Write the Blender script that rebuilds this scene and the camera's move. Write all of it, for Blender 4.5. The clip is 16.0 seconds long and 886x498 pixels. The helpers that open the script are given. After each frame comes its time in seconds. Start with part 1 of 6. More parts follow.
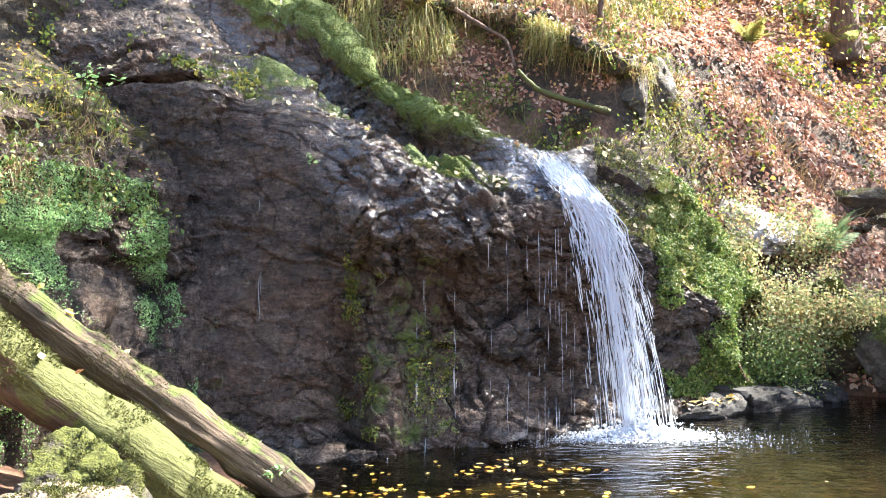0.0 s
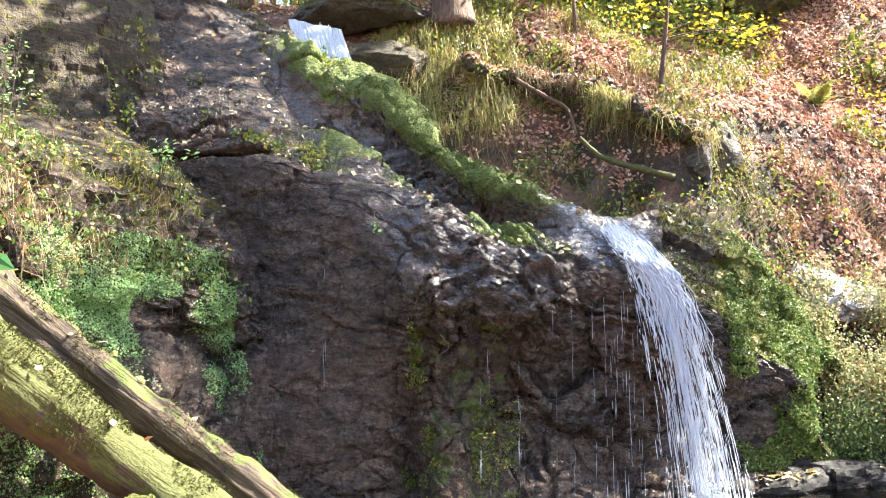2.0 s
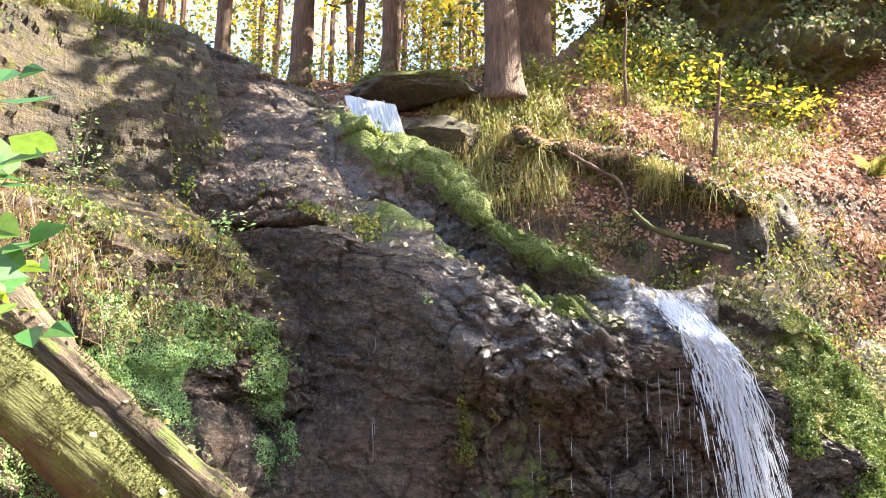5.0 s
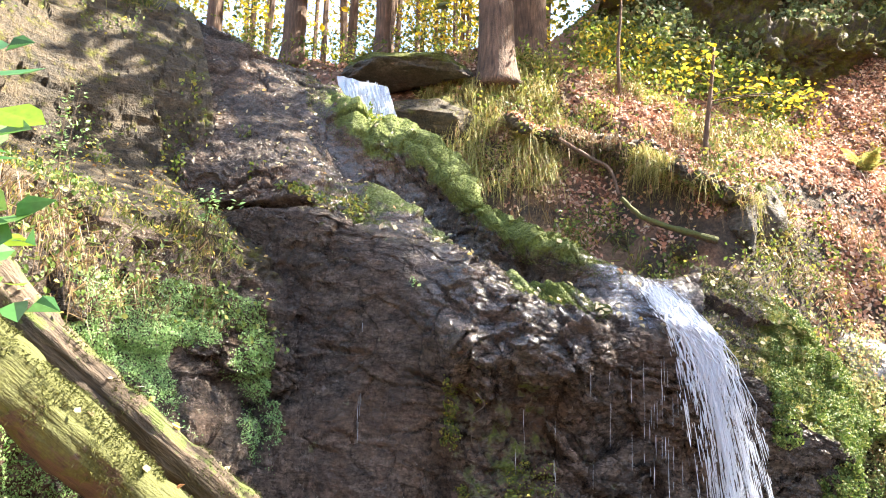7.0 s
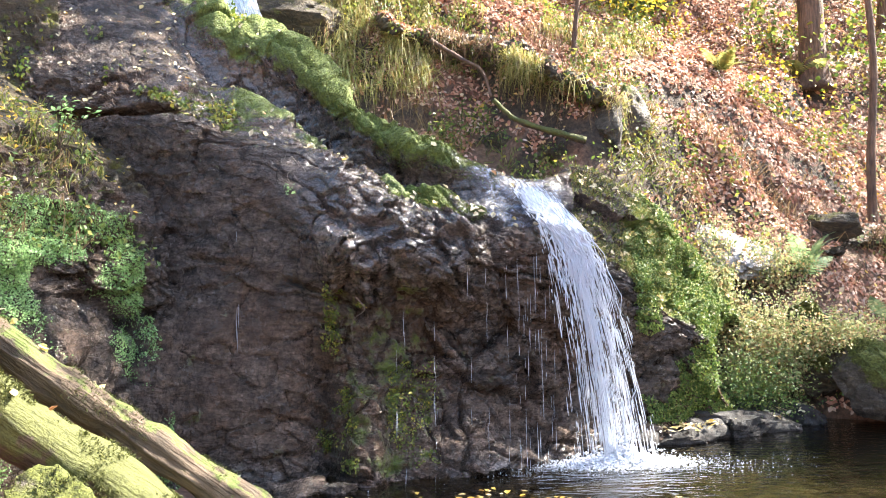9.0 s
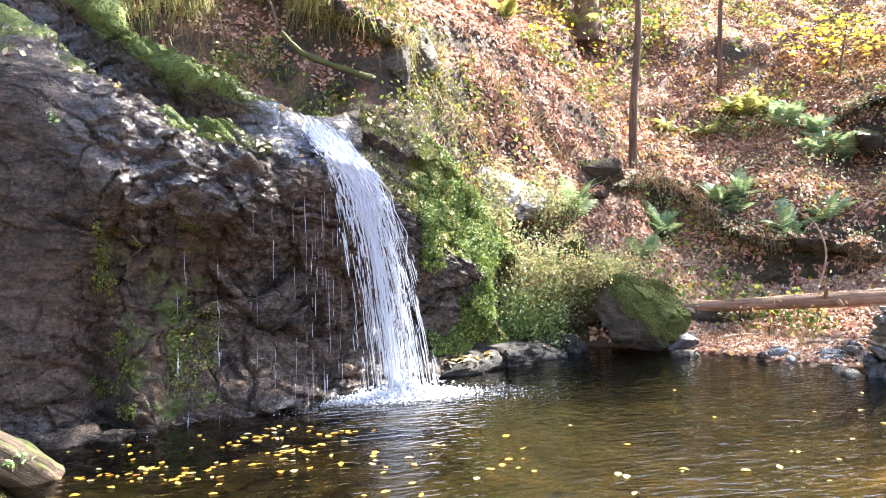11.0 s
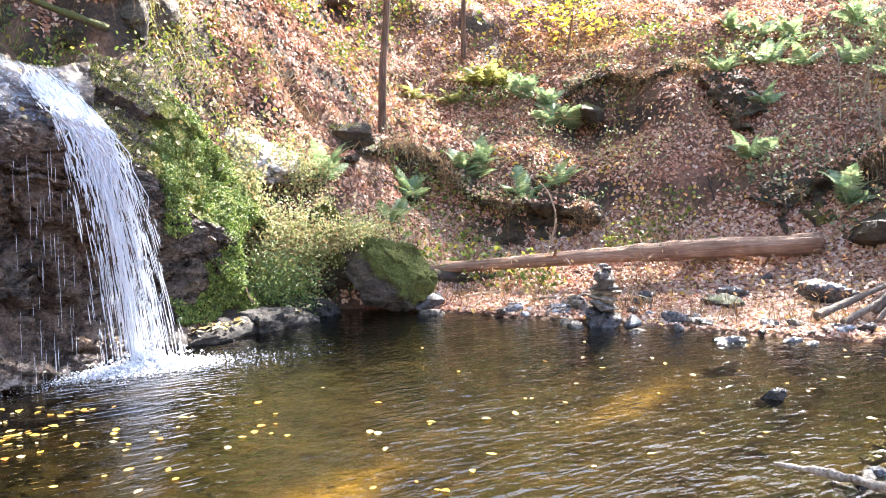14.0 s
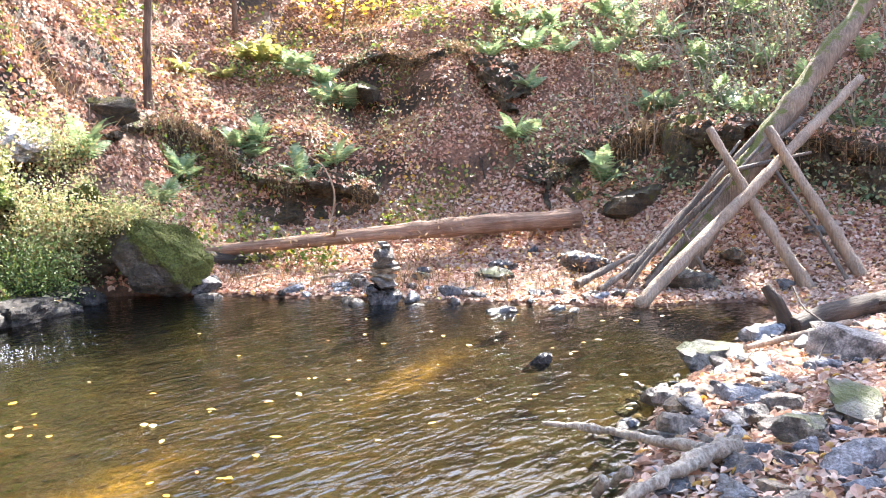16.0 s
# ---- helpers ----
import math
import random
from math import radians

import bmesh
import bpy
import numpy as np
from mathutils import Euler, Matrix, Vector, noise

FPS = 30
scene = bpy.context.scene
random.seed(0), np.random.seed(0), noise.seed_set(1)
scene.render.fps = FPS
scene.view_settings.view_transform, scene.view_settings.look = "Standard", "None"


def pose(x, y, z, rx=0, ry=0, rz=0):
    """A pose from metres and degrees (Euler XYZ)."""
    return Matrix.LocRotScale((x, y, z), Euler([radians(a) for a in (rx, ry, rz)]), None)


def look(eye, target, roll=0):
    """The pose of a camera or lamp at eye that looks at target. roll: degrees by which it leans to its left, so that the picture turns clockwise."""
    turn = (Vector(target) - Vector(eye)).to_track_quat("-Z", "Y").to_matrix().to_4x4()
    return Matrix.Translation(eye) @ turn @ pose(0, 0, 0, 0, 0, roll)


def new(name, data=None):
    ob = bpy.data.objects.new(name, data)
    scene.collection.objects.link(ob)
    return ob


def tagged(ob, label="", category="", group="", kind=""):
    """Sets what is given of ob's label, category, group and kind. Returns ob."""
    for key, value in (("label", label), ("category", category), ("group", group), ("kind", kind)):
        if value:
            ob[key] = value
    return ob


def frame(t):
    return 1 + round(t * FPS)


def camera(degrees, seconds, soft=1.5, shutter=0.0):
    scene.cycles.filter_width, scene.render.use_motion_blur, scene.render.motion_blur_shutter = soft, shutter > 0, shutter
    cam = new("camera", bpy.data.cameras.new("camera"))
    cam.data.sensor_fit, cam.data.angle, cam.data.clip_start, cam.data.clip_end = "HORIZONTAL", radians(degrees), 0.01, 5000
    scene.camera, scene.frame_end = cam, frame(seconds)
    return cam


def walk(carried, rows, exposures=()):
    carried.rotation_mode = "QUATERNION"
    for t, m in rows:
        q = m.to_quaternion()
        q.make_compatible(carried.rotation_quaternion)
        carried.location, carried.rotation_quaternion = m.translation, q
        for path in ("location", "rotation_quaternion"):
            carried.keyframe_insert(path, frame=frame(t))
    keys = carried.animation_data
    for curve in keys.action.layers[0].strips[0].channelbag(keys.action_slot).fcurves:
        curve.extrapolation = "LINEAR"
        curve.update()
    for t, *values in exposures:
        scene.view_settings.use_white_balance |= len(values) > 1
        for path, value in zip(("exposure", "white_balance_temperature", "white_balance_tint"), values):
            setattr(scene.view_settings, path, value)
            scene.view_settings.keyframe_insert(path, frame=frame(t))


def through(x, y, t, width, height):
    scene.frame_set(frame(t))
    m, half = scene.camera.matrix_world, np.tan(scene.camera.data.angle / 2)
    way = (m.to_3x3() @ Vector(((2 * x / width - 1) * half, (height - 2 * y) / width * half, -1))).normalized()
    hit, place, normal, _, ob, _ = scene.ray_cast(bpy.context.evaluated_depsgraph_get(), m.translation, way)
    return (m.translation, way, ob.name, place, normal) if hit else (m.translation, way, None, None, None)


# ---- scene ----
# Camera and its walk: a slow look round from one standing place.
EYE = (0.0, 0.0, 1.6)
LOOKS = [  # seconds, heading to the right, tilt up, roll
    (0.0, 1.69, 0.85, -0.22), (0.5, 0.11, 1.81, -0.02), (1.0, -1.46, 3.15, -0.04), (1.5, -2.02, 4.36, -0.22),
    (2.0, -2.71, 5.58, -0.32), (2.5, -3.21, 6.41, -0.23), (3.0, -3.65, 7.6, -0.41), (3.5, -4.28, 8.69, -0.45),
    (4.0, -5.06, 9.56, -0.44), (4.5, -5.28, 10.47, -0.35), (4.7, -5.71, 10.61, -0.01), (6.8, -7.08, 9.72, 2.21),
    (7.0, -5.52, 9.45, 1.82), (7.5, -1.98, 7.46, 0.61), (8.0, 0.25, 5.15, -0.18), (8.2, 1.07, 4.58, -0.48),
    (10.3, 9.58, 0.22, -0.87), (10.5, 11.71, -0.31, -0.85), (11.0, 17.89, -1.65, -0.68), (11.5, 21.0, -2.34, -0.5),
    (12.0, 23.74, -3.12, -0.16), (12.5, 27.39, -3.52, 0.02), (13.0, 30.26, -3.82, -0.08), (13.5, 33.27, -4.15, -0.08),
    (14.0, 35.14, -4.31, -0.22), (14.5, 41.05, -4.61, -0.06), (15.0, 46.01, -4.79, 0.08), (15.5, 48.76, -5.04, -0.02),
    (16.0, 50.49, -5.84, -0.25)]


def heading(az, up):
    a, u = radians(az), radians(up)
    return (math.sin(a) * math.cos(u), math.cos(a) * math.cos(u), math.sin(u))


cam = camera(56.815, 16.0, soft=1.05)
walk(cam, [(t, look(EYE, Vector(EYE) + Vector(heading(a, u)), r)) for t, a, u, r in LOOKS],
     exposures=[(0.0, 2.85, 6450, 9), (4.5, 2.64, 7100, 10), (7.0, 2.88, 7150, 10), (8.0, 2.88, 6850, 10), (12.0, 3.0, 6500, 12), (14.0, 3.05, 6500, 13), (16.0, 3.18, 6500, 14)])

# World and sun.
SUN_AZ, SUN_EL = 74.0, 45.0
world = bpy.data.worlds.new("world")
scene.world = world
world.use_nodes = True
wn = world.node_tree
sky = wn.nodes.new("ShaderNodeTexSky")
sky.sky_type = "NISHITA"
sky.sun_disc = False
sky.sun_elevation, sky.sun_rotation = radians(SUN_EL), radians(SUN_AZ)
wn.links.new(sky.outputs[0], wn.nodes["Background"].inputs[0])
wn.nodes["Background"].inputs[1].default_value = 0.115
sun = new("sun", bpy.data.lights.new("sun", "SUN"))
sun.data.energy, sun.data.angle, sun.data.color = 5.0, radians(0.6), (1.0, 0.95, 0.86)
sun.matrix_world = look((0, 0, 0), -Vector(heading(SUN_AZ, SUN_EL)))

# ---- materials ----


class Nodes:
    """A small writer of node materials."""

    def __init__(self, name):
        self.mat = bpy.data.materials.new(name)
        self.mat.use_nodes = True
        self.tree = self.mat.node_tree
        self.bsdf = self.tree.nodes["Principled BSDF"]
        self.out = self.tree.nodes["Material Output"]

    def put(self, kind, **values):
        n = self.tree.nodes.new(kind)
        for k, v in values.items():
            n.inputs[k].default_value = v
        return n

    def link(self, a, b):
        self.tree.links.new(a, b)

    def noise(self, scale, detail=4.0, rough=0.55, stretch=None, distortion=0.0):
        n = self.put("ShaderNodeTexNoise", Scale=scale, Detail=detail, Roughness=rough, Distortion=distortion)
        geo = self.put("ShaderNodeNewGeometry")
        if stretch:
            m = self.put("ShaderNodeMapping", Scale=stretch)
            self.link(geo.outputs["Position"], m.inputs["Vector"])
            self.link(m.outputs[0], n.inputs["Vector"])
        else:
            self.link(geo.outputs["Position"], n.inputs["Vector"])
        return n.outputs["Fac"]

    def ramp(self, value, stops):
        r = self.put("ShaderNodeValToRGB")
        e = r.color_ramp.elements
        while len(e) < len(stops):
            e.new(0.5)
        for el, (p, c) in zip(e, stops):
            el.position = p
            el.color = (*c, 1) if len(c) == 3 else c
        self.link(value, r.inputs[0])
        return r.outputs[0]

    def mix(self, fac, a, b, blend="MIX"):
        m = self.tree.nodes.new("ShaderNodeMix")
        m.data_type, m.blend_type = "RGBA", blend
        for sock, v in ((m.inputs[0], fac), (m.inputs[6], a), (m.inputs[7], b)):
            if isinstance(v, (int, float)):
                sock.default_value = v
            elif isinstance(v, tuple):
                sock.default_value = (*v, 1)
            else:
                self.link(v, sock)
        return m.outputs[2]

    def math(self, op, a, b=0.0, c=0.0, clamp=False):
        m = self.tree.nodes.new("ShaderNodeMath")
        m.operation, m.use_clamp = op, clamp
        for sock, v in zip(m.inputs, (a, b, c)):
            if isinstance(v, (int, float)):
                sock.default_value = v
            else:
                self.link(v, sock)
        return m.outputs[0]

    def attr(self, name):
        a = self.tree.nodes.new("ShaderNodeAttribute")
        a.attribute_name = name
        return a.outputs["Fac"]

    def up(self):
        geo = self.put("ShaderNodeNewGeometry")
        s = self.put("ShaderNodeSeparateXYZ")
        self.link(geo.outputs["Normal"], s.inputs[0])
        return s.outputs[2]

    def island(self):
        return self.put("ShaderNodeNewGeometry").outputs["Random Per Island"]

    def object_random(self):
        return self.put("ShaderNodeObjectInfo").outputs["Random"]

    def bump(self, height, strength=0.5, distance=0.02):
        b = self.put("ShaderNodeBump", Strength=strength, Distance=distance)
        self.link(height, b.inputs["Height"])
        self.link(b.outputs[0], self.bsdf.inputs["Normal"])

    def set(self, color=None, rough=None, **more):
        for key, v in (("Base Color", color), ("Roughness", rough), *((k.replace("_", " "), w) for k, w in more.items())):
            if v is None:
                continue
            if isinstance(v, (int, float)):
                self.bsdf.inputs[key].default_value = v
            elif isinstance(v, tuple):
                self.bsdf.inputs[key].default_value = (*v, 1)
            else:
                self.link(v, self.bsdf.inputs[key])
        return self.mat


def rock_material(name, dark, light, moss=(0.055, 0.085, 0.018), wet=0.3, tan=None):
    """Layered volcanic rock: grain, stains, moss where the 'moss' attribute and noise say so."""
    n = Nodes(name)
    big = n.noise(0.9, 5)
    fine = n.noise(14, 8, 0.68)
    strata = n.noise(3.0, 6, 0.6, (1, 1, 3.5))
    base = n.mix(n.ramp(strata, [(0.3, (0, 0, 0)), (0.7, (1, 1, 1))]), dark, light)
    base = n.mix(n.math("MULTIPLY", n.ramp(big, [(0.45, (0, 0, 0)), (0.68, (1, 1, 1))]), 0.55), base, tan or (0.10, 0.066, 0.042))
    base = n.mix(0.8, base, n.ramp(fine, [(0.36, (0.45, 0.44, 0.43)), (0.64, (1.2, 1.2, 1.22))]), "MULTIPLY")
    warp = n.put("ShaderNodeTexNoise", Scale=2.5, Detail=4)
    geo = n.put("ShaderNodeNewGeometry")
    n.link(geo.outputs["Position"], warp.inputs["Vector"])
    shifted = n.put("ShaderNodeVectorMath")
    shifted.operation = "MULTIPLY_ADD"
    n.link(warp.outputs["Color"], shifted.inputs[0])
    shifted.inputs[1].default_value = (0.5, 0.5, 0.5)
    n.link(geo.outputs["Position"], shifted.inputs[2])
    lay = n.put("ShaderNodeMapping", Rotation=(0.1, 0.25, 0.0), Scale=(1.3, 1.3, 3.2))
    n.link(shifted.outputs[0], lay.inputs["Vector"])
    vor = n.put("ShaderNodeTexVoronoi", Scale=1.5)
    vor.feature = "DISTANCE_TO_EDGE"
    n.link(lay.outputs[0], vor.inputs["Vector"])
    joint = n.ramp(n.math("ADD", vor.outputs["Distance"], n.math("MULTIPLY", n.math("SUBTRACT", big, 0.45), 0.12, clamp=True)), [(0.0, (0, 0, 0)), (0.035, (1, 1, 1))])
    base = n.mix(1.0, base, n.ramp(joint, [(0.0, (0.55, 0.54, 0.53)), (1.0, (1, 1, 1))]), "MULTIPLY")
    speck = n.noise(38, 6, 0.7)
    base = n.mix(0.4, base, n.ramp(speck, [(0.40, (0.25, 0.24, 0.23)), (0.62, (1.6, 1.6, 1.6))]), "MULTIPLY")
    grain = n.noise(8.5, 6, 0.7, (1.0, 1.0, 3.2))
    base = n.mix(0.4, base, n.ramp(grain, [(0.38, (0.28, 0.26, 0.25)), (0.6, (1.6, 1.6, 1.6))]), "MULTIPLY")
    patch = n.noise(4.5, 6, 0.62)
    m = n.math("ADD", n.attr("moss"), n.math("MULTIPLY", n.math("SUBTRACT", patch, 0.5), 1.5))
    m = n.math("ADD", m, n.math("MULTIPLY", n.math("SUBTRACT", fine, 0.5), 0.7))
    m = n.ramp(m, [(0.42, (0, 0, 0)), (0.62, (1, 1, 1))])
    green = n.mix(n.ramp(n.noise(40, 4), [(0.3, (0, 0, 0)), (0.7, (1, 1, 1))]), tuple(c * 0.45 for c in moss), tuple(c * 1.5 for c in moss))
    dry = n.math("ADD", n.math("MULTIPLY", m, 0.6), n.math("MULTIPLY_ADD", n.noise(6, 5), 0.35, wet - 0.1))
    n.set(n.mix(m, base, green), n.math("MAXIMUM", n.math("SUBTRACT", dry, n.math("MULTIPLY", n.attr("film"), 0.4)), 0.08))
    n.set(Coat_Weight=n.math("MULTIPLY", n.attr("film"), n.math("SUBTRACT", 1.0, m)), Coat_Roughness=0.2)
    h = n.math("ADD", n.math("MULTIPLY", strata, 0.8), n.math("MULTIPLY", fine, 0.9))
    h = n.math("ADD", n.math("ADD", h, n.math("MULTIPLY", joint, 0.25)), n.math("MULTIPLY", grain, 1.1))
    n.bump(n.math("ADD", h, n.math("MULTIPLY", n.noise(45, 6, 0.7), 0.6)), 1.0, 0.035)
    wet_skin = n.put("ShaderNodeBump", Strength=0.35, Distance=0.03)
    n.link(fine, wet_skin.inputs["Height"])
    n.link(wet_skin.outputs[0], n.bsdf.inputs["Coat Normal"])
    return n.mat


def leaf_material(name, stops, through=0.35, rough=0.5):
    """Thin leaves; every one takes its own shade."""
    n = Nodes(name)
    col = n.ramp(n.island(), stops)
    col = n.mix(0.5, col, n.ramp(n.noise(60, 3), [(0.3, (0.45, 0.45, 0.45)), (0.7, (1, 1, 1))]), "MULTIPLY")
    n.set(col, rough)
    t = n.put("ShaderNodeBsdfTranslucent")
    n.link(col, t.inputs["Color"])
    m = n.put("ShaderNodeMixShader", Fac=through)
    n.link(n.bsdf.outputs[0], m.inputs[1])
    n.link(t.outputs[0], m.inputs[2])
    n.link(m.outputs[0], n.out.inputs[0])
    return n.mat


def wood_material(name, dark, light, moss_amount=0.0, grain=(1.0, 1.0, 1.0), scale=14.0, moss=(0.13, 0.14, 0.02)):
    """Bark or bare wood in object space, long in z, with moss on what faces up."""
    n = Nodes(name)
    co = n.put("ShaderNodeTexCoord")
    mp = n.put("ShaderNodeMapping", Scale=grain)
    n.link(co.outputs["Object"], mp.inputs["Vector"])
    g = n.put("ShaderNodeTexNoise", Scale=scale, Detail=7, Roughness=0.62)
    n.link(mp.outputs[0], g.inputs["Vector"])
    base = n.ramp(g.outputs["Fac"], [(0.3, dark), (0.7, light)])
    blot = n.noise(3.5, 5)
    base = n.mix(n.ramp(blot, [(0.4, (0, 0, 0)), (0.7, (0.6, 0.6, 0.6))]), base, tuple(c * 0.5 for c in dark))
    rough = 0.8
    if moss_amount:
        m = n.math("ADD", n.math("MULTIPLY", n.up(), 0.7), n.math("MULTIPLY_ADD", n.noise(5.5, 7, 0.7), 2.4, -0.55))
        m = n.math("ADD", m, moss_amount - 1.0)
        m = n.ramp(m, [(0.45, (0, 0, 0)), (0.62, (1, 1, 1))])
        green = n.mix(n.noise(45, 3), tuple(c * 0.35 for c in moss), tuple(c * 1.6 for c in moss))
        base = n.mix(m, base, green)
    n.set(base, rough)
    n.bump(n.math("ADD", g.outputs["Fac"], n.math("MULTIPLY", n.noise(50, 4), 0.4)), 0.8, 0.03)
    return n.mat


ROCK = rock_material("wet_dark_rock", (0.032, 0.025, 0.021), (0.175, 0.135, 0.108), moss=(0.12, 0.155, 0.032), wet=0.16, tan=(0.17, 0.10, 0.06))
BANK_ROCK = rock_material("bank_rock", (0.022, 0.017, 0.010), (0.12, 0.085, 0.042), moss=(0.11, 0.11, 0.022), wet=0.55, tan=(0.13, 0.09, 0.045))
BOULDER = rock_material("boulder_rock", (0.04, 0.036, 0.03), (0.17, 0.145, 0.11), moss=(0.105, 0.115, 0.024), wet=0.6)


def ground_material():
    n = Nodes("leafy_soil")
    a, b = n.noise(17, 8, 0.7), n.noise(0.8, 4)
    soil = n.ramp(a, [(0.3, (0.045, 0.021, 0.013)), (0.5, (0.19, 0.092, 0.056)), (0.7, (0.38, 0.21, 0.13))])
    soil = n.mix(n.math("MULTIPLY", n.ramp(b, [(0.45, (0, 0, 0)), (0.65, (1, 1, 1))]), 0.5), soil, (0.06, 0.05, 0.022))
    bed = n.ramp(n.noise(3.2, 6, 0.6), [(0.35, (0.018, 0.017, 0.010)), (0.55, (0.05, 0.042, 0.022)), (0.75, (0.14, 0.085, 0.03))])
    geo = n.put("ShaderNodeNewGeometry")
    s = n.put("ShaderNodeSeparateXYZ")
    n.link(geo.outputs["Position"], s.inputs[0])
    under = n.ramp(n.math("MULTIPLY_ADD", s.outputs[2], -12.0, 0.3), [(0.0, (0, 0, 0)), (1.0, (1, 1, 1))])
    # Golden sunbeam patches on the bed are put into its colour.
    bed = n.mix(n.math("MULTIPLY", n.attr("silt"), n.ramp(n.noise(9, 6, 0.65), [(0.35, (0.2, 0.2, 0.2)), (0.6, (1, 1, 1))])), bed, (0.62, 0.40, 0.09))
    # Bare soil on steep faces, darkened further to stand in for shaded hollows.
    bare = n.ramp(n.math("MULTIPLY_ADD", n.noise(3, 4), 0.25, n.up()), [(0.52, (1, 1, 1)), (0.70, (0, 0, 0))])
    soil = n.mix(bare, soil, n.ramp(a, [(0.35, (0.010, 0.007, 0.005)), (0.65, (0.085, 0.055, 0.032))]))
    n.set(n.mix(under, soil, bed), 0.85)
    n.bump(a, 0.8, 0.05)
    return n.mat


GROUND = ground_material()


def water_material():
    n = Nodes("pool_water")
    rip = n.noise(6.5, 2.0, 0.45, (1.0, 2.2, 1.0), 0.4)
    rip2 = n.noise(1.6, 3, 0.5, (1.0, 1.8, 1.0))
    b = n.put("ShaderNodeBump", Strength=0.30, Distance=0.05)
    n.link(n.math("ADD", rip, n.math("MULTIPLY", rip2, 1.5)), b.inputs["Height"])
    gl = n.put("ShaderNodeBsdfGlossy", Color=(1, 1, 1, 1), Roughness=0.03)
    tr = n.put("ShaderNodeBsdfTransparent", Color=(0.48, 0.44, 0.28, 1))
    fr = n.put("ShaderNodeFresnel", IOR=1.33)
    m = n.put("ShaderNodeMixShader")
    n.link(b.outputs[0], gl.inputs["Normal"])
    n.link(b.outputs[0], fr.inputs["Normal"])
    n.link(fr.outputs[0], m.inputs[0])
    n.link(tr.outputs[0], m.inputs[1])
    n.link(gl.outputs[0], m.inputs[2])
    n.link(m.outputs[0], n.out.inputs[0])
    return n.mat


WATER = water_material()
BARK = wood_material("conifer_bark", (0.05, 0.028, 0.018), (0.24, 0.14, 0.09), 0.0, (6, 6, 0.7), 5.0)
MOSS_LOG = wood_material("mossy_log_bark", (0.035, 0.024, 0.016), (0.15, 0.10, 0.06), 1.2, (9, 9, 0.8), 4.0, moss=(0.08, 0.085, 0.018))
BARE_LOG = wood_material("bare_log_wood", (0.16, 0.08, 0.045), (0.42, 0.26, 0.17), 0.0, (9, 9, 0.6), 5.0)

MOSS_BARE = wood_material("half_bare_log", (0.04, 0.028, 0.019), (0.20, 0.14, 0.09), 0.42, (12, 12, 0.6), 4.0, moss=(0.10, 0.125, 0.025))
DARK_WOOD = wood_material("dark_wet_wood", (0.02, 0.014, 0.01), (0.09, 0.065, 0.045), 0.0, (9, 9, 0.8), 5.0)
PALE_WOOD = wood_material("pale_bare_wood", (0.22, 0.15, 0.095), (0.52, 0.40, 0.29), 0.0, (12, 12, 1.0), 5.0)
GREY_WOOD = wood_material("grey_weathered_wood", (0.09, 0.07, 0.055), (0.30, 0.24, 0.19), 0.0, (12, 12, 1.0), 5.0)
PEELING = wood_material("peeling_bark", (0.13, 0.09, 0.06), (0.40, 0.30, 0.21), 0.5, (10, 10, 0.8), 5.0, moss=(0.13, 0.14, 0.03))
LICHEN_WOOD = wood_material("lichened_bark", (0.16, 0.12, 0.085), (0.60, 0.55, 0.45), 0.0, (5, 5, 3), 9.0)


def stone_material(name, dark, light, rough=0.55, moss=0.0):
    n = Nodes(name)
    a = n.noise(11, 7, 0.62)
    tone = n.math("MULTIPLY_ADD", n.object_random(), 0.6, 0.7)
    base = n.mix(0.8, n.ramp(a, [(0.37, tuple(0.7 * c for c in dark)), (0.63, tuple(1.15 * c for c in light))]), n.ramp(n.noise(60, 5, 0.65), [(0.4, (0.4, 0.4, 0.4)), (0.6, (1.2, 1.2, 1.2))]), "MULTIPLY")
    v = n.tree.nodes.new("ShaderNodeHueSaturation")
    n.link(base, v.inputs["Color"])
    n.link(tone, v.inputs["Value"])
    base = v.outputs[0]
    if moss:
        m = n.math("ADD", n.math("MULTIPLY", n.up(), 0.7), n.math("MULTIPLY", n.noise(6, 6, 0.65), 1.2))
        m = n.ramp(n.math("ADD", m, moss - 1.0), [(0.4, (0, 0, 0)), (0.65, (1, 1, 1))])
        base = n.mix(m, base, n.mix(n.noise(40, 3), (0.03, 0.045, 0.012), (0.13, 0.14, 0.035)))
    n.set(base, n.ramp(n.noise(5, 4), [(0.42, (rough * 0.5,) * 3), (0.6, (min(1, rough * 1.3),) * 3)]))
    n.bump(n.math("ADD", a, n.math("MULTIPLY", n.noise(45, 5, 0.65), 0.7)), 0.8, 0.03)
    return n.mat


STONE = stone_material("stone", (0.07, 0.058, 0.046), (0.22, 0.185, 0.15))
STONE_DARK = stone_material("stone_dark", (0.03, 0.03, 0.032), (0.13, 0.125, 0.125), 0.3)
STONE_BLUE = stone_material("stone_blue", (0.09, 0.10, 0.115), (0.24, 0.255, 0.28), 0.4)
STONE_TAN = stone_material("stone_tan", (0.14, 0.10, 0.065), (0.36, 0.28, 0.19))
STONE_MOSS = stone_material("stone_moss", (0.06, 0.055, 0.045), (0.20, 0.18, 0.14), 0.6, 0.32)
BLACK_ROCK = stone_material("black_wet_rock", (0.010, 0.009, 0.008), (0.04, 0.034, 0.03), 1.3)
PALE_ROCK = stone_material("pale_rock", (0.15, 0.135, 0.12), (0.42, 0.38, 0.345), 0.8)

# ---- shape helpers ----


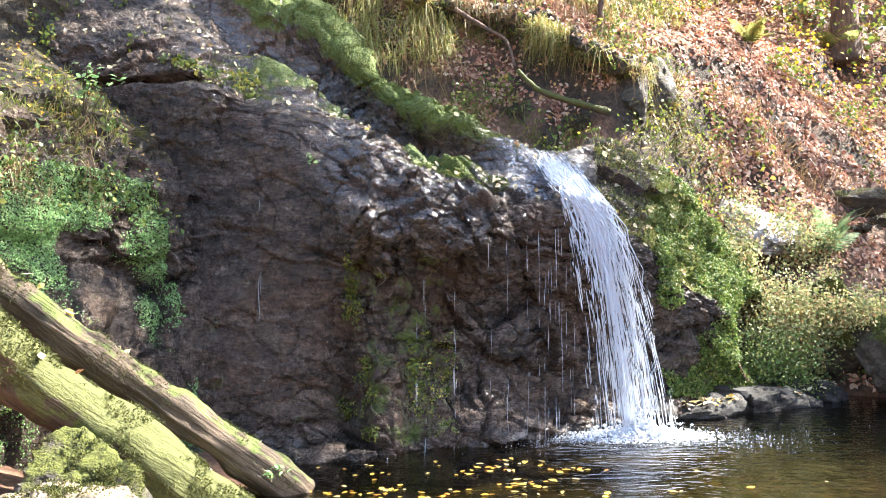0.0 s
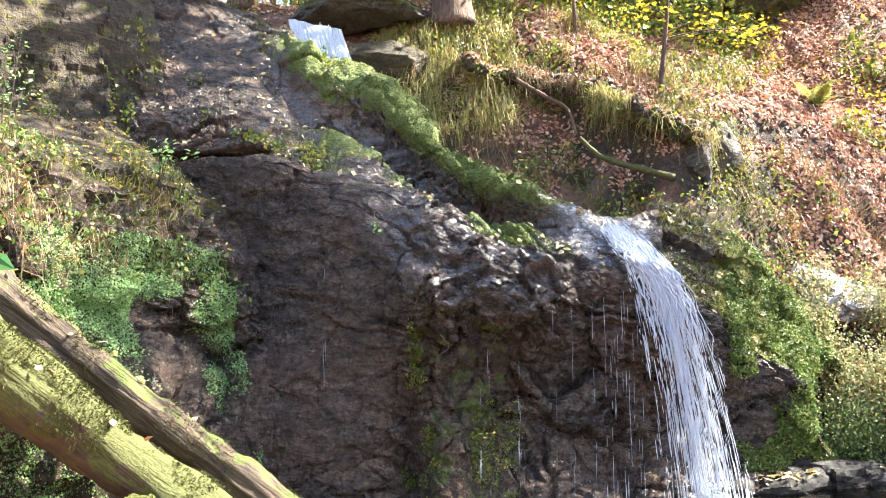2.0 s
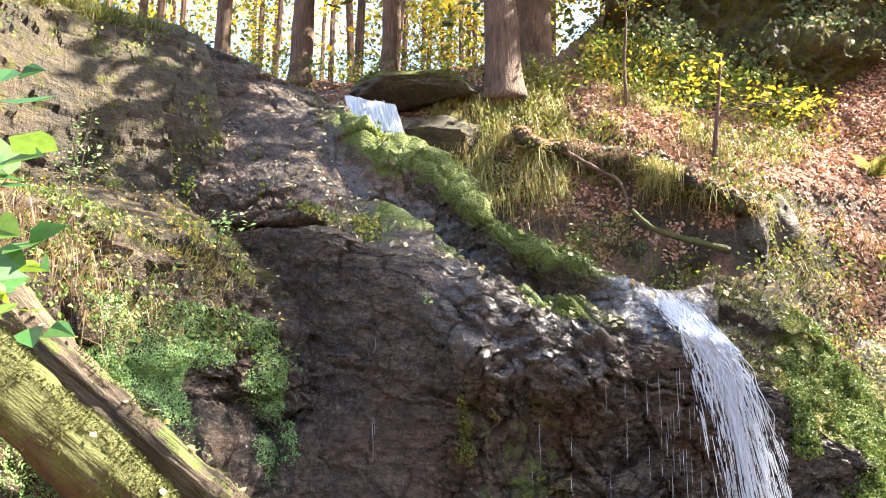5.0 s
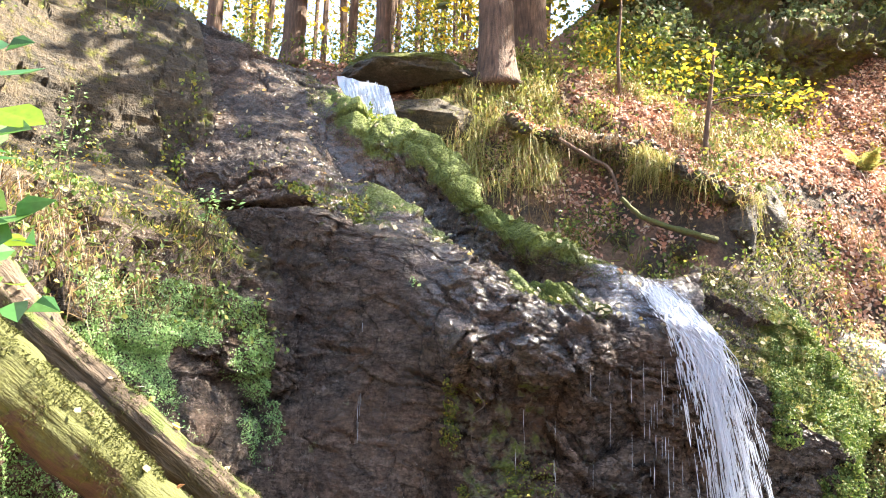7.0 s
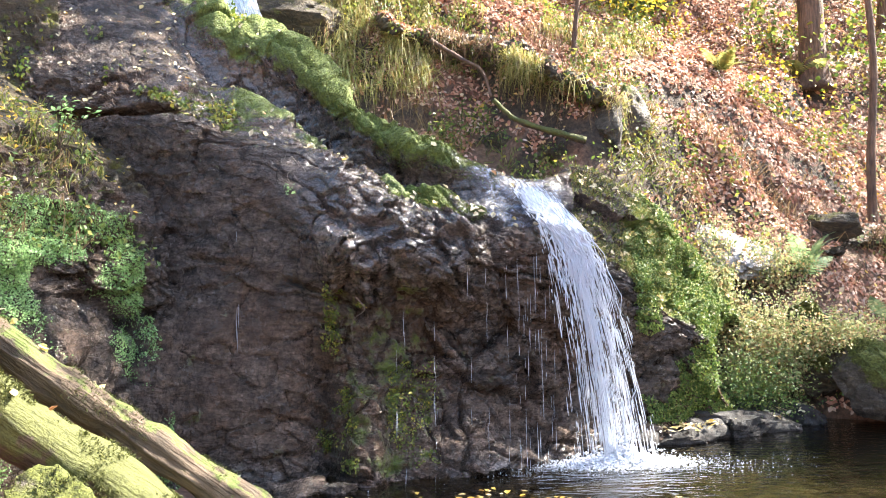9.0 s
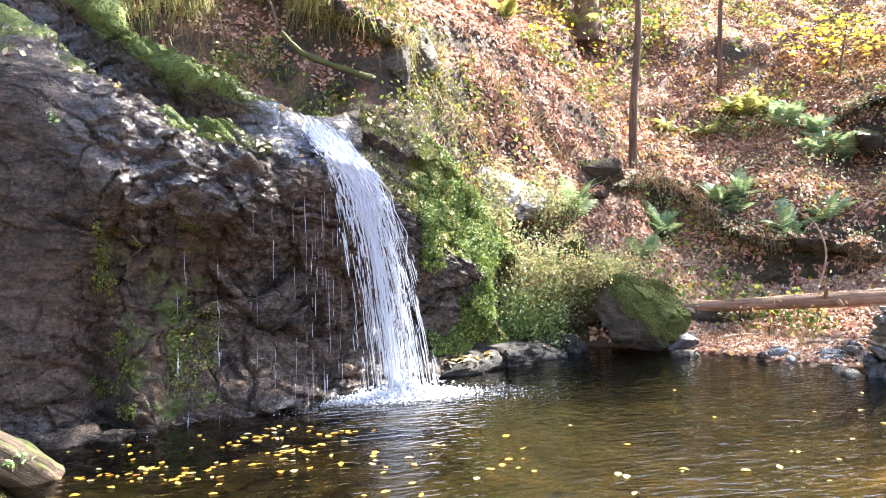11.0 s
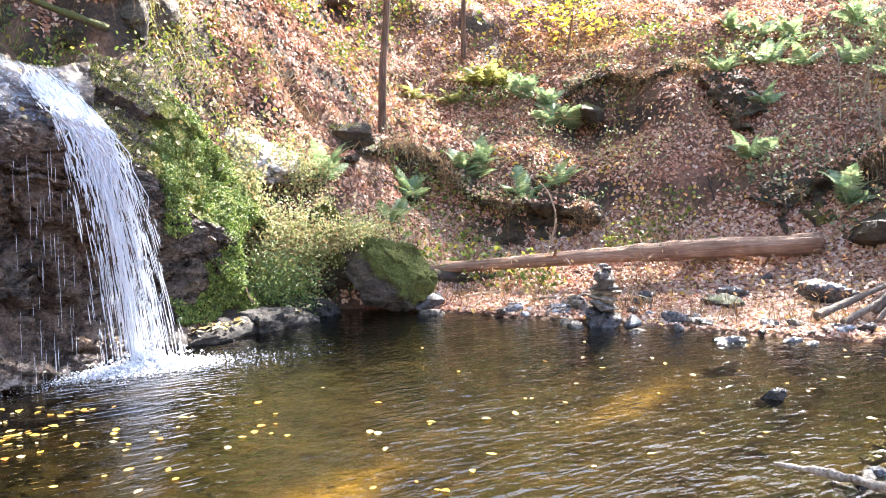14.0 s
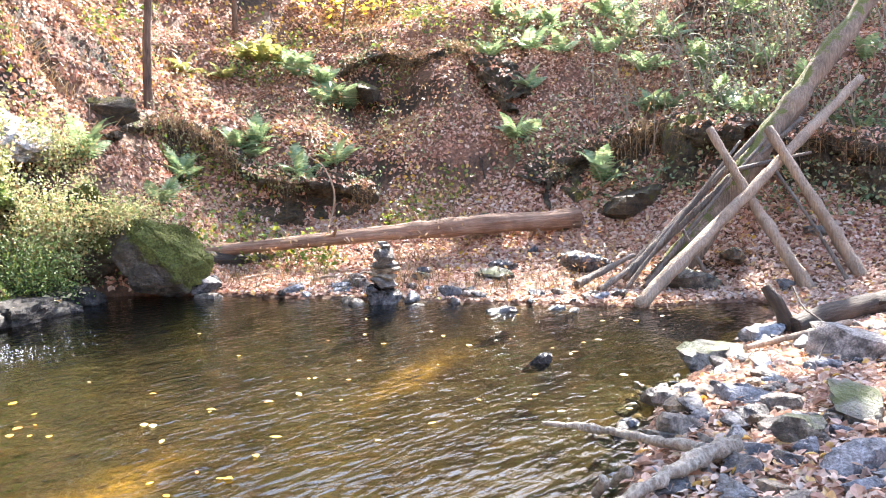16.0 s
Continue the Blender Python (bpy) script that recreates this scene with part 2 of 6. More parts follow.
def mesh_object(name, verts, faces, material, smooth=True, attributes=None):
    me = bpy.data.meshes.new(name)
    me.from_pydata([tuple(v) for v in verts], [], faces)
    me.materials.append(material)
    if smooth:
        me.polygons.foreach_set("use_smooth", np.ones(len(me.polygons), dtype=bool))
    for key, values in (attributes or {}).items():
        a = me.attributes.new(key, "FLOAT", "POINT")
        a.data.foreach_set("value", np.asarray(values, dtype=np.float32))
    me.update()
    return new(name, me)


def part(name, ob_or_bm, material, parent, label=""):
    """One mesh under a thing or a part."""
    if isinstance(ob_or_bm, bmesh.types.BMesh):
        me = bpy.data.meshes.new(name)
        ob_or_bm.to_mesh(me)
        ob_or_bm.free()
        me.materials.append(material)
        me.polygons.foreach_set("use_smooth", np.ones(len(me.polygons), dtype=bool))
        ob = new(name, me)
    else:
        ob = ob_or_bm
    if parent is not None:
        ob.parent = parent
    if label:
        ob["label"] = label
    return ob


def catmull(points, n):
    """n places along a smooth curve through the given points, evenly in parameter."""
    p = np.array(points, float)
    p = np.vstack([2 * p[0] - p[1], p, 2 * p[-1] - p[-2]])
    t = np.linspace(0, len(points) - 1, n)
    i = np.minimum(t.astype(int), len(points) - 2)
    f = (t - i)[:, None]
    a, b, c, d = p[i], p[i + 1], p[i + 2], p[i + 3]
    return 0.5 * (2 * b + (c - a) * f + (2 * a - 5 * b + 4 * c - d) * f**2 + (3 * b - a - 3 * c + d) * f**3)


def grid_faces(rows, cols):
    r, c = np.meshgrid(np.arange(rows - 1), np.arange(cols - 1), indexing="ij")
    a = (r * cols + c).ravel()
    return np.stack([a, a + 1, a + cols + 1, a + cols], 1).tolist()


def grid_normals(g):
    du, dv = np.gradient(g, axis=1), np.gradient(g, axis=0)
    n = np.cross(du, dv)
    return n / np.maximum(np.linalg.norm(n, axis=2, keepdims=True), 1e-9)


def hash3(i, j, k):
    h = (i * 374761393 + j * 668265263 + k * 2147483647) & 0xFFFFFFFF
    h = ((h ^ (h >> 13)) * 1274126177) & 0xFFFFFFFF
    return ((h ^ (h >> 16)) & 0xFFFF) / 65535.0


def value_noise(p):
    p = np.asarray(p, float)
    q = np.floor(p).astype(np.int64)
    f = p - q
    f = f * f * (3 - 2 * f)
    out = 0.0
    for dx in (0, 1):
        for dy in (0, 1):
            for dz in (0, 1):
                w = (f[..., 0] if dx else 1 - f[..., 0]) * (f[..., 1] if dy else 1 - f[..., 1]) * (f[..., 2] if dz else 1 - f[..., 2])
                out = out + w * hash3(q[..., 0] + dx, q[..., 1] + dy, q[..., 2] + dz)
    return out * 2 - 1


def fractal(p, octaves=4, gain=0.5):
    p, total, amp = np.asarray(p, float), 0.0, 1.0
    for _ in range(octaves):
        total = total + amp * value_noise(p)
        p, amp = p * 2.03 + 11.7, amp * gain
    return total


def cells(p, seed=0):
    """Distance to the nearest and the next of scattered seeds, and the nearest one's number (0 to 1)."""
    p = np.asarray(p, float)
    q = np.floor(p).astype(np.int64)
    best, second = np.full(p.shape[:-1], 9.0), np.full(p.shape[:-1], 9.0)
    tag = np.zeros(p.shape[:-1])
    for dx in (-1, 0, 1):
        for dy in (-1, 0, 1):
            for dz in (-1, 0, 1):
                c = q + np.array([dx, dy, dz])
                o = np.stack([hash3(c[..., 0] + s, c[..., 1] + 7 * s, c[..., 2] + seed) for s in (1, 2, 3)], -1)
                d = np.linalg.norm(c + o - p, axis=-1)
                nearer = d < best
                second = np.where(nearer, best, np.minimum(second, d))
                tag = np.where(nearer, hash3(c[..., 0] + 5, c[..., 1] + 9, c[..., 2]), tag)
                best = np.where(nearer, d, best)
    return best, second, tag


def tube(points, radii, sides=10, wobble=0.0, cap=True, seed=0, grooves=0.0):
    """Vertices and faces of a tapered limb along a polyline."""
    p = np.array(points, float)
    r = np.broadcast_to(np.asarray(radii, float), (len(p),))
    t = np.gradient(p, axis=0)
    t /= np.maximum(np.linalg.norm(t, axis=1, keepdims=True), 1e-9)
    ref = np.array([0, 0, 1.0]) if abs(t[0, 2]) < 0.9 else np.array([1.0, 0, 0])
    u = np.cross(t, ref)
    u /= np.maximum(np.linalg.norm(u, axis=1, keepdims=True), 1e-9)
    v = np.cross(t, u)
    a = np.linspace(0, 2 * np.pi, sides, endpoint=False)
    ring = np.cos(a)[None, :, None] * u[:, None] + np.sin(a)[None, :, None] * v[:, None]
    g = p[:, None] + ring * r[:, None, None]
    if wobble:
        k = 1 + wobble * fractal(g * 3.0 / max(r.max(), 0.02) * 0.2 + seed * 3.1, 3)
        g = p[:, None] + ring * (r[:, None] * k)[..., None]
    if grooves:
        along = np.r_[0, np.cumsum(np.linalg.norm(np.diff(p, axis=0), axis=1))][:, None] * np.ones((1, sides))
        q = np.stack([np.cos(a)[None] * 4.5 + 0 * along, np.sin(a)[None] * 4.5 + 0 * along, along * 1.3 + seed], -1)
        g = p[:, None] + (g - p[:, None]) * (1 + grooves * fractal(q, 3, 0.6))[..., None]
    verts = g.reshape(-1, 3)
    faces = []
    for i in range(len(p) - 1):
        for j in range(sides):
            k = (j + 1) % sides
            faces.append((i * sides + j, i * sides + k, (i + 1) * sides + k, (i + 1) * sides + j))
    if cap:
        faces.append(tuple(range(sides))[::-1])
        faces.append(tuple((len(p) - 1) * sides + j for j in range(sides)))
    return verts, faces


class Heap:
    """Gathers pieces into one mesh."""

    def __init__(self):
        self.v, self.f, self.n = [], [], 0

    def add(self, verts, faces):
        verts = np.asarray(verts, float)
        self.v.append(verts)
        self.f.extend([tuple(i + self.n for i in f) for f in faces])
        self.n += len(verts)

    def add_array(self, verts, faces):
        """verts: pieces x corners x 3, faces: index rows within a piece."""
        k, c = verts.shape[:2]
        base = self.n + np.arange(k)[:, None, None] * c
        for f in faces:
            self.f.extend((base[:, :, 0] + np.array(f)).tolist())
        self.v.append(verts.reshape(-1, 3))
        self.n += k * c

    def make(self, name, material, smooth=True):
        return mesh_object(name, np.concatenate(self.v), self.f, material, smooth)




def leaf_cards(place, normal, size, rng, tilt=0.5, wide=0.55, fold=0.25, droop=0.0):
    """Folded pointed leaves at the places given, lying roughly across the normals: pieces x 6 corners x 3."""
    n = len(place)
    nrm = normal + tilt * rng.normal(size=(n, 3))
    nrm /= np.linalg.norm(nrm, axis=1, keepdims=True)
    a = rng.normal(size=(n, 3)) - np.array([0, 0, droop])
    a -= nrm * (a * nrm).sum(1, keepdims=True)
    a /= np.maximum(np.linalg.norm(a, axis=1, keepdims=True), 1e-9)
    b = np.cross(nrm, a)
    s = (size * rng.uniform(0.6, 1.3, n))[:, None]
    w = s * wide * rng.uniform(0.7, 1.2, (n, 1))
    f = w * fold * rng.uniform(-0.4, 1.6, (n, 1))
    c = place + nrm * 0.25 * f
    return np.stack([c - a * s * 0.5, c - a * s * 0.1 + b * w * 0.5 + nrm * f, c + a * s * 0.22 + b * w * 0.4 + nrm * f,
                     c + a * s * 0.55 + nrm * f * rng.uniform(-1, 1.5, (n, 1)), c + a * s * 0.22 - b * w * 0.4 + nrm * f, c - a * s * 0.1 - b * w * 0.5 + nrm * f], 1)


LEAF_FACES = [(0, 1, 2, 3), (0, 3, 4, 5)]
BLADE_FACES = [(0, 1, 2, 3), (3, 2, 4)]


def blades(place, lean, length, rng, width=0.006, droop=0.6):
    """Grass blades that rise along lean and bow over: pieces x 5 corners x 3."""
    n = len(place)
    d = lean + 0.5 * rng.normal(size=(n, 3))
    d /= np.linalg.norm(d, axis=1, keepdims=True)
    side = np.cross(d, rng.normal(size=(n, 3)))
    side /= np.maximum(np.linalg.norm(side, axis=1, keepdims=True), 1e-9)
    ln = (length * rng.uniform(0.5, 1.3, n))[:, None]
    w = side * width * rng.uniform(0.7, 1.3, (n, 1))
    mid = place + d * ln * 0.55
    tip = mid + d * ln * 0.4 - np.array([0, 0, 1.0]) * ln * droop * rng.uniform(0.3, 1.2, (n, 1))
    return np.stack([place - w, place + w, mid + w * 0.8, mid - w * 0.8, tip], 1)


def stuff(name, heap, material, label, category, smooth=False):
    return tagged(heap.make(name, material, smooth), label, category, kind="stuff")

# ---- the land ----
SHORE = [(-1.5, 5.2), (-1.15, 5.9), (-1.6, 7.4), (0, 7.6), (1.5, 8.1), (3.0, 9.1), (4.5, 10.0), (5.4, 9.3), (5.95, 8.6), (6.95, 6.7),
         (7.7, 5.3), (8.4, 4.1), (9.6, 3.2), (9.4, 2.75), (8.0, 2.6), (6.4, 2.4), (5.2, 2.35), (4.4, 2.1), (3.4, 1.75), (1.5, 1.5), (-0.6, 2.2), (-1.2, 3.6)]


def shore_distance(x, y):
    """Metres outside the pool's edge; negative in the pool."""
    px, py = np.array(SHORE).T
    qx, qy = np.roll(px, -1), np.roll(py, -1)
    best, inside = np.full(x.shape, 1e9), np.zeros(x.shape, bool)
    for ax, ay, bx, by in zip(px, py, qx, qy):
        dx, dy = bx - ax, by - ay
        t = np.clip(((x - ax) * dx + (y - ay) * dy) / (dx * dx + dy * dy), 0, 1)
        best = np.minimum(best, np.hypot(x - ax - t * dx, y - ay - t * dy))
        hit = ((ay > y) != (by > y)) & (x < dx * (y - ay) / (dy if dy else 1e-9) + ax)
        inside ^= hit
    return np.where(inside, -best, best)


UPSTREAM = [(-0.5, 12.0, 6.2), (0.1, 13.5, 7.2), (-4.2, 13.9, 7.3), (-2.5, 13.3, 7.0), (1.7, 12.9, 6.3), (2.6, 11.2, 4.6), (2.8, 10.6, 3.9),
            (0.3, 11.4, 5.0), (-0.6, 10.7, 3.6), (0.6, 9.7, 2.5), (1.6, 9.6, 2.5), (-8, 10, 6.6), (-9, 4, 5.5), (-2.6, 11.6, 5.5)]
HILLSIDE = [(5.4, 16.1, 6.7), (5.6, 13.9, 5.2), (4.7, 11.0, 3.2), (7.2, 12.0, 2.7), (4.3, 10.6, 2.2), (11.8, 11.6, 3.2), (8.9, 11.4, 1.9), (13.1, 10, 3.8),
            (13.8, 14.5, 5.6), (17.1, 10.3, 5.5), (16.5, 4.0, 4.8), (12.9, 6.7, 2.1), (13.2, 4.2, 2.6), (12.2, 2.4, 1.2)]
FLATS = [(6.8, 9.9, 0.35), (11.0, 6.4, 0.5), (5.9, 8.6, 0.02), (6.9, 6.6, 0.02), (8.4, 4.1, 0.02), (9.6, 2.8, 0.04), (6.4, 2.2, 0.06), (4.2, 1.8, 0.05),
         (5.5, 0.5, 0.25), (9, 0, 0.5), (0, 0, 0.12), (-2, 2, 0.3), (-1.7, 4, 0.15), (0, -6, 0.9), (8, -6, 1.5)]
UNDER_CLIFF = [(-2.5, 9.4, 2.0), (0, 8.5, 0.8), (2.3, 8.6, 0.6), (-4.5, 7.5, 1.5), (-1.0, 7.4, 0.0), (3.4, 9.4, 0.4)]
BACK_WALL = [(3, 20, 12), (7.5, 20, 12.5), (5.5, 17.6, 8.8), (12, 19.5, 10), (-1.5, 18, 7.7), (1.5, 16.5, 8.2)]
FAR = [(20, 25, 14), (0, 25, 10.5), (-15, 20, 10), (32, 5, 13), (30, -20, 11), (-20, -10, 9), (0, -28, 7), (-12, 40, 16), (30, 40, 24)]


class Spline:
    """A thin sheet through spot heights."""

    def __init__(self, knots):
        self.k = np.array(knots, float)
        n = len(self.k)
        a = np.zeros((n + 3, n + 3))
        a[:n, :n] = self.u(np.linalg.norm(self.k[:, None, :2] - self.k[None, :, :2], axis=2)) + 0.02 * np.eye(n)
        a[:n, n:] = np.c_[np.ones(n), self.k[:, :2]]
        a[n:, :n] = a[:n, n:].T
        self.w = np.linalg.solve(a, np.r_[self.k[:, 2], 0, 0, 0])

    def u(self, r):
        return r * r * np.log(np.maximum(r, 1e-6))

    def __call__(self, x, y):
        out = self.w[-3] + self.w[-2] * x + self.w[-1] * y
        for (kx, ky, _), w in zip(self.k, self.w):
            out = out + w * self.u(np.hypot(x - kx, y - ky))
        return out


LAND = Spline(UPSTREAM + HILLSIDE + FLATS + UNDER_CLIFF + BACK_WALL + FAR)


HOLLOWS = [(11.7, 11.4, 0.8, 0.8, 0.7), (7.6, 11.3, 1.3, 0.8, 0.35), (9.1, 10.3, 1.0, 0.7, 0.25), (12.5, 7.4, 0.9, 0.7, 0.35), (5.3, 11.5, 0.7, 0.6, 0.4), (13.2, 8.9, 0.7, 0.7, 0.3), (1.6, 10.7, 1.4, 0.7, 0.8), (14.3, 6.0, 1.0, 0.7, 0.3)]


def height(x, y):
    x, y = np.asarray(x, float), np.asarray(y, float)
    d = shore_distance(x, y)
    h = LAND(x, y)
    p = np.stack([x, y, 0 * x], -1)
    rough = np.clip((h - 0.4) / 1.5, 0.12, 1)
    h = h + rough * (0.16 * fractal(p * 0.9, 4) + 0.10 * np.abs(fractal(p * 2.3 + 5, 3)))
    lump = fractal(p * 0.45 + 9, 3)
    for level, drop in ((1.5, 0.32), (2.4, 0.3), (3.3, 0.35), (4.2, 0.3), (4.9, 0.35)):
        q = (h - level - 0.5 * lump) / 0.2
        h = h + drop * (1 + 0.9 * np.clip((x - 5.5) / 1.5, 0, 1)) * np.clip(0.5 + 1.2 * fractal(p * 0.35 + level, 2), 0, 1) * (np.tanh(q) * 0.5 + 0.5 - np.clip((h - level + 1.2) / 2.4, 0, 1))
    for cx, cy, a, b, deep in HOLLOWS:
        u, v = (x - cx) * 0.69 - (y - cy) * 0.72, (x - cx) * 0.72 + (y - cy) * 0.69
        h = h - deep * np.exp(-((u / a) ** 2) - (v / np.where(v > 0, b * 0.45, b)) ** 2) * (1 + 0.5 * fractal(p * 1.8, 2))
    bank = np.maximum(h, 0.015 + 0.05 * np.clip(d, 0, 1))
    bed = -0.02 - 0.5 * (1 - np.exp(np.minimum(d, 0) / 0.9)) + 0.05 * fractal(p * 1.7, 3)
    bed = np.minimum(bed, -0.015)
    k = np.clip(d / 0.25, 0, 1)
    return np.where(d < 0, bed, bank * k + 0.015 * (1 - k))


def spaced(lo, hi, fine_lo, fine_hi, step, grow=1.12):
    """Coordinates fine in the middle and ever wider outside."""
    mid = list(np.arange(fine_lo, fine_hi, step))
    out, s, v = [], step, fine_hi
    while v < hi:
        out.append(v)
        s *= grow
        v += s
    low, s, v = [], step, fine_lo
    while v > lo:
        s *= grow
        v -= s
        low.append(v)
    return np.array(low[::-1] + mid + out + [hi])


gx, gy = spaced(-400, 400, -6, 18, 0.085), spaced(-400, 400, 0, 17, 0.085)
X, Y = np.meshgrid(gx, gy)
Z = height(np.clip(X, -60, 60), np.clip(Y, -60, 60))
# Sunlit patches of the pool bed, painted as soft golden ellipses.
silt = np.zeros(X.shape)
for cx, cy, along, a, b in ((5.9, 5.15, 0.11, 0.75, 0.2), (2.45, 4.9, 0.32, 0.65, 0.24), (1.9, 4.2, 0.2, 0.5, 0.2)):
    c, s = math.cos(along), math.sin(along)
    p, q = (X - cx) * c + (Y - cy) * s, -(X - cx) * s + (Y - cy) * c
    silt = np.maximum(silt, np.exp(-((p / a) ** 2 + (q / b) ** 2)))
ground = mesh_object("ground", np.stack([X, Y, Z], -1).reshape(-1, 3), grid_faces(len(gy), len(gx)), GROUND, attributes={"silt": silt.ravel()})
tagged(ground, "leaf-strewn brown forest soil sloping round a pool", "ground", kind="structure")

wx, wy = np.linspace(-2.5, 10.2, 128), np.linspace(0.8, 10.4, 96)
X, Y = np.meshgrid(wx, wy)
water = mesh_object("water", np.stack([X, Y, 0 * X], -1).reshape(-1, 3), grid_faces(96, 128), WATER)
tagged(water, "clear brown pool water with small ripples", "water", kind="structure")

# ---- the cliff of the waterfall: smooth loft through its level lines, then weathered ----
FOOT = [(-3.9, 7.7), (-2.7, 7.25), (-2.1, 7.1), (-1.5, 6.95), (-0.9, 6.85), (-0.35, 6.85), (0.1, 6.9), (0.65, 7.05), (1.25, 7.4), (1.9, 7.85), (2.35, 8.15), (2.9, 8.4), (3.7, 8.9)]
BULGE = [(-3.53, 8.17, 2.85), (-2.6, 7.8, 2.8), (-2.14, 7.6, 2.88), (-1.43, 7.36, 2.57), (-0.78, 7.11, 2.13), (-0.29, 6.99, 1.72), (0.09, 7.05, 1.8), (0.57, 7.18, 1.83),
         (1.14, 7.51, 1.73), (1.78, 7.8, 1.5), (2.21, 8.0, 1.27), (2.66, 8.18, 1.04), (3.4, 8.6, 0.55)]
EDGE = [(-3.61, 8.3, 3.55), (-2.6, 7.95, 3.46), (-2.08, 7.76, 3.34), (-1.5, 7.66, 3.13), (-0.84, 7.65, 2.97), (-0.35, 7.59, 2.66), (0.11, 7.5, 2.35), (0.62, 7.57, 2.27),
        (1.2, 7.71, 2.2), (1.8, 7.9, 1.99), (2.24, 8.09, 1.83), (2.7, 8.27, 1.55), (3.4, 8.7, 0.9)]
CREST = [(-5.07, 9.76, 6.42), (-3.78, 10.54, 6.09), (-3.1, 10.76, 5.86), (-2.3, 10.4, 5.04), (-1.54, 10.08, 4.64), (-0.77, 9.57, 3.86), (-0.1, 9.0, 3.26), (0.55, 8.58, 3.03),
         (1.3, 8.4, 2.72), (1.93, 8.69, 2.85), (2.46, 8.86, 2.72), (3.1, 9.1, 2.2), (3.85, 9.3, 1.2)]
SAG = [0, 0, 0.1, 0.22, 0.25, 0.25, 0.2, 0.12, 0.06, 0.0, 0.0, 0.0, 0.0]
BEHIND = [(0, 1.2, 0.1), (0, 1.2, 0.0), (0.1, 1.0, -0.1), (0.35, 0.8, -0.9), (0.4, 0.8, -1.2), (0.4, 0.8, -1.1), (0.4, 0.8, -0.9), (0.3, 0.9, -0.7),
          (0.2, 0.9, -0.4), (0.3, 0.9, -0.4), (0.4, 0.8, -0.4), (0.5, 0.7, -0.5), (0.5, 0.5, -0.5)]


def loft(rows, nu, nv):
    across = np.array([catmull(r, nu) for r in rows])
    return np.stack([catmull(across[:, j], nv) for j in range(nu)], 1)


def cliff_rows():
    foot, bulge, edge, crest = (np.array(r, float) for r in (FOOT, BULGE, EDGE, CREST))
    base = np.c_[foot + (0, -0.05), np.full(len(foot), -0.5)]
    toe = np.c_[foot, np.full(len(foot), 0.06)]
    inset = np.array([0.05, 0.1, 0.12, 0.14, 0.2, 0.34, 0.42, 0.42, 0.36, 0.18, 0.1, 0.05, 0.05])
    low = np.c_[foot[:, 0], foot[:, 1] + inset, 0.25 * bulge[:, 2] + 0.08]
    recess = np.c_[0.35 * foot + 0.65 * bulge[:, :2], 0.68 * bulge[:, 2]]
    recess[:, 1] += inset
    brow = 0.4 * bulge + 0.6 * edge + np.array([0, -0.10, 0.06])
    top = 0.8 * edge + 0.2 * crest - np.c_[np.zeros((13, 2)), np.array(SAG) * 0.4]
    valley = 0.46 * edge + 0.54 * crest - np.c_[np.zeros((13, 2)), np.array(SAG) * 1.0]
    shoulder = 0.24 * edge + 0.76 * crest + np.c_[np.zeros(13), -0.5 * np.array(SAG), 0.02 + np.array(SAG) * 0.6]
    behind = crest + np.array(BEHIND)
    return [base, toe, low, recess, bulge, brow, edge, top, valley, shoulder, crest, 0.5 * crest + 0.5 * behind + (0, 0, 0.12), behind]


def weather(g, amount=1.0):
    """Blocks, bedding and grain pushed along the surface's own direction."""
    n = grid_normals(g)
    p = g * np.array([1, 1, 1.0])
    a, b, tag = cells(p * np.array([1.5, 1.5, 2.6]) + 0.25 * fractal(p * 1.3, 2)[..., None])
    crack = np.exp(-((b - a) / 0.06) ** 2)
    a2, b2, tag2 = cells(p * np.array([4.2, 4.2, 6.5]) + 3.3 + 0.3 * fractal(p * 3, 2)[..., None])
    lean = p @ np.array([[1, 0, 0.35], [0, 1, 0], [-0.3, 0, 1.0]])
    d = 0.11 * fractal(p * 1.2 + 4, 4) + 0.15 * (tag - 0.5) - 0.03 * crack * (tag2 > 0.35)
    d += 0.095 * (tag2 - 0.5) - 0.035 * np.abs(fractal(lean * np.array([2.6, 2.6, 8.0]), 4)) + 0.030 * fractal(p * np.array([10, 10, 15.0]), 3, 0.7) - 0.024 * np.abs(fractal(p * 21 + 1.5, 2)) + 0.003 * value_noise(p * 71)
    return g + n * (d * amount)[..., None], d


def soft_band(v, lo, hi, edge=0.5):
    return np.clip((v - lo) / edge, 0, 1) * np.clip((hi - v) / edge, 0, 1)


def facets(p, slope, seed=0):
    """Broken planes: every cell of scattered seeds leans its own way. Gives the relief and the distance to the next cell."""
    q = np.floor(p).astype(np.int64)
    best, second, relief = np.full(p.shape[:-1], 9.0), np.full(p.shape[:-1], 9.0), np.zeros(p.shape[:-1])
    for dx in (-1, 0, 1):
        for dy in (-1, 0, 1):
            for dz in (-1, 0, 1):
                c = q + np.array([dx, dy, dz])
                o = np.stack([hash3(c[..., 0] + s, c[..., 1] + 7 * s, c[..., 2] + seed) for s in (1, 2, 3)], -1)
                off = p - c - o
                d = np.linalg.norm(off, axis=-1)
                nearer = d < best
                second = np.where(nearer, best, np.minimum(second, d))
                lean = np.stack([hash3(c[..., 0] + 3 * s, c[..., 1] + s, c[..., 2] + 11 + seed) - 0.5 for s in (4, 5, 6)], -1)
                relief = np.where(nearer, 2 * slope * (lean * off).sum(-1) + 0.35 * slope * (hash3(c[..., 0] + 8, c[..., 1] + 2, c[..., 2]) - 0.5), relief)
                best = np.where(nearer, d, best)
    return relief, second - best


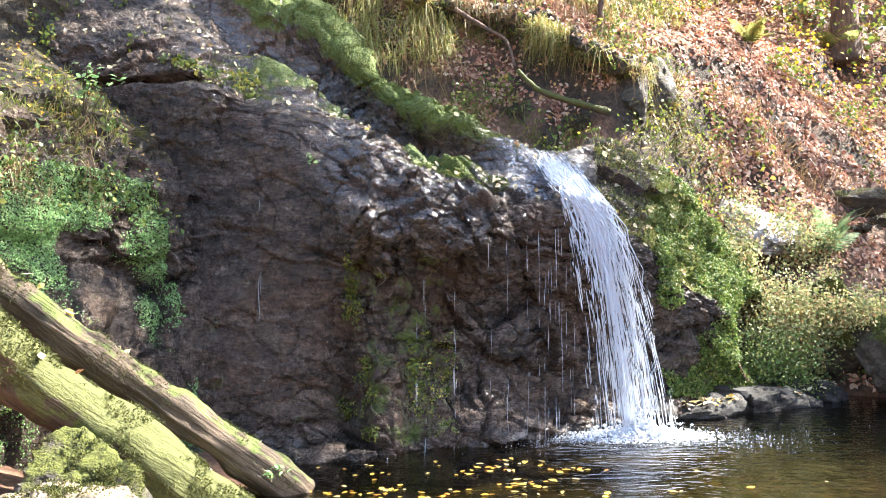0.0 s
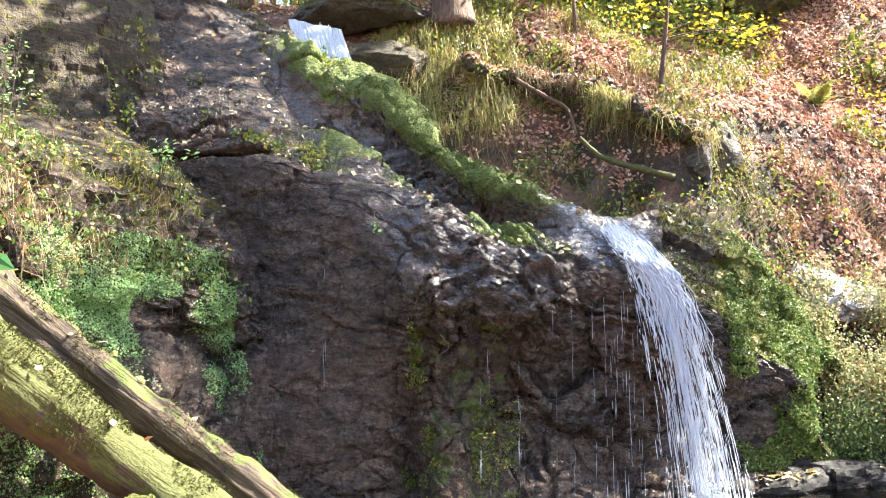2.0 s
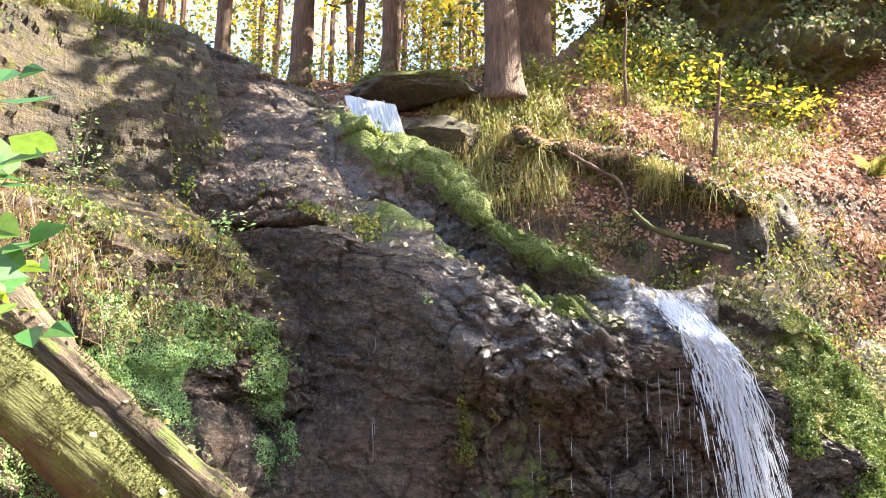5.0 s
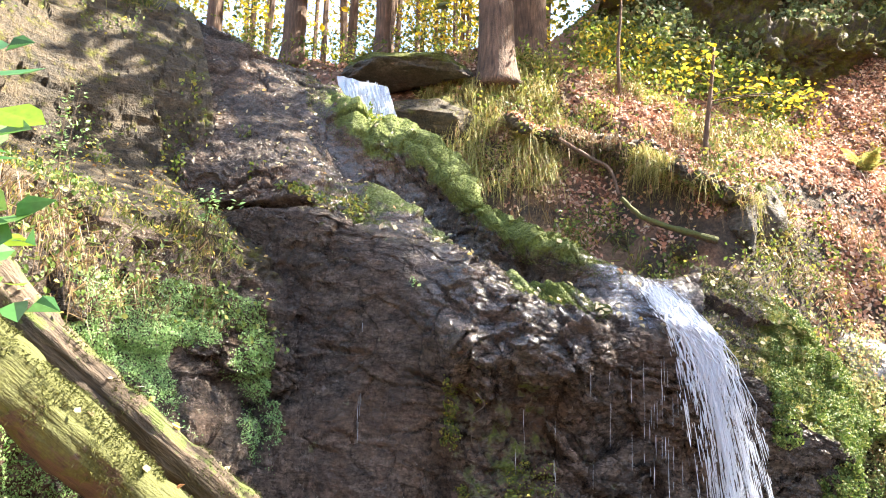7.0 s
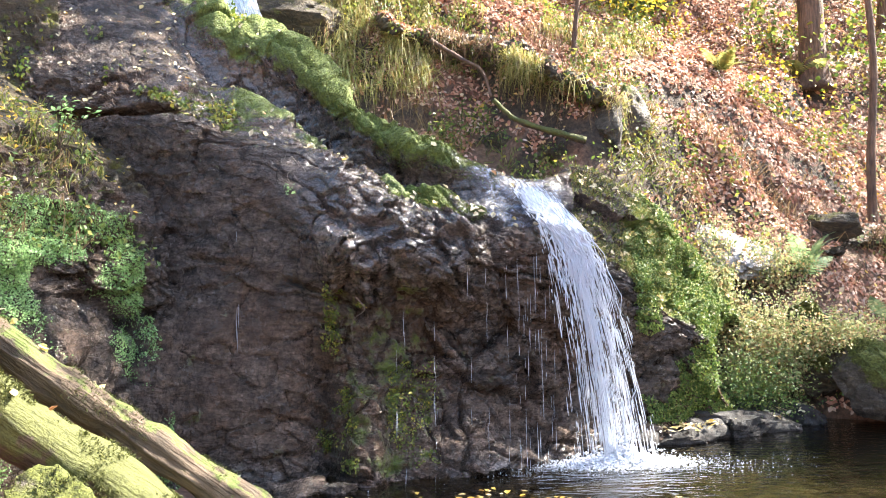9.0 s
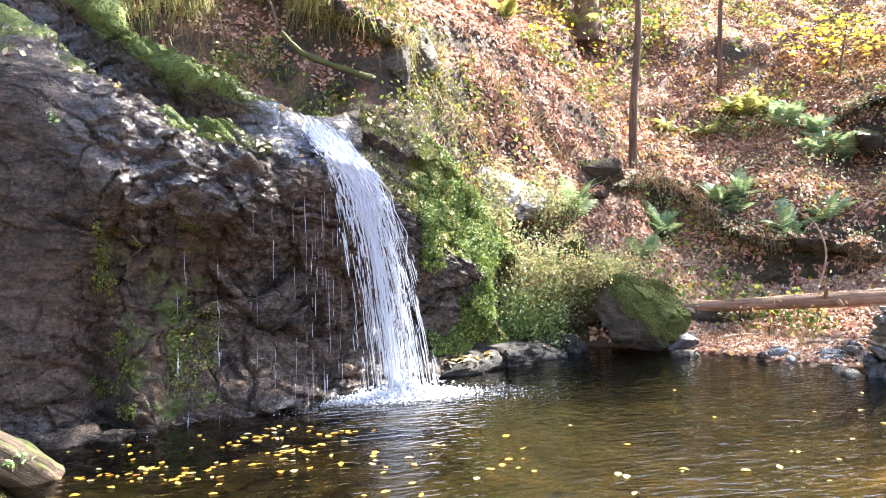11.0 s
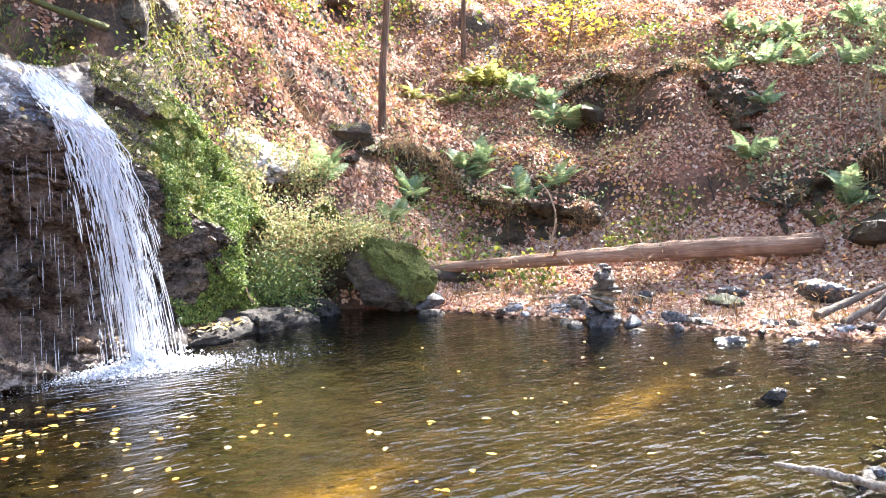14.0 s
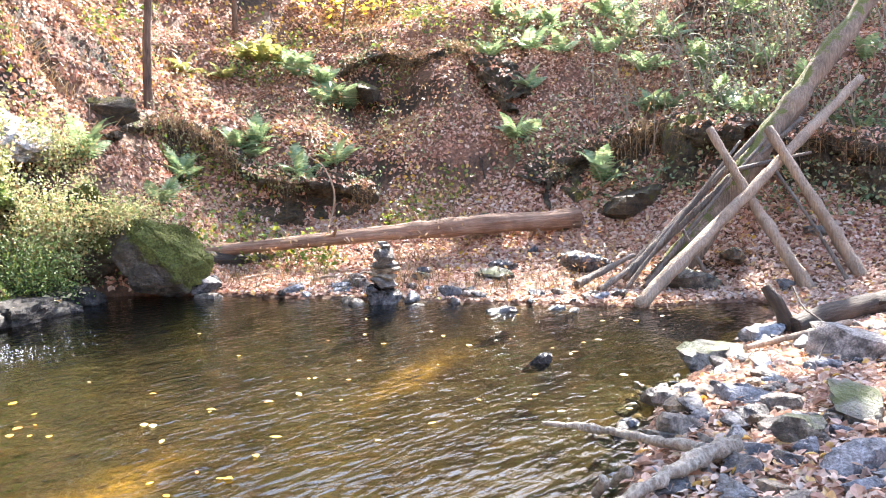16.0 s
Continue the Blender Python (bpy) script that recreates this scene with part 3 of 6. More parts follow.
def worn_face(g):
    """Leaning planes of three sizes with open joints here and there, bedded and lightly pitted."""
    n = grid_normals(g)
    n = n * np.sign(n[..., 2:3] - n[..., 1:2] + 1e-6)
    p = g @ np.array([[1, 0, 0.3], [0, 1, 0], [-0.3, 0, 1.0]])
    bend = np.stack([fractal(g * 1.6 + k, 3) for k in (0.0, 7.0, 13.0)], -1)
    broken = np.clip(0.55 + 1.4 * fractal(g * 0.8 + 2, 2), 0.1, 1)
    big, gap = facets(p * np.array([1.3, 1.3, 1.9]) + 0.35 * bend, 0.5)
    mid, gap2 = facets(p * np.array([3.4, 3.4, 5.5]) + 3.3 + 0.45 * bend, 0.5, 3)
    small, gap3 = facets(p * np.array([9.0, 9.0, 15.0]) + 8.1 + 0.8 * bend, 0.6, 5)
    d = 0.06 * fractal(g * 0.8 + 4, 2) + 0.23 * big + (0.35 + 0.65 * broken) * 0.13 * mid + (0.3 + 0.7 * broken) * 0.05 * small
    d -= 0.045 * np.exp(-((gap / 0.05) ** 2)) * (fractal(g * 0.9 + 21, 2) > 0.0) + 0.022 * broken * np.exp(-((gap2 / 0.07) ** 2))
    d += -0.03 * np.abs(fractal(p * np.array([1.1, 1.1, 6.0]), 3)) + 0.009 * fractal(g * np.array([16, 16, 24.0]), 2, 0.7)
    return g + n * d[..., None]


def sigmoid(v):
    return 1 / (1 + np.exp(-np.clip(v, -40, 40)))


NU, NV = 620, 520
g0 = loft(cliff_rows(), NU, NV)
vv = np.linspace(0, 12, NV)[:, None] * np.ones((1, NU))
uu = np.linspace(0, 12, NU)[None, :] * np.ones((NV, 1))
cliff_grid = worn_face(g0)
channel = soft_band(vv, 6.3, 10.5, 0.5) * soft_band(uu, 6.6, 9.0, 0.5)
plain = np.clip((4.6 - uu) / 1.0, 0, 1) * soft_band(vv, -1, 6.2, 0.8)
upper_slope = np.clip((4.0 - uu) / 0.8, 0, 1) * soft_band(vv, 6.4, 9.2, 0.5)
calm = 1 - 0.65 * channel - 0.5 * plain - 0.5 * upper_slope
cliff_grid = g0 + (cliff_grid - g0) * calm[..., None]
gx0, gz0 = g0[..., 0], g0[..., 2]
nose = soft_band(vv, 3.4, 6.6, 0.8) * soft_band(uu, 3.6, 7.8, 0.8)
lobes = 0.22 * nose * fractal(g0 * np.array([2.1, 2.1, 2.6]) + 7, 3)
lobes = lobes + 0.17 * sigmoid((0.64 - gx0 + 0.05 * fractal(g0 * 4, 2)) / 0.025) * np.clip((gx0 + 0.75) / 0.6, 0, 1) * sigmoid((gz0 - 1.63 - 0.08 * fractal(g0 * 3 + 1, 2)) / 0.03) * soft_band(vv, 3.0, 6.8, 0.8)
# A pillar low on the face, and the dark slot beside it.
lobes = lobes + 0.2 * np.exp(-(((gx0 + 0.27) / 0.16) ** 4)) * soft_band(vv, 0.3, 2.5, 0.4)
lobes = lobes - 0.26 * np.exp(-(((gx0 + 0.6 + 0.1 * gz0) / 0.11) ** 2)) * soft_band(vv, 0.3, 2.9, 0.6)
# Bedding cracks across the face.
for x0, x1, za, zb, deep in ((-1.95, -1.2, 1.93, 1.84, 0.05), (-1.05, -0.45, 1.74, 1.56, 0.08), (-0.9, 0.1, 2.35, 2.05, 0.04), (-2.2, -1.5, 1.1, 1.0, 0.05), (0.7, 1.25, 1.35, 1.25, 0.05), (-0.1, 0.65, 0.85, 0.8, 0.05)):
    line = za + (zb - za) * (gx0 - x0) / (x1 - x0) + 0.04 * fractal(g0 * 3 + x0, 3)
    lobes = lobes - deep * np.exp(-((gz0 - line) / 0.022) ** 2) * soft_band(gx0, x0, x1, 0.15) * (vv < 7)
    lobes = lobes + deep * 0.5 * sigmoid((gz0 - line) / 0.012) * np.exp(-np.maximum(gz0 - line, 0) / 0.22) * soft_band(gx0, x0, x1, 0.3) * (vv < 7)
cliff_grid = cliff_grid + np.array([0, -1.0, 0.15]) * lobes[..., None]
# The upper block overhangs a long crack.
seam = 3.36 + 0.03 * fractal(g0 * 2.0, 2)
left_end = np.clip((2.9 - uu) / 0.5, 0, 1) * (vv < 8.2)
split = 0.16 * np.exp(-((gz0 - seam) / 0.035) ** 2) * left_end
brow_block = 0.13 * sigmoid((gz0 - seam - 0.02) / 0.015) * np.exp(-np.maximum(gz0 - seam, 0) / 0.5) * left_end
cliff_grid = cliff_grid + np.array([0.2, 1.0, 0.0]) * (split - brow_block)[..., None]
# The mossy rib stands out over a hollow, lobed along its length.
swell = 1 + 0.95 * fractal(np.stack([uu * 1.6, vv * 0.7, 0 * uu], -1), 3)
rib = soft_band(uu, 2.2, 7.3, 0.8) * (0.17 * swell * np.exp(-((vv - 9.4 - 0.35 * fractal(np.stack([uu * 1.1, 0 * uu, 0 * uu + 4], -1), 2)) / 0.75) ** 2) - 0.18 * np.exp(-((vv - 8.25) / 0.38) ** 2))
rib = rib + soft_band(uu, 2.4, 4.6, 0.7) * 0.16 * swell * np.exp(-((vv - 7.35) / 0.35) ** 2) + soft_band(uu, 5.2, 7.2, 0.5) * 0.12 * np.exp(-((vv - 7.4) / 0.4) ** 2)
out = grid_normals(g0)
out = out * np.sign(out[..., 2:3] + 1e-6)
cliff_grid = cliff_grid + out * rib[..., None]


cliff_moss = np.maximum.reduce([
    0.9 * soft_band(vv, 8.4, 11.7, 0.5) * soft_band(uu, 2.0, 7.7, 0.9),
    0.8 * soft_band(vv, 6.6, 7.9, 0.5) * soft_band(uu, 2.7, 4.3, 0.5),
    0.74 * soft_band(vv, 6.2, 8.2, 0.5) * soft_band(uu, 3.6, 7.3, 0.7),
    0.85 * soft_band(vv, 4.6, 12, 1.0) * soft_band(uu, 9.6, 13, 0.8),
    0.40 * soft_band(vv, 0.8, 4.0, 0.5) * soft_band(uu, 4.0, 7.0, 0.8),
    0.16 + 0 * vv])
cliff_film = np.maximum.reduce([soft_band(vv, 5.9, 9.0, 0.4) * soft_band(uu, 1.6, 6.4, 0.8), soft_band(vv, 5.9, 10.5, 0.4) * soft_band(uu, 6.5, 9.0, 0.5),
                                soft_band(vv, 3.4, 6.4, 0.6) * soft_band(uu, 3.6, 7.5, 0.8), 0.9 * soft_band(vv, 0, 1.4, 0.4)])
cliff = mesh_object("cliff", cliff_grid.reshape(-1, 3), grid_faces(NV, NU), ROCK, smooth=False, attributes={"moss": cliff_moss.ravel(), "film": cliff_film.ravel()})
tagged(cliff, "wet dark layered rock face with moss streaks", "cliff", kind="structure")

# The bank beside it, with its ivy wall and the dark wall above.
B_FOOT = [(-4.1, 2.5, 0.1), (-3.4, 3.75, 0.1), (-2.95, 4.85, 0.0), (-2.5, 5.85, 0.0), (-2.1, 6.5, -0.1), (-1.6, 7.0, -0.2)]
B_EDGE = [(-4.4, 2.6, 2.7), (-3.85, 4.2, 2.9), (-3.55, 5.2, 2.84), (-3.09, 6.39, 2.8), (-2.74, 6.98, 2.77), (-2.2, 7.5, 2.5)]
B_BASE = [(-6.2, 4.6, 3.9), (-5.5, 6.2, 3.92), (-5.1, 7.4, 3.94), (-4.6, 8.1, 4.0), (-3.97, 8.5, 3.97), (-3.3, 8.4, 3.6)]
B_TOP = [(-6.6, 5.0, 5.9), (-6.1, 6.9, 5.96), (-5.8, 8.14, 6.25), (-5.48, 8.72, 6.32), (-5.07, 9.3, 6.44), (-4.4, 9.9, 6.4)]


def bank_rows():
    foot, edge, base, top = (np.array(r, float) for r in (B_FOOT, B_EDGE, B_BASE, B_TOP))
    low = 0.7 * foot + 0.3 * edge + (0.1, -0.05, 0)
    notch = 0.42 * foot + 0.58 * edge + (-0.04, 0.06, 0)
    lip = 0.28 * foot + 0.72 * edge + (0.05, -0.04, 0)
    shelf = 0.75 * edge + 0.25 * base + (0, 0, 0.05)
    slope = 0.35 * edge + 0.65 * base - (0, 0, 0.05)
    wall = 0.5 * base + 0.5 * top + (0.15, -0.15, 0)
    over = top + (-0.6, 0.7, 0.15)
    back = top + (-3.0, 3.0, 0.6)
    return [foot - (0, 0, 0.4), low, notch, lip, edge, shelf, slope, base, wall, top, over, back]


bg = loft(bank_rows(), 240, 260)
bank_grid = bg + (0.55 + 0.7 * (np.arange(260)[:, None, None] < 110)) * (worn_face(bg) - bg)
bv = np.linspace(0, 11, 260)[:, None] * np.ones((1, 240))
bank_moss = np.maximum.reduce([0.3 * soft_band(bv, 3.2, 7.5, 0.6), 0.85 * soft_band(bv, 8.7, 12, 0.5), 0.36 * soft_band(bv, 7.0, 9.5, 0.5), 0.2 + 0 * bv])
cut = int(4.0 / 11 * 259)
bank_wall = mesh_object("bank_wall", bank_grid[: cut + 1].reshape(-1, 3), grid_faces(cut + 1, 240), ROCK, smooth=False, attributes={"moss": bank_moss[: cut + 1].ravel()})
tagged(bank_wall, "dark damp rock wall under the bank", "rock wall", kind="structure")
bank = mesh_object("rock_bank", bank_grid[cut:].reshape(-1, 3), grid_faces(260 - cut, 240), BANK_ROCK, smooth=False, attributes={"moss": bank_moss[cut:].ravel()})
tagged(bank, "brown mossy rock bank with a shaded wall above it", "rock bank", kind="structure")

# The mossy rock wall high behind.
W_LOW = [(1.6, 16.2, 7.0), (3.5, 16.4, 7.2), (5.6, 16.6, 7.4), (7.6, 17.4, 7.9), (9.6, 18.6, 8.8)]


def back_wall_rows():
    low = np.array(W_LOW, float)
    return [low - (0, 0, 0.8), low + (0, 0.1, 0.6), low + (0.1, -0.15, 1.3), low + (0, 0.5, 2.2), low + (0, 0.6, 3.4), low + (0, 1.6, 4.6), low + (0, 3.5, 5.6)]


wall_grid, _ = weather(loft(back_wall_rows(), 180, 120), 2.2)
wall_moss = 0.42 + 0.2 * np.random.RandomState(3).rand(*wall_grid.shape[:2])
back_wall = mesh_object("back_wall", wall_grid.reshape(-1, 3), grid_faces(120, 180), BANK_ROCK, attributes={"moss": wall_moss.ravel()})
tagged(back_wall, "mossy shaded rock wall behind the trees", "rock wall", kind="structure")
# Undercut ledges that break the slopes: brow and foot lines, the face between hollowed out.
LEDGES = [
    ([(-0.25, 11.16, 5.42), (0.04, 11.07, 5.17), (0.71, 11.29, 5.09), (1.2, 11.05, 4.92), (1.76, 10.62, 4.57), (2.29, 10.36, 4.3), (3.13, 10.56, 3.89)],
     [(-0.1, 11.07, 4.42), (0.2, 11.03, 4.24), (0.65, 10.85, 3.87), (1.14, 10.8, 3.63), (1.68, 10.4, 3.4), (2.28, 10.3, 3.3), (3.2, 10.6, 3.2)], 0.5, "dark overhung earth and rock bank of the gully"),
    ([(5.45, 10.6, 2.05), (5.95, 10.75, 2.08), (7.26, 11.63, 2.28), (7.84, 11.36, 2.04), (8.19, 10.48, 1.42), (9.38, 10.0, 1.3), (9.9, 9.54, 1.15)],
     [(5.5, 10.62, 1.5), (5.9, 10.7, 1.45), (6.9, 11.2, 1.5), (7.66, 11.14, 1.2), (8.25, 10.57, 0.75), (9.52, 10.15, 0.8), (9.99, 9.63, 0.8)], 0.25, "undercut soil ledge with hanging roots on the slope"),
    ([(11.29, 11.86, 3.46), (11.87, 11.49, 3.78), (12.16, 10.75, 3.67), (12.48, 10.4, 3.81), (12.94, 10.2, 3.92), (12.61, 9.48, 3.39), (12.5, 8.85, 2.7)],
     [(11.48, 11.88, 3.0), (11.86, 11.5, 2.9), (12.1, 10.8, 2.75), (12.2, 10.2, 2.65), (12.3, 9.8, 2.55), (12.38, 9.3, 2.4), (12.2, 8.65, 2.0)], 0.3, "dark hollow under a ledge in the leafy slope"),
    ([(11.51, 7.18, 1.29), (12.22, 7.13, 1.66), (12.4, 6.7, 1.9), (12.6, 6.0, 2.1), (12.2, 4.95, 2.1), (11.86, 4.16, 1.96)],
     [(11.15, 6.79, 0.55), (11.3, 6.6, 0.55), (11.6, 6.25, 0.6), (11.8, 5.5, 0.6), (11.75, 4.7, 0.7), (11.7, 4.05, 0.7)], 0.2, "mossy blocky rock wall behind the stick shelter"),
    ([(11.99, 3.66, 1.87), (12.25, 3.21, 1.95), (12.32, 2.53, 1.82), (12.6, 1.5, 1.9)],
     [(11.65, 3.5, 0.7), (11.8, 3.05, 0.7), (11.9, 2.4, 0.6), (12.1, 1.4, 0.6)], 0.2, "dark shaded rock wall beside the stick shelter")]


def facing(g):
    """The sheet turned so that its normals look out over the pool."""
    n = (grid_normals(g) * (np.array([1.0, 1.0, 4.0]) - g)).sum(-1)
    return g if n.mean() > 0 else g[:, ::-1]


LEDGE_GRIDS = []
for brow, foot, hollow, label in LEDGES:
    brow, foot = np.array(brow), np.array(foot)
    along = np.gradient(brow, axis=0) * (1, 1, 0)
    away = np.cross(along, (0, 0, 1.0))
    away /= np.linalg.norm(away, axis=1, keepdims=True)
    away = away * np.sign((away * (brow - (1.0, 1.0, 0))).sum(1, keepdims=True))
    up = np.array([0, 0, 1.0])
    rows = [foot - up * 0.3, foot - away * 0.05, 0.68 * foot + 0.32 * brow + away * hollow * 0.7, 0.25 * foot + 0.75 * brow + away * hollow,
            brow - up * 0.07, brow + up * 0.04, brow + away * 0.4 + up * 0.2, brow + away * 1.3 + up * 0.2]
    wide = int(np.linalg.norm(np.diff(brow, axis=0), axis=1).sum() / 0.028)
    g, _ = weather(loft(rows, wide, 90), 1.0)
    g = facing(g)
    LEDGE_GRIDS.append(g)
    lv = np.linspace(0, 7, 90)[:, None] * np.ones((1, g.shape[1]))
    damp = np.where(lv > 4.4, 0.30, 0.26) + 0.12 * fractal(g * 1.5, 2)
    ob = mesh_object("slope_ledge", g.reshape(-1, 3), grid_faces(90, g.shape[1]), BANK_ROCK, smooth=False, attributes={"moss": damp.ravel()})
    tagged(ob, label, "rock ledge", kind="structure")
# ---- trees and woods ----
BROAD_YELLOW = leaf_material("yellow_leaves", [(0.0, (0.62, 0.42, 0.03)), (0.4, (0.75, 0.55, 0.05)), (0.7, (0.45, 0.42, 0.05)), (1.0, (0.22, 0.30, 0.04))], 0.5)
CANOPY = leaf_material("canopy_leaves", [(0.0, (0.05, 0.09, 0.02)), (0.5, (0.12, 0.15, 0.03)), (1.0, (0.35, 0.27, 0.04))], 0.45)
FIR_GREEN = leaf_material("fir_sprays", [(0.0, (0.05, 0.075, 0.03)), (0.5, (0.10, 0.13, 0.05)), (1.0, (0.17, 0.18, 0.08))], 0.3)
TWIG = wood_material("grey_twigs", (0.10, 0.08, 0.06), (0.32, 0.27, 0.21), 0.0, (6, 6, 1), 8.0)
UP = np.array([0, 0, 1.0])


def crown_leaves(centres, spread, count, size, rng):
    """Leaves gathered in uneven clumps."""
    c = np.asarray(centres)[rng.randint(0, len(centres), count)]
    p = c + rng.normal(size=(count, 3)) * spread
    return leaf_cards(p, UP + 0 * p, size, rng, 0.8, 0.6)


def conifer(x, y, radius, lean=(0.0, 0.0), tall=15.0, crown_from=6.0, seed=0, group="conifers on the slope", label="", full=1.0):
    """A straight trunk with flared foot, whorls of limbs and drooping sprays."""
    rng = np.random.RandomState(seed + 100)
    z0 = float(height(x, y)) - 0.15
    t = np.linspace(0, 1, 44) ** 1.3
    pts = np.stack([lean[0] * t * tall + 0.04 * np.sin(t * 9 + seed), lean[1] * t * tall + 0.04 * np.cos(t * 7 + seed), t * tall], 1)
    r = radius * (1 - 0.85 * t) * (1 + 0.55 * np.exp(-t * tall / 0.3))
    tree = new("conifer_tree")
    tree.location = (x, y, z0)
    v, f = tube(pts, r, 20, 0.10, seed=seed)
    part("trunk", mesh_object("trunk", v, f, BARK), None, tree)
    limbs, sprays = Heap(), Heap()
    zs = np.arange(crown_from, tall - 0.5, 0.55)
    for z in zs:
        base = np.array([np.interp(z, pts[:, 2], pts[:, 0]), np.interp(z, pts[:, 2], pts[:, 1]), z])
        for k in range(int(4 * full)):
            a = rng.uniform(0, 6.28)
            ln = full**0.5 * rng.uniform(0.6, 1.0) * (0.9 + 1.5 * (tall - z) / (tall - crown_from))
            out = np.array([math.cos(a), math.sin(a), 0])
            q = np.linspace(0, 1, 6)[:, None]
            limb = base + out * q * ln + UP * (0.1 * q - 0.45 * q**2) * ln
            limbs.add(*tube(limb, 0.035 * (1 - 0.8 * q[:, 0]), 5, cap=False))
            m = int(15 * full)
            w = rng.uniform(0.25, 1, m)
            pl = base + out * (w * ln)[:, None] + UP * ((0.1 * w - 0.45 * w**2) * ln)[:, None] + rng.normal(size=(m, 3)) * np.array([0.22, 0.22, 0.10])
            sprays.add_array(leaf_cards(pl, UP + 0 * pl, 0.42, rng, 0.35, 0.45, droop=0.3), LEAF_FACES)
    if limbs.n:
        tagged(part("limb_whorls", limbs.make("limb_whorls", BARK), None, tree), kind="stuff")
        tagged(part("foliage", sprays.make("foliage", FIR_GREEN, False), None, tree), kind="stuff")
    return tagged(tree, label or "tall conifer with furrowed red-brown bark and bare lower trunk", "tree", group=group)


for i, (x, y, r, lean) in enumerate([(-4.25, 13.9, 0.21, (0.002, 0)), (-2.5, 13.3, 0.145, (0.0, 0)), (-0.42, 12.0, 0.27, (-0.035, 0.01)), (0.1, 13.7, 0.32, (-0.012, 0)),
                                     (8.0, 15.0, 0.24, (-0.01, 0)), (-3.55, 15.8, 0.10, (0, 0)), (-6.5, 15.6, 0.17, (0, 0)), (-3.0, 16.8, 0.12, (0, 0)), (10.1, 16.2, 0.12, (0.01, 0))]):
    # Unseen crowns are shaped for the light: 2 and 3 low, full; 4 high.
    conifer(x, y, r, lean, 16.0, 4.2 if i in (2, 3) else 10.5 if i == 4 else 6.5, i, full=(1.0, 1.0, 2.6, 1.4)[min(i, 3)] if i < 4 else 1.0)

# Unseen conifers added up the slopes and behind, to shade the pool and shore.
for i, (x, y) in enumerate([(24.0, 4.5), (27.0, -2.0), (18.5, 5.0), (10.5, -9), (1, -11), (-8, -6)]):
    conifer(x, y, 0.2 + 0.02 * (i % 4), (0.0, 0.0), 15.0 + i % 3, 7.5 if i == 2 else 3.0, 30 + i, "shade trees", "dark conifer with low drooping limbs, added unseen for shade")


def broadleaf(x, y, radius, pts, crown, size, count, seed, label, material, group="", name="sapling"):
    """A slim stem along pts with thin limbs that carry leaves in layers."""
    rng = np.random.RandomState(seed)
    z0 = float(height(x, y)) - 0.05
    tree = new(name)
    tree.location = (x, y, z0)
    line = catmull(pts, 30)
    v, f = tube(line, np.linspace(radius, radius * 0.35, 30), 10, 0.08, seed=seed)
    trunk = mesh_object("trunk", v, f, BARK)
    trunk.parent = tree
    leaves = Heap()
    for cx, cy, cz, spread in crown:
        c = np.array([cx, cy, cz])
        k = np.argmin(np.abs(line[:, 2] - (cz - 0.15)))
        q = np.linspace(0, 1, 7)[:, None]
        v, f = tube(line[k] + (c - line[k]) * q + UP * 0.08 * np.sin(q * 3.1), 0.012 * (1 - 0.6 * q[:, 0]), 5, cap=False)
        mesh_object("limb", v, f, BARK).parent = tree
        p = c + rng.normal(size=(count, 3)) * np.array([spread, spread, spread * 0.3])
        leaves.add_array(leaf_cards(p, UP + 0 * p, size, rng, 0.3, 0.75), LEAF_FACES)
    tagged(leaves.make("foliage", material, False), kind="stuff").parent = tree
    return tagged(tree, label, "tree", group=group)


# The slim tree's crown, out of view, is added to shade the cliff.
r_ = np.random.RandomState(8)
shade = [(r_.uniform(-4.5, 2.6), r_.uniform(-2.6, -0.9), r_.uniform(8.0, 11.0), 0.5) for _ in range(46)] + [(r_.uniform(-1.4, 2.2), r_.uniform(-3.7, -2.4), r_.uniform(8.0, 10.5), 0.45) for _ in range(16)] + [(r_.uniform(2.2, 4.8), r_.uniform(-2.9, -1.0), r_.uniform(7.5, 10.5), 0.5) for _ in range(30)]
broadleaf(7.2, 12.0, 0.075, [(0, 0, 0), (0.02, 0, 1.2), (0.12, 0, 2.6), (0.05, 0, 4.2), (0.0, 0.0, 7), (-0.5, -0.3, 11)], shade, 0.115, 58, 3,
          "slim bare-stemmed young tree on the leafy slope, unseen crown added for shade", BROAD_YELLOW)
broadleaf(10.4, 14.0, 0.06, [(0, 0, 0), (0.0, 0, 1.2), (0.05, 0, 2.6), (0.1, 0, 5)], [(0.4, 0, 4.6, 0.5)], 0.1, 50, 4, "slim young tree with a grey stem", BROAD_YELLOW)
broadleaf(2.5, 11.2, 0.05, [(0, 0, 0), (0.03, 0, 0.5), (0.1, 0, 1.1), (0.16, 0, 1.75)], [(-0.15, 0, 1.35, 0.2), (0.0, 0, 1.6, 0.2), (0.75, 0, 1.15, 0.22), (1.15, 0.1, 1.05, 0.2), (1.5, 0.2, 1.1, 0.18)], 0.09, 34, 5,
          "leaning sapling with layers of yellow leaves", BROAD_YELLOW)
broadleaf(1.5, 12.4, 0.035, [(0, 0, 0), (-0.03, 0, 0.8), (0.02, 0, 1.6), (-0.05, 0, 2.6)], [(0.2, 0, 1.9, 0.3), (-0.3, 0, 2.3, 0.3)], 0.08, 40, 6, "thin sapling with a few yellow-green leaves", BROAD_YELLOW)
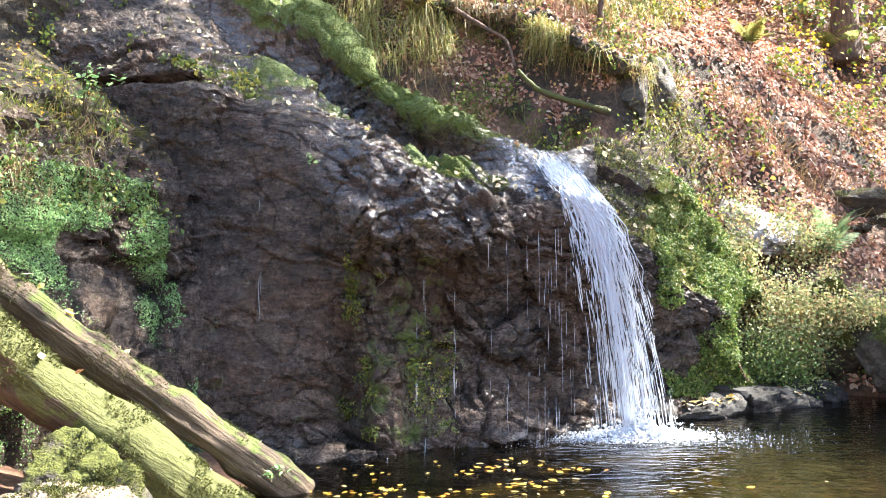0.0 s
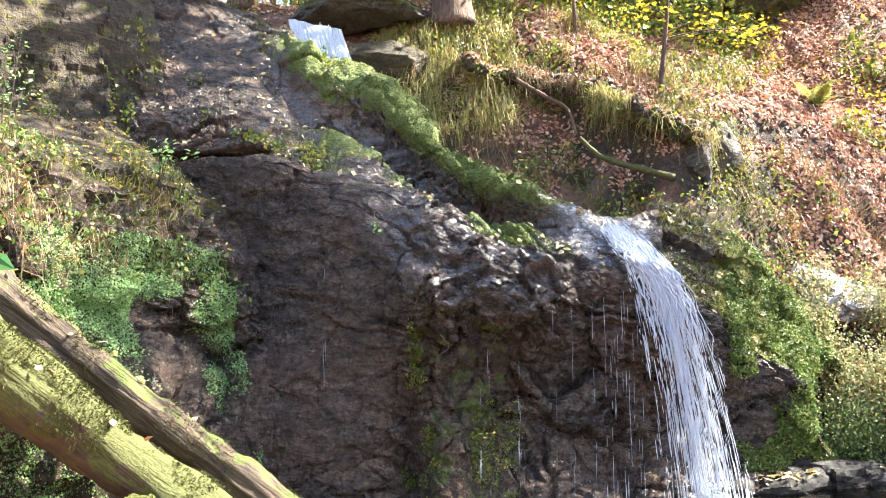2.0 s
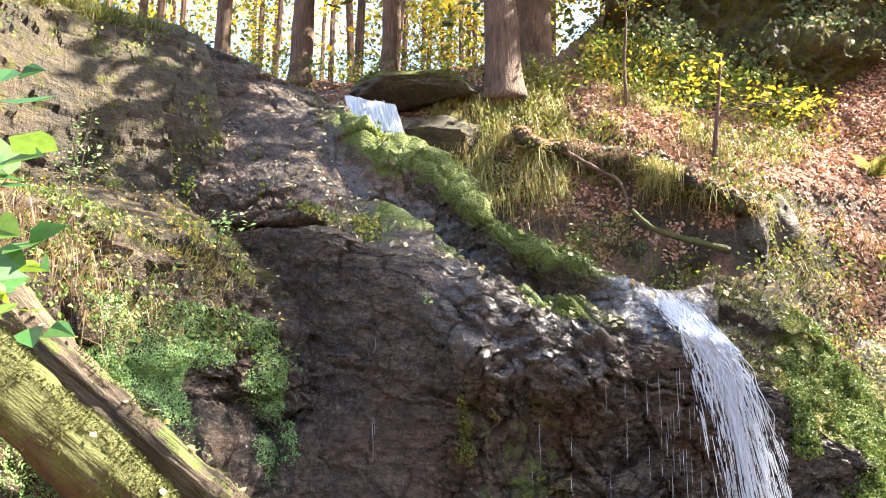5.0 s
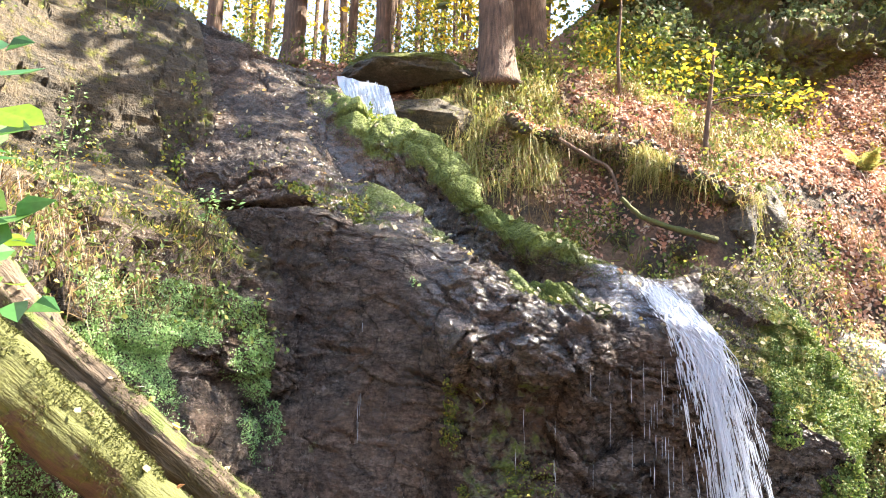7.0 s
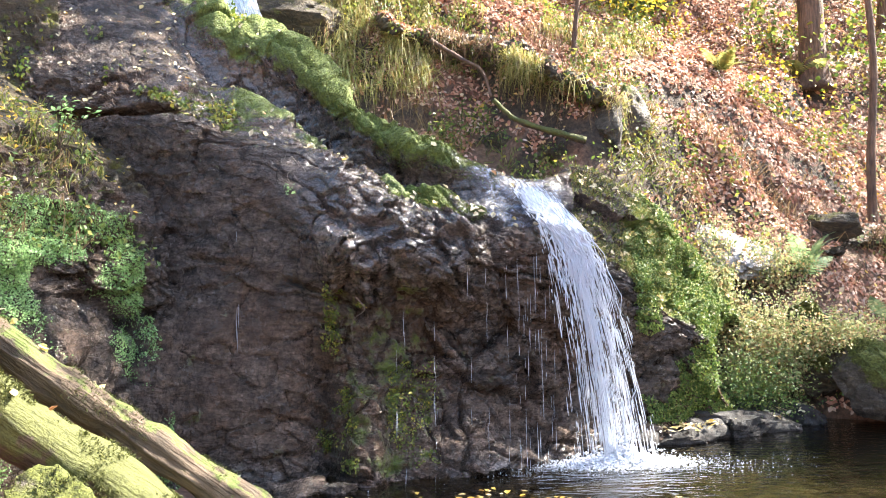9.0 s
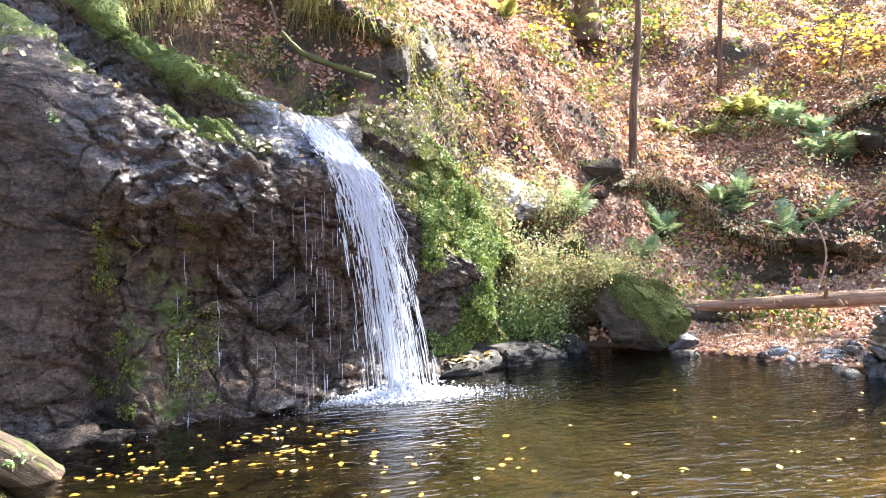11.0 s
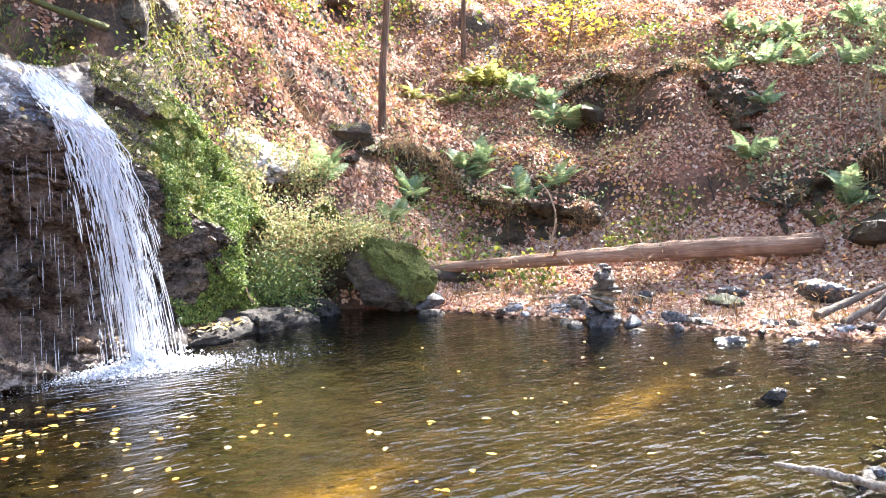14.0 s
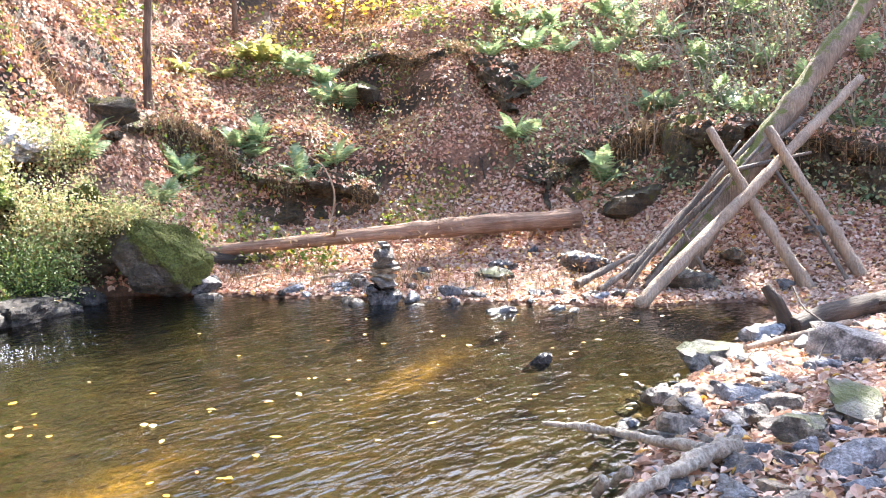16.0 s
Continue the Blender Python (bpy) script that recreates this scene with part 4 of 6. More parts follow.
broadleaf(12.6, 13.2, 0.03, [(0, 0, 0), (0.1, 0, 0.6), (0.2, 0, 1.1)], [(-0.6, 0, 0.9, 0.4), (0.2, 0.2, 1.0, 0.5), (1.0, 0, 0.8, 0.4), (-0.1, 0.4, 0.7, 0.4)], 0.12, 70, 7, "low spreading maple bush with bright yellow leaves", BROAD_YELLOW, name="maple_bush")

# Thin-crowned trees added above the view, whose leaves break up the sunlight.
for i, (x, y) in enumerate([(19.0, 16.5), (23.0, 14.0), (24.0, 9.0)]):
    r_ = np.random.RandomState(90 + i)
    crown = [(r_.normal() * 1.7, r_.normal() * 1.7, r_.uniform(5.5, 11), 0.75) for _ in range(16)] + [(r_.uniform(2.2, 4.8), r_.uniform(-2.9, -1.0), r_.uniform(7.5, 10.5), 0.5) for _ in range(30)]
    broadleaf(x, y, 0.16, [(0, 0, 0), (0.1, 0, 4), (0.2, 0.1, 8), (0.1, 0, 11.5)], crown, 0.17, 34, 95 + i, "tall thin-crowned tree with yellowing leaves, added unseen to dapple the sun", CANOPY, "thin-crowned trees", "birch_tree")

# Far wood upstream: slim trunks and yellow foliage in depth.
rng = np.random.RandomState(11)
trunks, gold, green = Heap(), Heap(), Heap()
for k in range(90):
    x, y = rng.uniform(-30, 14), rng.uniform(18, 46)
    z = float(LAND(np.array(x), np.array(y)))
    trunks.add(*tube([(x, y, z - 0.5), (x + rng.normal() * 0.2, y, z + 6), (x + rng.normal() * 0.5, y, z + 14)], [0.16, 0.12, 0.05], 6, cap=False))
    c = np.array([x, y, z]) + rng.normal(size=(9, 3)) * np.array([1.6, 1.6, 2.2]) + np.array([0, 0, 4.0 + 3 * (k % 3)])
    (gold if k % 3 else green).add_array(crown_leaves(c, 0.9, 1100, 0.21, rng), LEAF_FACES)
stuff("distant_trunks", trunks, BARK, "slim dark trunks of the distant wood", "woods")
stuff("distant_foliage", gold, BROAD_YELLOW, "golden autumn foliage of the distant wood", "woods")
stuff("distant_evergreens", green, CANOPY, "green foliage of the distant wood", "woods")
# ---- the waterfall ----


def white_water():
    n = Nodes("white_water")
    n.set((0.84, 0.88, 0.95), 0.25, Alpha=0.62)
    n.bump(n.noise(40, 3), 0.4, 0.01)
    return n.mat


WHITE = white_water()
rng = np.random.RandomState(5)
waterfall = new("waterfall")
waterfall.location = (1.8, 7.6, 0.0)
tagged(waterfall, "narrow white waterfall leaping off the rock lip into the pool", "waterfall")


lip_rock = cliff_grid[int(5.9 / 12 * NV): int(10.6 / 12 * NV): 3, int(6.6 / 12 * NU): int(10 / 12 * NU): 3].reshape(-1, 3)


def over_rock(p):
    """Lifts the points of a running thread onto the rock beneath."""
    d = np.linalg.norm(lip_rock[None, :, :2] - p[:, None, :2], axis=2)
    z = lip_rock[d.argmin(1), 2] + 0.015
    return np.where(d.min(1) < 0.06, np.maximum(p[:, 2], z), p[:, 2])


def fall_path(s, vx, vy, t):
    """Water that runs down to the lip at share s (t below 0) and falls from it (t in seconds)."""
    t = np.asarray(t, float)
    k, f = np.clip(-t / 0.3, 0, 1)[:, None], np.maximum(t, 0)
    lip = np.array([1.28 + 0.48 * s, 7.64 - 0.09 * s, 2.27 - 0.14 * s])
    source = np.array([1.10 + 0.40 * s, 8.28, 2.68 - 0.03 * s])
    p = lip * (1 - k) + source * k + np.stack([vx * f, vy * f, -0.8 * f - 4.9 * f * f], -1)
    p[:, 2] = np.where(t < 0, over_rock(p), p[:, 2])
    return p


WHERE = np.concatenate([rng.normal(0.52, 0.10, 34), rng.uniform(0.0, 1.0, 14)])
THREADS = np.stack([WHERE, 0.60 + 0.44 * WHERE - np.abs(rng.normal(0, 0.17, 48)) + rng.normal(0, 0.05, 48), rng.normal(-0.40, 0.09, 48)], 1)


def streaks(count, spread, width, length, heap, loose=1.0):
    for _ in range(count):
        k = rng.randint(0, len(THREADS))
        s, vx, vy = THREADS[k] + rng.normal(size=3) * np.array([0.05, 0.035, 0.03]) * loose
        vx = np.clip(vx, spread[0] - 0.2, spread[1])
        t0 = -0.28 + 0.86 * rng.uniform(0, 1)
        t = t0 + np.linspace(0, length * rng.uniform(0.5, 1.4), 7)
        p = fall_path(s, vx, vy, t)
        keep = p[:, 2] > 0.0
        if keep.sum() < 3:
            continue
        p = p[keep]
        q = np.linspace(-1, 1, len(p))
        heap.add(*tube(p, width * rng.uniform(0.4, 1.3) * np.sqrt(np.maximum(1.02 - q * q, 0.02)), 4, cap=False))


h = Heap()
streaks(1500, (0.2, 1.05), 0.0030, 0.060, h, 1.0)
streaks(420, (0.2, 1.05), 0.0065, 0.045, h, 0.7)
tagged(part("falling_water", h.make("falling_water", WHITE), None, waterfall, "white streaks of falling water"), kind="stuff")
h = Heap()
streaks(1500, (0.1, 1.1), 0.0034, 0.014, h, 1.7)
for _ in range(120):  # separate threads that drip from the rim beside the jet
    x = rng.choice([0.62, 0.78, 0.97, 1.08, 1.13, 1.17, 1.2, 1.24, 1.27, 1.3, 1.34, 1.38, 1.42, 0.05, -0.02, -1.38, 0.3]) + rng.normal() * 0.006
    top = 1.95 if x > 0.5 else (1.45 if x > -0.5 else 2.6)
    z = rng.uniform(0.0, top)
    ln = rng.uniform(0.05, 0.28)
    yy = np.interp(x, [-1.5, -0.4, 0.2, 0.7, 1.3], [7.15, 6.86, 6.86, 7.15, 7.42])
    h.add(*tube([(x, yy, max(z - ln, 0.0)), (x, yy, z - ln / 2), (x, yy, z)], [0.0005, 0.0014, 0.0005], 4, cap=False))
tagged(part("spray", h.make("spray", WHITE), None, waterfall, "thin dripping threads and drops"), kind="stuff")
h = Heap()
for k in range(190):  # the water's body while it still clings together
    s = np.clip(rng.normal(0.52, 0.16), 0, 1)
    vx = 0.50 + 0.50 * s + rng.normal() * 0.08
    t = np.linspace(rng.uniform(-0.3, -0.12), rng.uniform(0.05, 0.34), 14)
    p = fall_path(s, vx, -0.40 + rng.normal() * 0.06, t) + np.array([0.02, 0.02, 0.012]) * rng.normal(size=(14, 3))
    h.add(*tube(p, rng.uniform(0.003, 0.010) * np.sin(np.linspace(0.15, 2.9, 14)) ** 0.6, 5, 0.5, False, k))
tagged(part("lip_stream", h.make("lip_stream", WHITE), None, waterfall, "clinging white stream over the lip"), kind="stuff")
film = Nodes("thin_running_water")
streak = film.noise(6, 5, 0.65, (3.0, 3.0, 3.0))
# Streaked water whose blue-grey tint stands in for reflected sky.
film.set(film.ramp(streak, [(0.42, (0.10, 0.11, 0.15)), (0.68, (0.55, 0.58, 0.66))]), 0.16, Alpha=film.ramp(streak, [(0.4, (0.25, 0.25, 0.25)), (0.75, (0.65, 0.65, 0.65))]))
film.bump(film.noise(28, 5, 0.7), 0.7, 0.03)
i0, i1, j0, j1 = int(6.15 / 12 * NV), int(9.9 / 12 * NV), int(6.9 / 12 * NU), int(8.75 / 12 * NU)
patch = cliff_grid[i0:i1, j0:j1]
nn = grid_normals(patch)
nn = nn * np.sign(nn[..., 2:3] + 1e-6)
patch = patch + nn * 0.018
rows, cols = patch.shape[:2]
run = np.linspace(0, 1, rows)[:, None]
across = np.linspace(-1, 1, cols)[None, :]
keep = np.abs(across - 0.25 * (1 - run)) < 0.72 + 0.5 * fractal(patch * 4, 3)
faces = [f for f in grid_faces(rows, cols) if keep.ravel()[f[0]] and keep.ravel()[f[2]]]
part("running_film", mesh_object("running_film", patch.reshape(-1, 3), faces, film.mat), None, waterfall, "thin glinting film of running water")
h = Heap()
for _ in range(5200):  # foam where it lands
    a, r = rng.uniform(0, 6.28), abs(rng.normal()) * 0.72
    c = np.array([2.0 + math.cos(a) * r * 0.95, 7.36 + math.sin(a) * r * 0.36, 0.0])
    s = rng.uniform(0.005, 0.03) * max(0.2, 1.1 - r)
    up = rng.exponential(0.045) * max(0.0, 1 - r)
    k = np.array([[1, 0, 0], [0, 1, 0], [-1, 0, 0], [0, -1, 0], [0, 0, 0.8], [0, 0, -0.8]]) * s * rng.uniform(0.6, 1.4, 3)
    h.add(c + k + np.array([0, 0, up]), [(0, 1, 4), (1, 2, 4), (2, 3, 4), (3, 0, 4), (1, 0, 5), (2, 1, 5), (3, 2, 5), (0, 3, 5)])
tagged(part("foam", h.make("foam", WHITE), None, waterfall, "churned white foam"), kind="stuff")
for o in waterfall.children:
    o.location = -waterfall.location

# The bright upper fall behind the ridge.
upper = new("upper_waterfall")
upper.location = (-2.15, 10.6, 5.3)
u, w = np.meshgrid(np.linspace(0, 1, 26), np.linspace(0, 1, 22))
top = np.array([-2.62, 10.78, 5.86]) + u[..., None] * np.array([0.72, 0.05, -0.16])
low = np.array([-2.30, 10.36, 4.85]) + u[..., None] * np.array([0.76, 0.1, -0.25])
sheet = top * (1 - w[..., None]) + low * w[..., None] + np.array([0, -0.14, 0.05]) * np.sin(w * 3.1)[..., None]
rag = fractal(np.stack([u * 3.1, w * 4.3, 0 * u + 2], -1), 3)
sheet = sheet + np.array([0.02, 0, 0.0]) * (rag * w)[..., None]
sheet = sheet + np.array([0.01, -0.03, 0]) * fractal(np.stack([u * 14, w * 1.5, 0 * u], -1), 3)[..., None]
ob = mesh_object("curtain", sheet.reshape(-1, 3) - np.array(upper.location), grid_faces(22, 26), WHITE)
part("curtain", ob, None, upper)
h = Heap()
r_ = np.random.RandomState(19)
for k in range(170):
    j, i0, ln = r_.uniform(0, 25), r_.randint(0, 16), r_.randint(4, 8)
    a = int(j)
    line = sheet[i0:i0 + ln, a] * (1 - j + a) + sheet[i0:i0 + ln, min(a + 1, 25)] * (j - a) + np.array([0, -0.02, 0.01]) + r_.normal(size=3) * 0.02
    h.add(*tube(line - np.array(upper.location), r_.uniform(0.006, 0.016) * np.sin(np.linspace(0.2, 2.9, len(line))), 5, cap=False))
tagged(part("falling_water", h.make("falling_water", WHITE), None, upper, "bright white strands"), kind="stuff")
tagged(upper, "small sunlit white fall between mossy stones", "waterfall")


def boulder(name, place, size, turn=0.0, seed=0, material=None, moss=0.4, label="", category="boulder", res=40, block=0.35, tip=(0, 0), group=""):
    """A weathered stone: a squared ball cut by flat faces and roughened."""
    u, v = np.meshgrid(np.linspace(0, 2 * np.pi, res * 2 + 1)[:-1], np.linspace(0.0, np.pi, res))
    d = np.stack([np.cos(u) * np.sin(v), np.sin(u) * np.sin(v), np.cos(v)], -1)
    r_ = np.random.RandomState(seed)
    r = 1.25 / (np.abs(d) ** 3.5).sum(-1) ** (1 / 3.5)
    for _ in range(13):
        nrm = r_.normal(size=3)
        nrm /= np.linalg.norm(nrm)
        k = np.maximum(d @ nrm, 1e-3)
        r = np.minimum(r, (1.02 - block * r_.uniform(0.0, 1)) / k)
    q = d * r[..., None]
    near, nxt, tag = cells(q * 2.2 + seed)
    r = r * (1 + 0.09 * fractal(q * 1.6 + seed, 4) + 0.03 * fractal(q * 7 + seed, 3) + 0.10 * (tag - 0.5) - 0.05 * np.exp(-((nxt - near) / 0.07) ** 2))
    p = d * r[..., None] * np.array(size)
    rows, cols = u.shape
    faces = [((i + 1) * cols + j, (i + 1) * cols + (j + 1) % cols, i * cols + (j + 1) % cols, i * cols + j) for i in range(rows - 1) for j in range(cols)]
    up = np.clip(d[..., 2] * 0.5 + 0.3, 0, 1) * moss * 2
    ob = mesh_object(name, p.reshape(-1, 3), faces, material or BOULDER, attributes={"moss": up.ravel()})
    ob.data.set_sharp_from_angle(angle=radians(32))
    ob.matrix_world = pose(*place, tip[0], tip[1], turn)
    return tagged(ob, label, category, group=group)


boulder("rock_slab", (-1.75, 11.6, 6.25), (1.0, 0.7, 0.22), 10, 21, moss=0.75, label="flat moss-topped slab beside the upper fall", category="rock")
# Dark rock put where a shadowed hollow lies beside the fall.
boulder("rock", (-1.1, 11.5, 5.3), (0.8, 0.4, 0.5), 15, 22, BANK_ROCK, 0.35, label="dark rock beside the upper fall, standing in for a shadowed hollow", category="rock")
boulder("boulder", (5.50, 9.05, 0.42), (0.66, 0.46, 0.42), -30, 3, moss=0.9, label="large mossy boulder overhanging the edge of the pool", tip=(0, 42), block=0.4, res=60)
# Dark rock added to back the shaded hollow beside the boulder.
boulder("boulder", (5.2, 9.75, 0.52), (0.6, 0.38, 0.26), 10, 17, BANK_ROCK, moss=0.5, label="brown rock added behind the boulder to darken its hollow", block=0.4, res=44)
boulder("boulder", (5.0, 9.85, 1.18), (0.3, 0.26, 0.2), 80, 13, moss=0.6, label="sunlit yellow-mossed stone above the pool")
boulder("boulder", (-1.71, 4.5, 0.27), (0.33, 0.30, 0.36), 20, 9, moss=0.55, label="moss-covered stone beside the fallen logs", block=0.4, res=56)
boulder("boulder", (-1.78, 4.05, 0.12), (0.33, 0.30, 0.30), 60, 8, STONE_TAN, moss=0.3, block=0.3, label="sunlit pale stone with patches of moss")
# Pale stone colour stands in for the sun's glare on wet rock.
boulder("rock_slab", (4.5, 10.55, 2.0), (0.72, 0.5, 0.17), 20, 31, PALE_ROCK, 0.05, label="wet sunlit rock slab on the slope", category="rock", tip=(42, 0), block=0.4)
for i, (x, y, sx, sz) in enumerate([(2.75, 8.35, 0.3, 0.12), (3.2, 8.6, 0.45, 0.14), (3.7, 8.85, 0.5, 0.13), (4.2, 9.1, 0.4, 0.12), (4.65, 9.4, 0.35, 0.14), (3.45, 8.95, 0.6, 0.22), (4.1, 9.5, 0.6, 0.22), (2.45, 8.15, 0.2, 0.1)]):
    boulder("foot_rock", (x, y, 0.03), (sx, sx * 0.6, sz), 35 * i, 60 + i, BLACK_ROCK, 0.12, label="low wet black rock strewn with fallen leaves", category="rock", res=24, group="rocks at the cliff foot")
for i, (x, y, sx) in enumerate([(-1.05, 6.75, 0.16), (-0.75, 6.72, 0.22), (-1.25, 6.8, 0.12), (-0.5, 6.72, 0.14)]):
    boulder("foot_rock", (x, y, 0.0), (sx, sx * 0.7, sx * 0.5), 50 * i, 80 + i, ROCK, 0.02, label="small wet black rock at the foot of the face", category="rock", res=20, group="rocks at the cliff foot")
# Dark ledges that show through the slope.
for i, (x, y, z, s) in enumerate([(12.3, 6.0, 0.9, (0.9, 0.6, 0.6)), (12.6, 5.2, 1.5, (0.8, 0.7, 0.7)), (13.2, 3.6, 1.4, (0.9, 0.9, 0.9)), (12.0, 6.9, 0.8, (0.5, 0.4, 0.35)), (11.4, 11.3, 3.0, (0.35, 0.3, 0.25)), (2.8, 10.7, 3.85, (0.35, 0.3, 0.45)), (3.05, 10.75, 3.8, (0.25, 0.3, 0.4)),
                                       (6.0, 11.3, 2.4, (0.5, 0.35, 0.2))]):
    boulder("ledge_rock", (x, y, z), s, 20 * i, 140 + i, BANK_ROCK if i not in (5, 6) else BOULDER, 0.35, label="dark ledge of rock jutting from the leafy slope", category="rock", res=30, block=0.5, group="ledges in the slope")
# ---- logs, sticks and stones ----


LOG_SKINS = {}


def log(name, a, b, ra, rb, material, bend=0.05, seed=0, label="", category="log", sides=22, stubs=0, wobble=0.16, piece="trunk", grooves=0.0):
    a, b = np.array(a, float), np.array(b, float)
    t = np.linspace(0, 1, 90)[:, None]
    axis = Vector(b - a)
    length = axis.length
    pts = np.concatenate([bend * np.sin(t * 3.1 + seed), bend * 0.6 * np.sin(t * 5 + 2 * seed), t * length], 1)
    v, f = tube(pts, ra + (rb - ra) * t[:, 0], sides, wobble, seed=seed, grooves=grooves)
    ob = new(name)
    place = Matrix.Translation(a) @ axis.to_track_quat("Z", "Y").to_matrix().to_4x4()
    ob.matrix_world = place
    r3 = np.array(place.to_3x3())
    ring = np.asarray(v)[: 90 * sides]
    LOG_SKINS[name] = ring @ r3.T + a, (ring - np.repeat(pts, sides, 0)) @ r3.T
    m = mesh_object(piece, v, f, material)
    m.parent = ob
    r_ = np.random.RandomState(seed + 40)
    for k in range(stubs):
        s = r_.uniform(0.08, 0.95)
        c = np.array([np.interp(s, t[:, 0], pts[:, 0]), np.interp(s, t[:, 0], pts[:, 1]), s * length])
        g = r_.uniform(0, 6.28)
        out = np.array([math.cos(g), math.sin(g), 0.5 * r_.normal()])
        rad = ra + (rb - ra) * s
        ln = rad + r_.uniform(0.08, 0.3)
        q = np.linspace(0, 1, 5)[:, None]
        v, f = tube(c + out * q * ln, np.linspace(0.035, 0.014, 5), 7, 0.1)
        k_ = mesh_object("branch_stub", v, f, material)
        k_.parent = ob
    return tagged(ob, label, category)


log("fallen_log", (-0.85, 5.85, -0.08), (-3.9, 4.8, 2.58), 0.12, 0.165, MOSS_BARE, seed=1, sides=48, grooves=0.13, label="bare-sided fallen log with a mossy back leaning on the bank", wobble=0.3)
log("mossy_log", (-1.1, 5.5, -0.16), (-3.6, 4.1, 2.16), 0.175, 0.225, MOSS_LOG, seed=2, sides=40, grooves=0.08, label="thick fallen log under bright yellow-green moss", wobble=0.25)
log("beach_log", (11.2, 6.5, 0.78), (6.6, 9.95, 0.42), 0.16, 0.075, BARE_LOG, 0.03, seed=3, sides=36, grooves=0.08, label="long debarked reddish log lying across the leafy beach", stubs=11)
log("dark_log", (6.55, 9.8, 0.32), (8.0, 9.6, 0.22), 0.1, 0.07, DARK_WOOD, 0.04, seed=4, label="short dark rotten log under the long one")
log("shore_log", (9.9, 1.45, 0.32), (7.45, 2.2, 0.16), 0.12, 0.085, DARK_WOOD, 0.06, seed=5, label="dark waterlogged log half on the stony shore", stubs=2)
log("root_stub", (7.5, 2.2, 0.15), (7.42, 2.38, 0.52), 0.075, 0.04, DARK_WOOD, 0.03, seed=6, label="upright dark broken root on the shore log", category="root")


def bent_stick(name, pts, ra, rb, material, label, seed=0, group="", parent=None, sides=9, category="stick"):
    line = catmull(pts, 40)
    v, f = tube(line - line[0], np.linspace(ra, rb, 40), sides, 0.45 if material is LICHEN_WOOD else 0.22, seed=seed)
    ob = mesh_object(name, v, f, material)
    ob.location = line[0]
    if parent is None:
        tagged(ob, label, category, group=group)
    else:
        ob.location = Vector(line[0]) - parent.location
        ob.parent = parent
        if label:
            ob["label"] = label
    return ob


# The leaning frame of poles.
frame_of_poles = new("stick_shelter")
frame_of_poles.location = (10.2, 4.0, 0.1)
tagged(frame_of_poles, "half-built shelter of long bare poles leaning together", "stick shelter")
for i, (a, b, ra, rb, lab) in enumerate([
        ((8.42, 4.12, 0.0), (12.3, 2.8, 2.75), 0.085, 0.06, "long pale debarked pole"),
        ((9.8, 4.4, 0.1), (13.3, 2.65, 4.4), 0.18, 0.12, "thick leaning trunk with peeling mossy bark"),
        ((9.3, 4.7, 0.2), (11.6, 3.45, 2.3), 0.05, 0.035, ""),
        ((9.15, 4.65, 0.2), (11.8, 3.5, 2.55), 0.045, 0.03, ""),
        ((9.5, 4.75, 0.2), (11.5, 3.3, 2.2), 0.04, 0.03, ""),
        ((10.07, 2.72, 0.12), (10.35, 4.1, 2.05), 0.085, 0.05, "grey split pole"),
        ((10.45, 2.22, 0.22), (10.75, 3.5, 2.05), 0.08, 0.06, "stout barked pole"),
        ((10.3, 2.35, 0.2), (10.6, 3.4, 1.6), 0.025, 0.018, ""),
        ((9.7, 3.7, 0.1), (9.6, 4.1, 0.8), 0.03, 0.02, ""),
        ((8.6, 5.0, 0.15), (9.6, 4.75, 0.45), 0.05, 0.03, ""),
        ((9.2, 4.4, 0.1), (11.3, 3.55, 2.1), 0.03, 0.02, ""),
        ((9.45, 4.5, 0.15), (11.9, 3.35, 2.4), 0.035, 0.02, ""),
        ((9.0, 4.55, 0.1), (10.9, 3.9, 1.9), 0.028, 0.018, ""),
        ((9.6, 4.9, 0.2), (12.1, 3.3, 2.7), 0.03, 0.02, ""),
        ((8.7, 4.75, 0.1), (9.7, 4.5, 0.6), 0.04, 0.025, ""),
        ((10.3, 3.85, 1.5), (11.6, 3.2, 1.75), 0.035, 0.02, "forked branch laid across")]):
    mid = (np.array(a) + np.array(b)) / 2 + np.array([0, 0, 0.05 * math.sin(i * 2.1)])
    bent_stick("pole", [a, tuple(mid), b], ra, rb, (PALE_WOOD, PEELING, GREY_WOOD)[0 if i in (0, 5, 6) else 1 if i == 1 else 2], lab, i, parent=frame_of_poles)

# Driftwood on the near shore.
bent_stick("drift_branch", [(3.95, 2.51, 0.10), (4.0, 2.25, 0.12), (4.01, 2.0, 0.12), (3.96, 1.55, 0.16)], 0.014, 0.034, LICHEN_WOOD, "pale lichen-crusted branch reaching over the water", 1, "driftwood", category="branch")
bent_stick("drift_branch", [(3.1, 1.72, 0.05), (3.45, 1.62, 0.1), (3.75, 1.55, 0.14), (4.1, 1.44, 0.18)], 0.025, 0.045, LICHEN_WOOD, "thick pale lichened branch lying on stones", 2, "driftwood", category="branch")
bent_stick("drift_branch", [(3.55, 1.85, 0.03), (3.5, 1.78, 0.10), (3.47, 1.72, 0.15)], 0.02, 0.03, LICHEN_WOOD, "broken end of a lichened branch", 3, "driftwood", category="branch")
bent_stick("drift_branch", [(3.38, 1.85, 0.03), (3.35, 1.8, 0.08), (3.32, 1.77, 0.14)], 0.02, 0.025, LICHEN_WOOD, "broken end of a lichened branch", 4, "driftwood", category="branch")
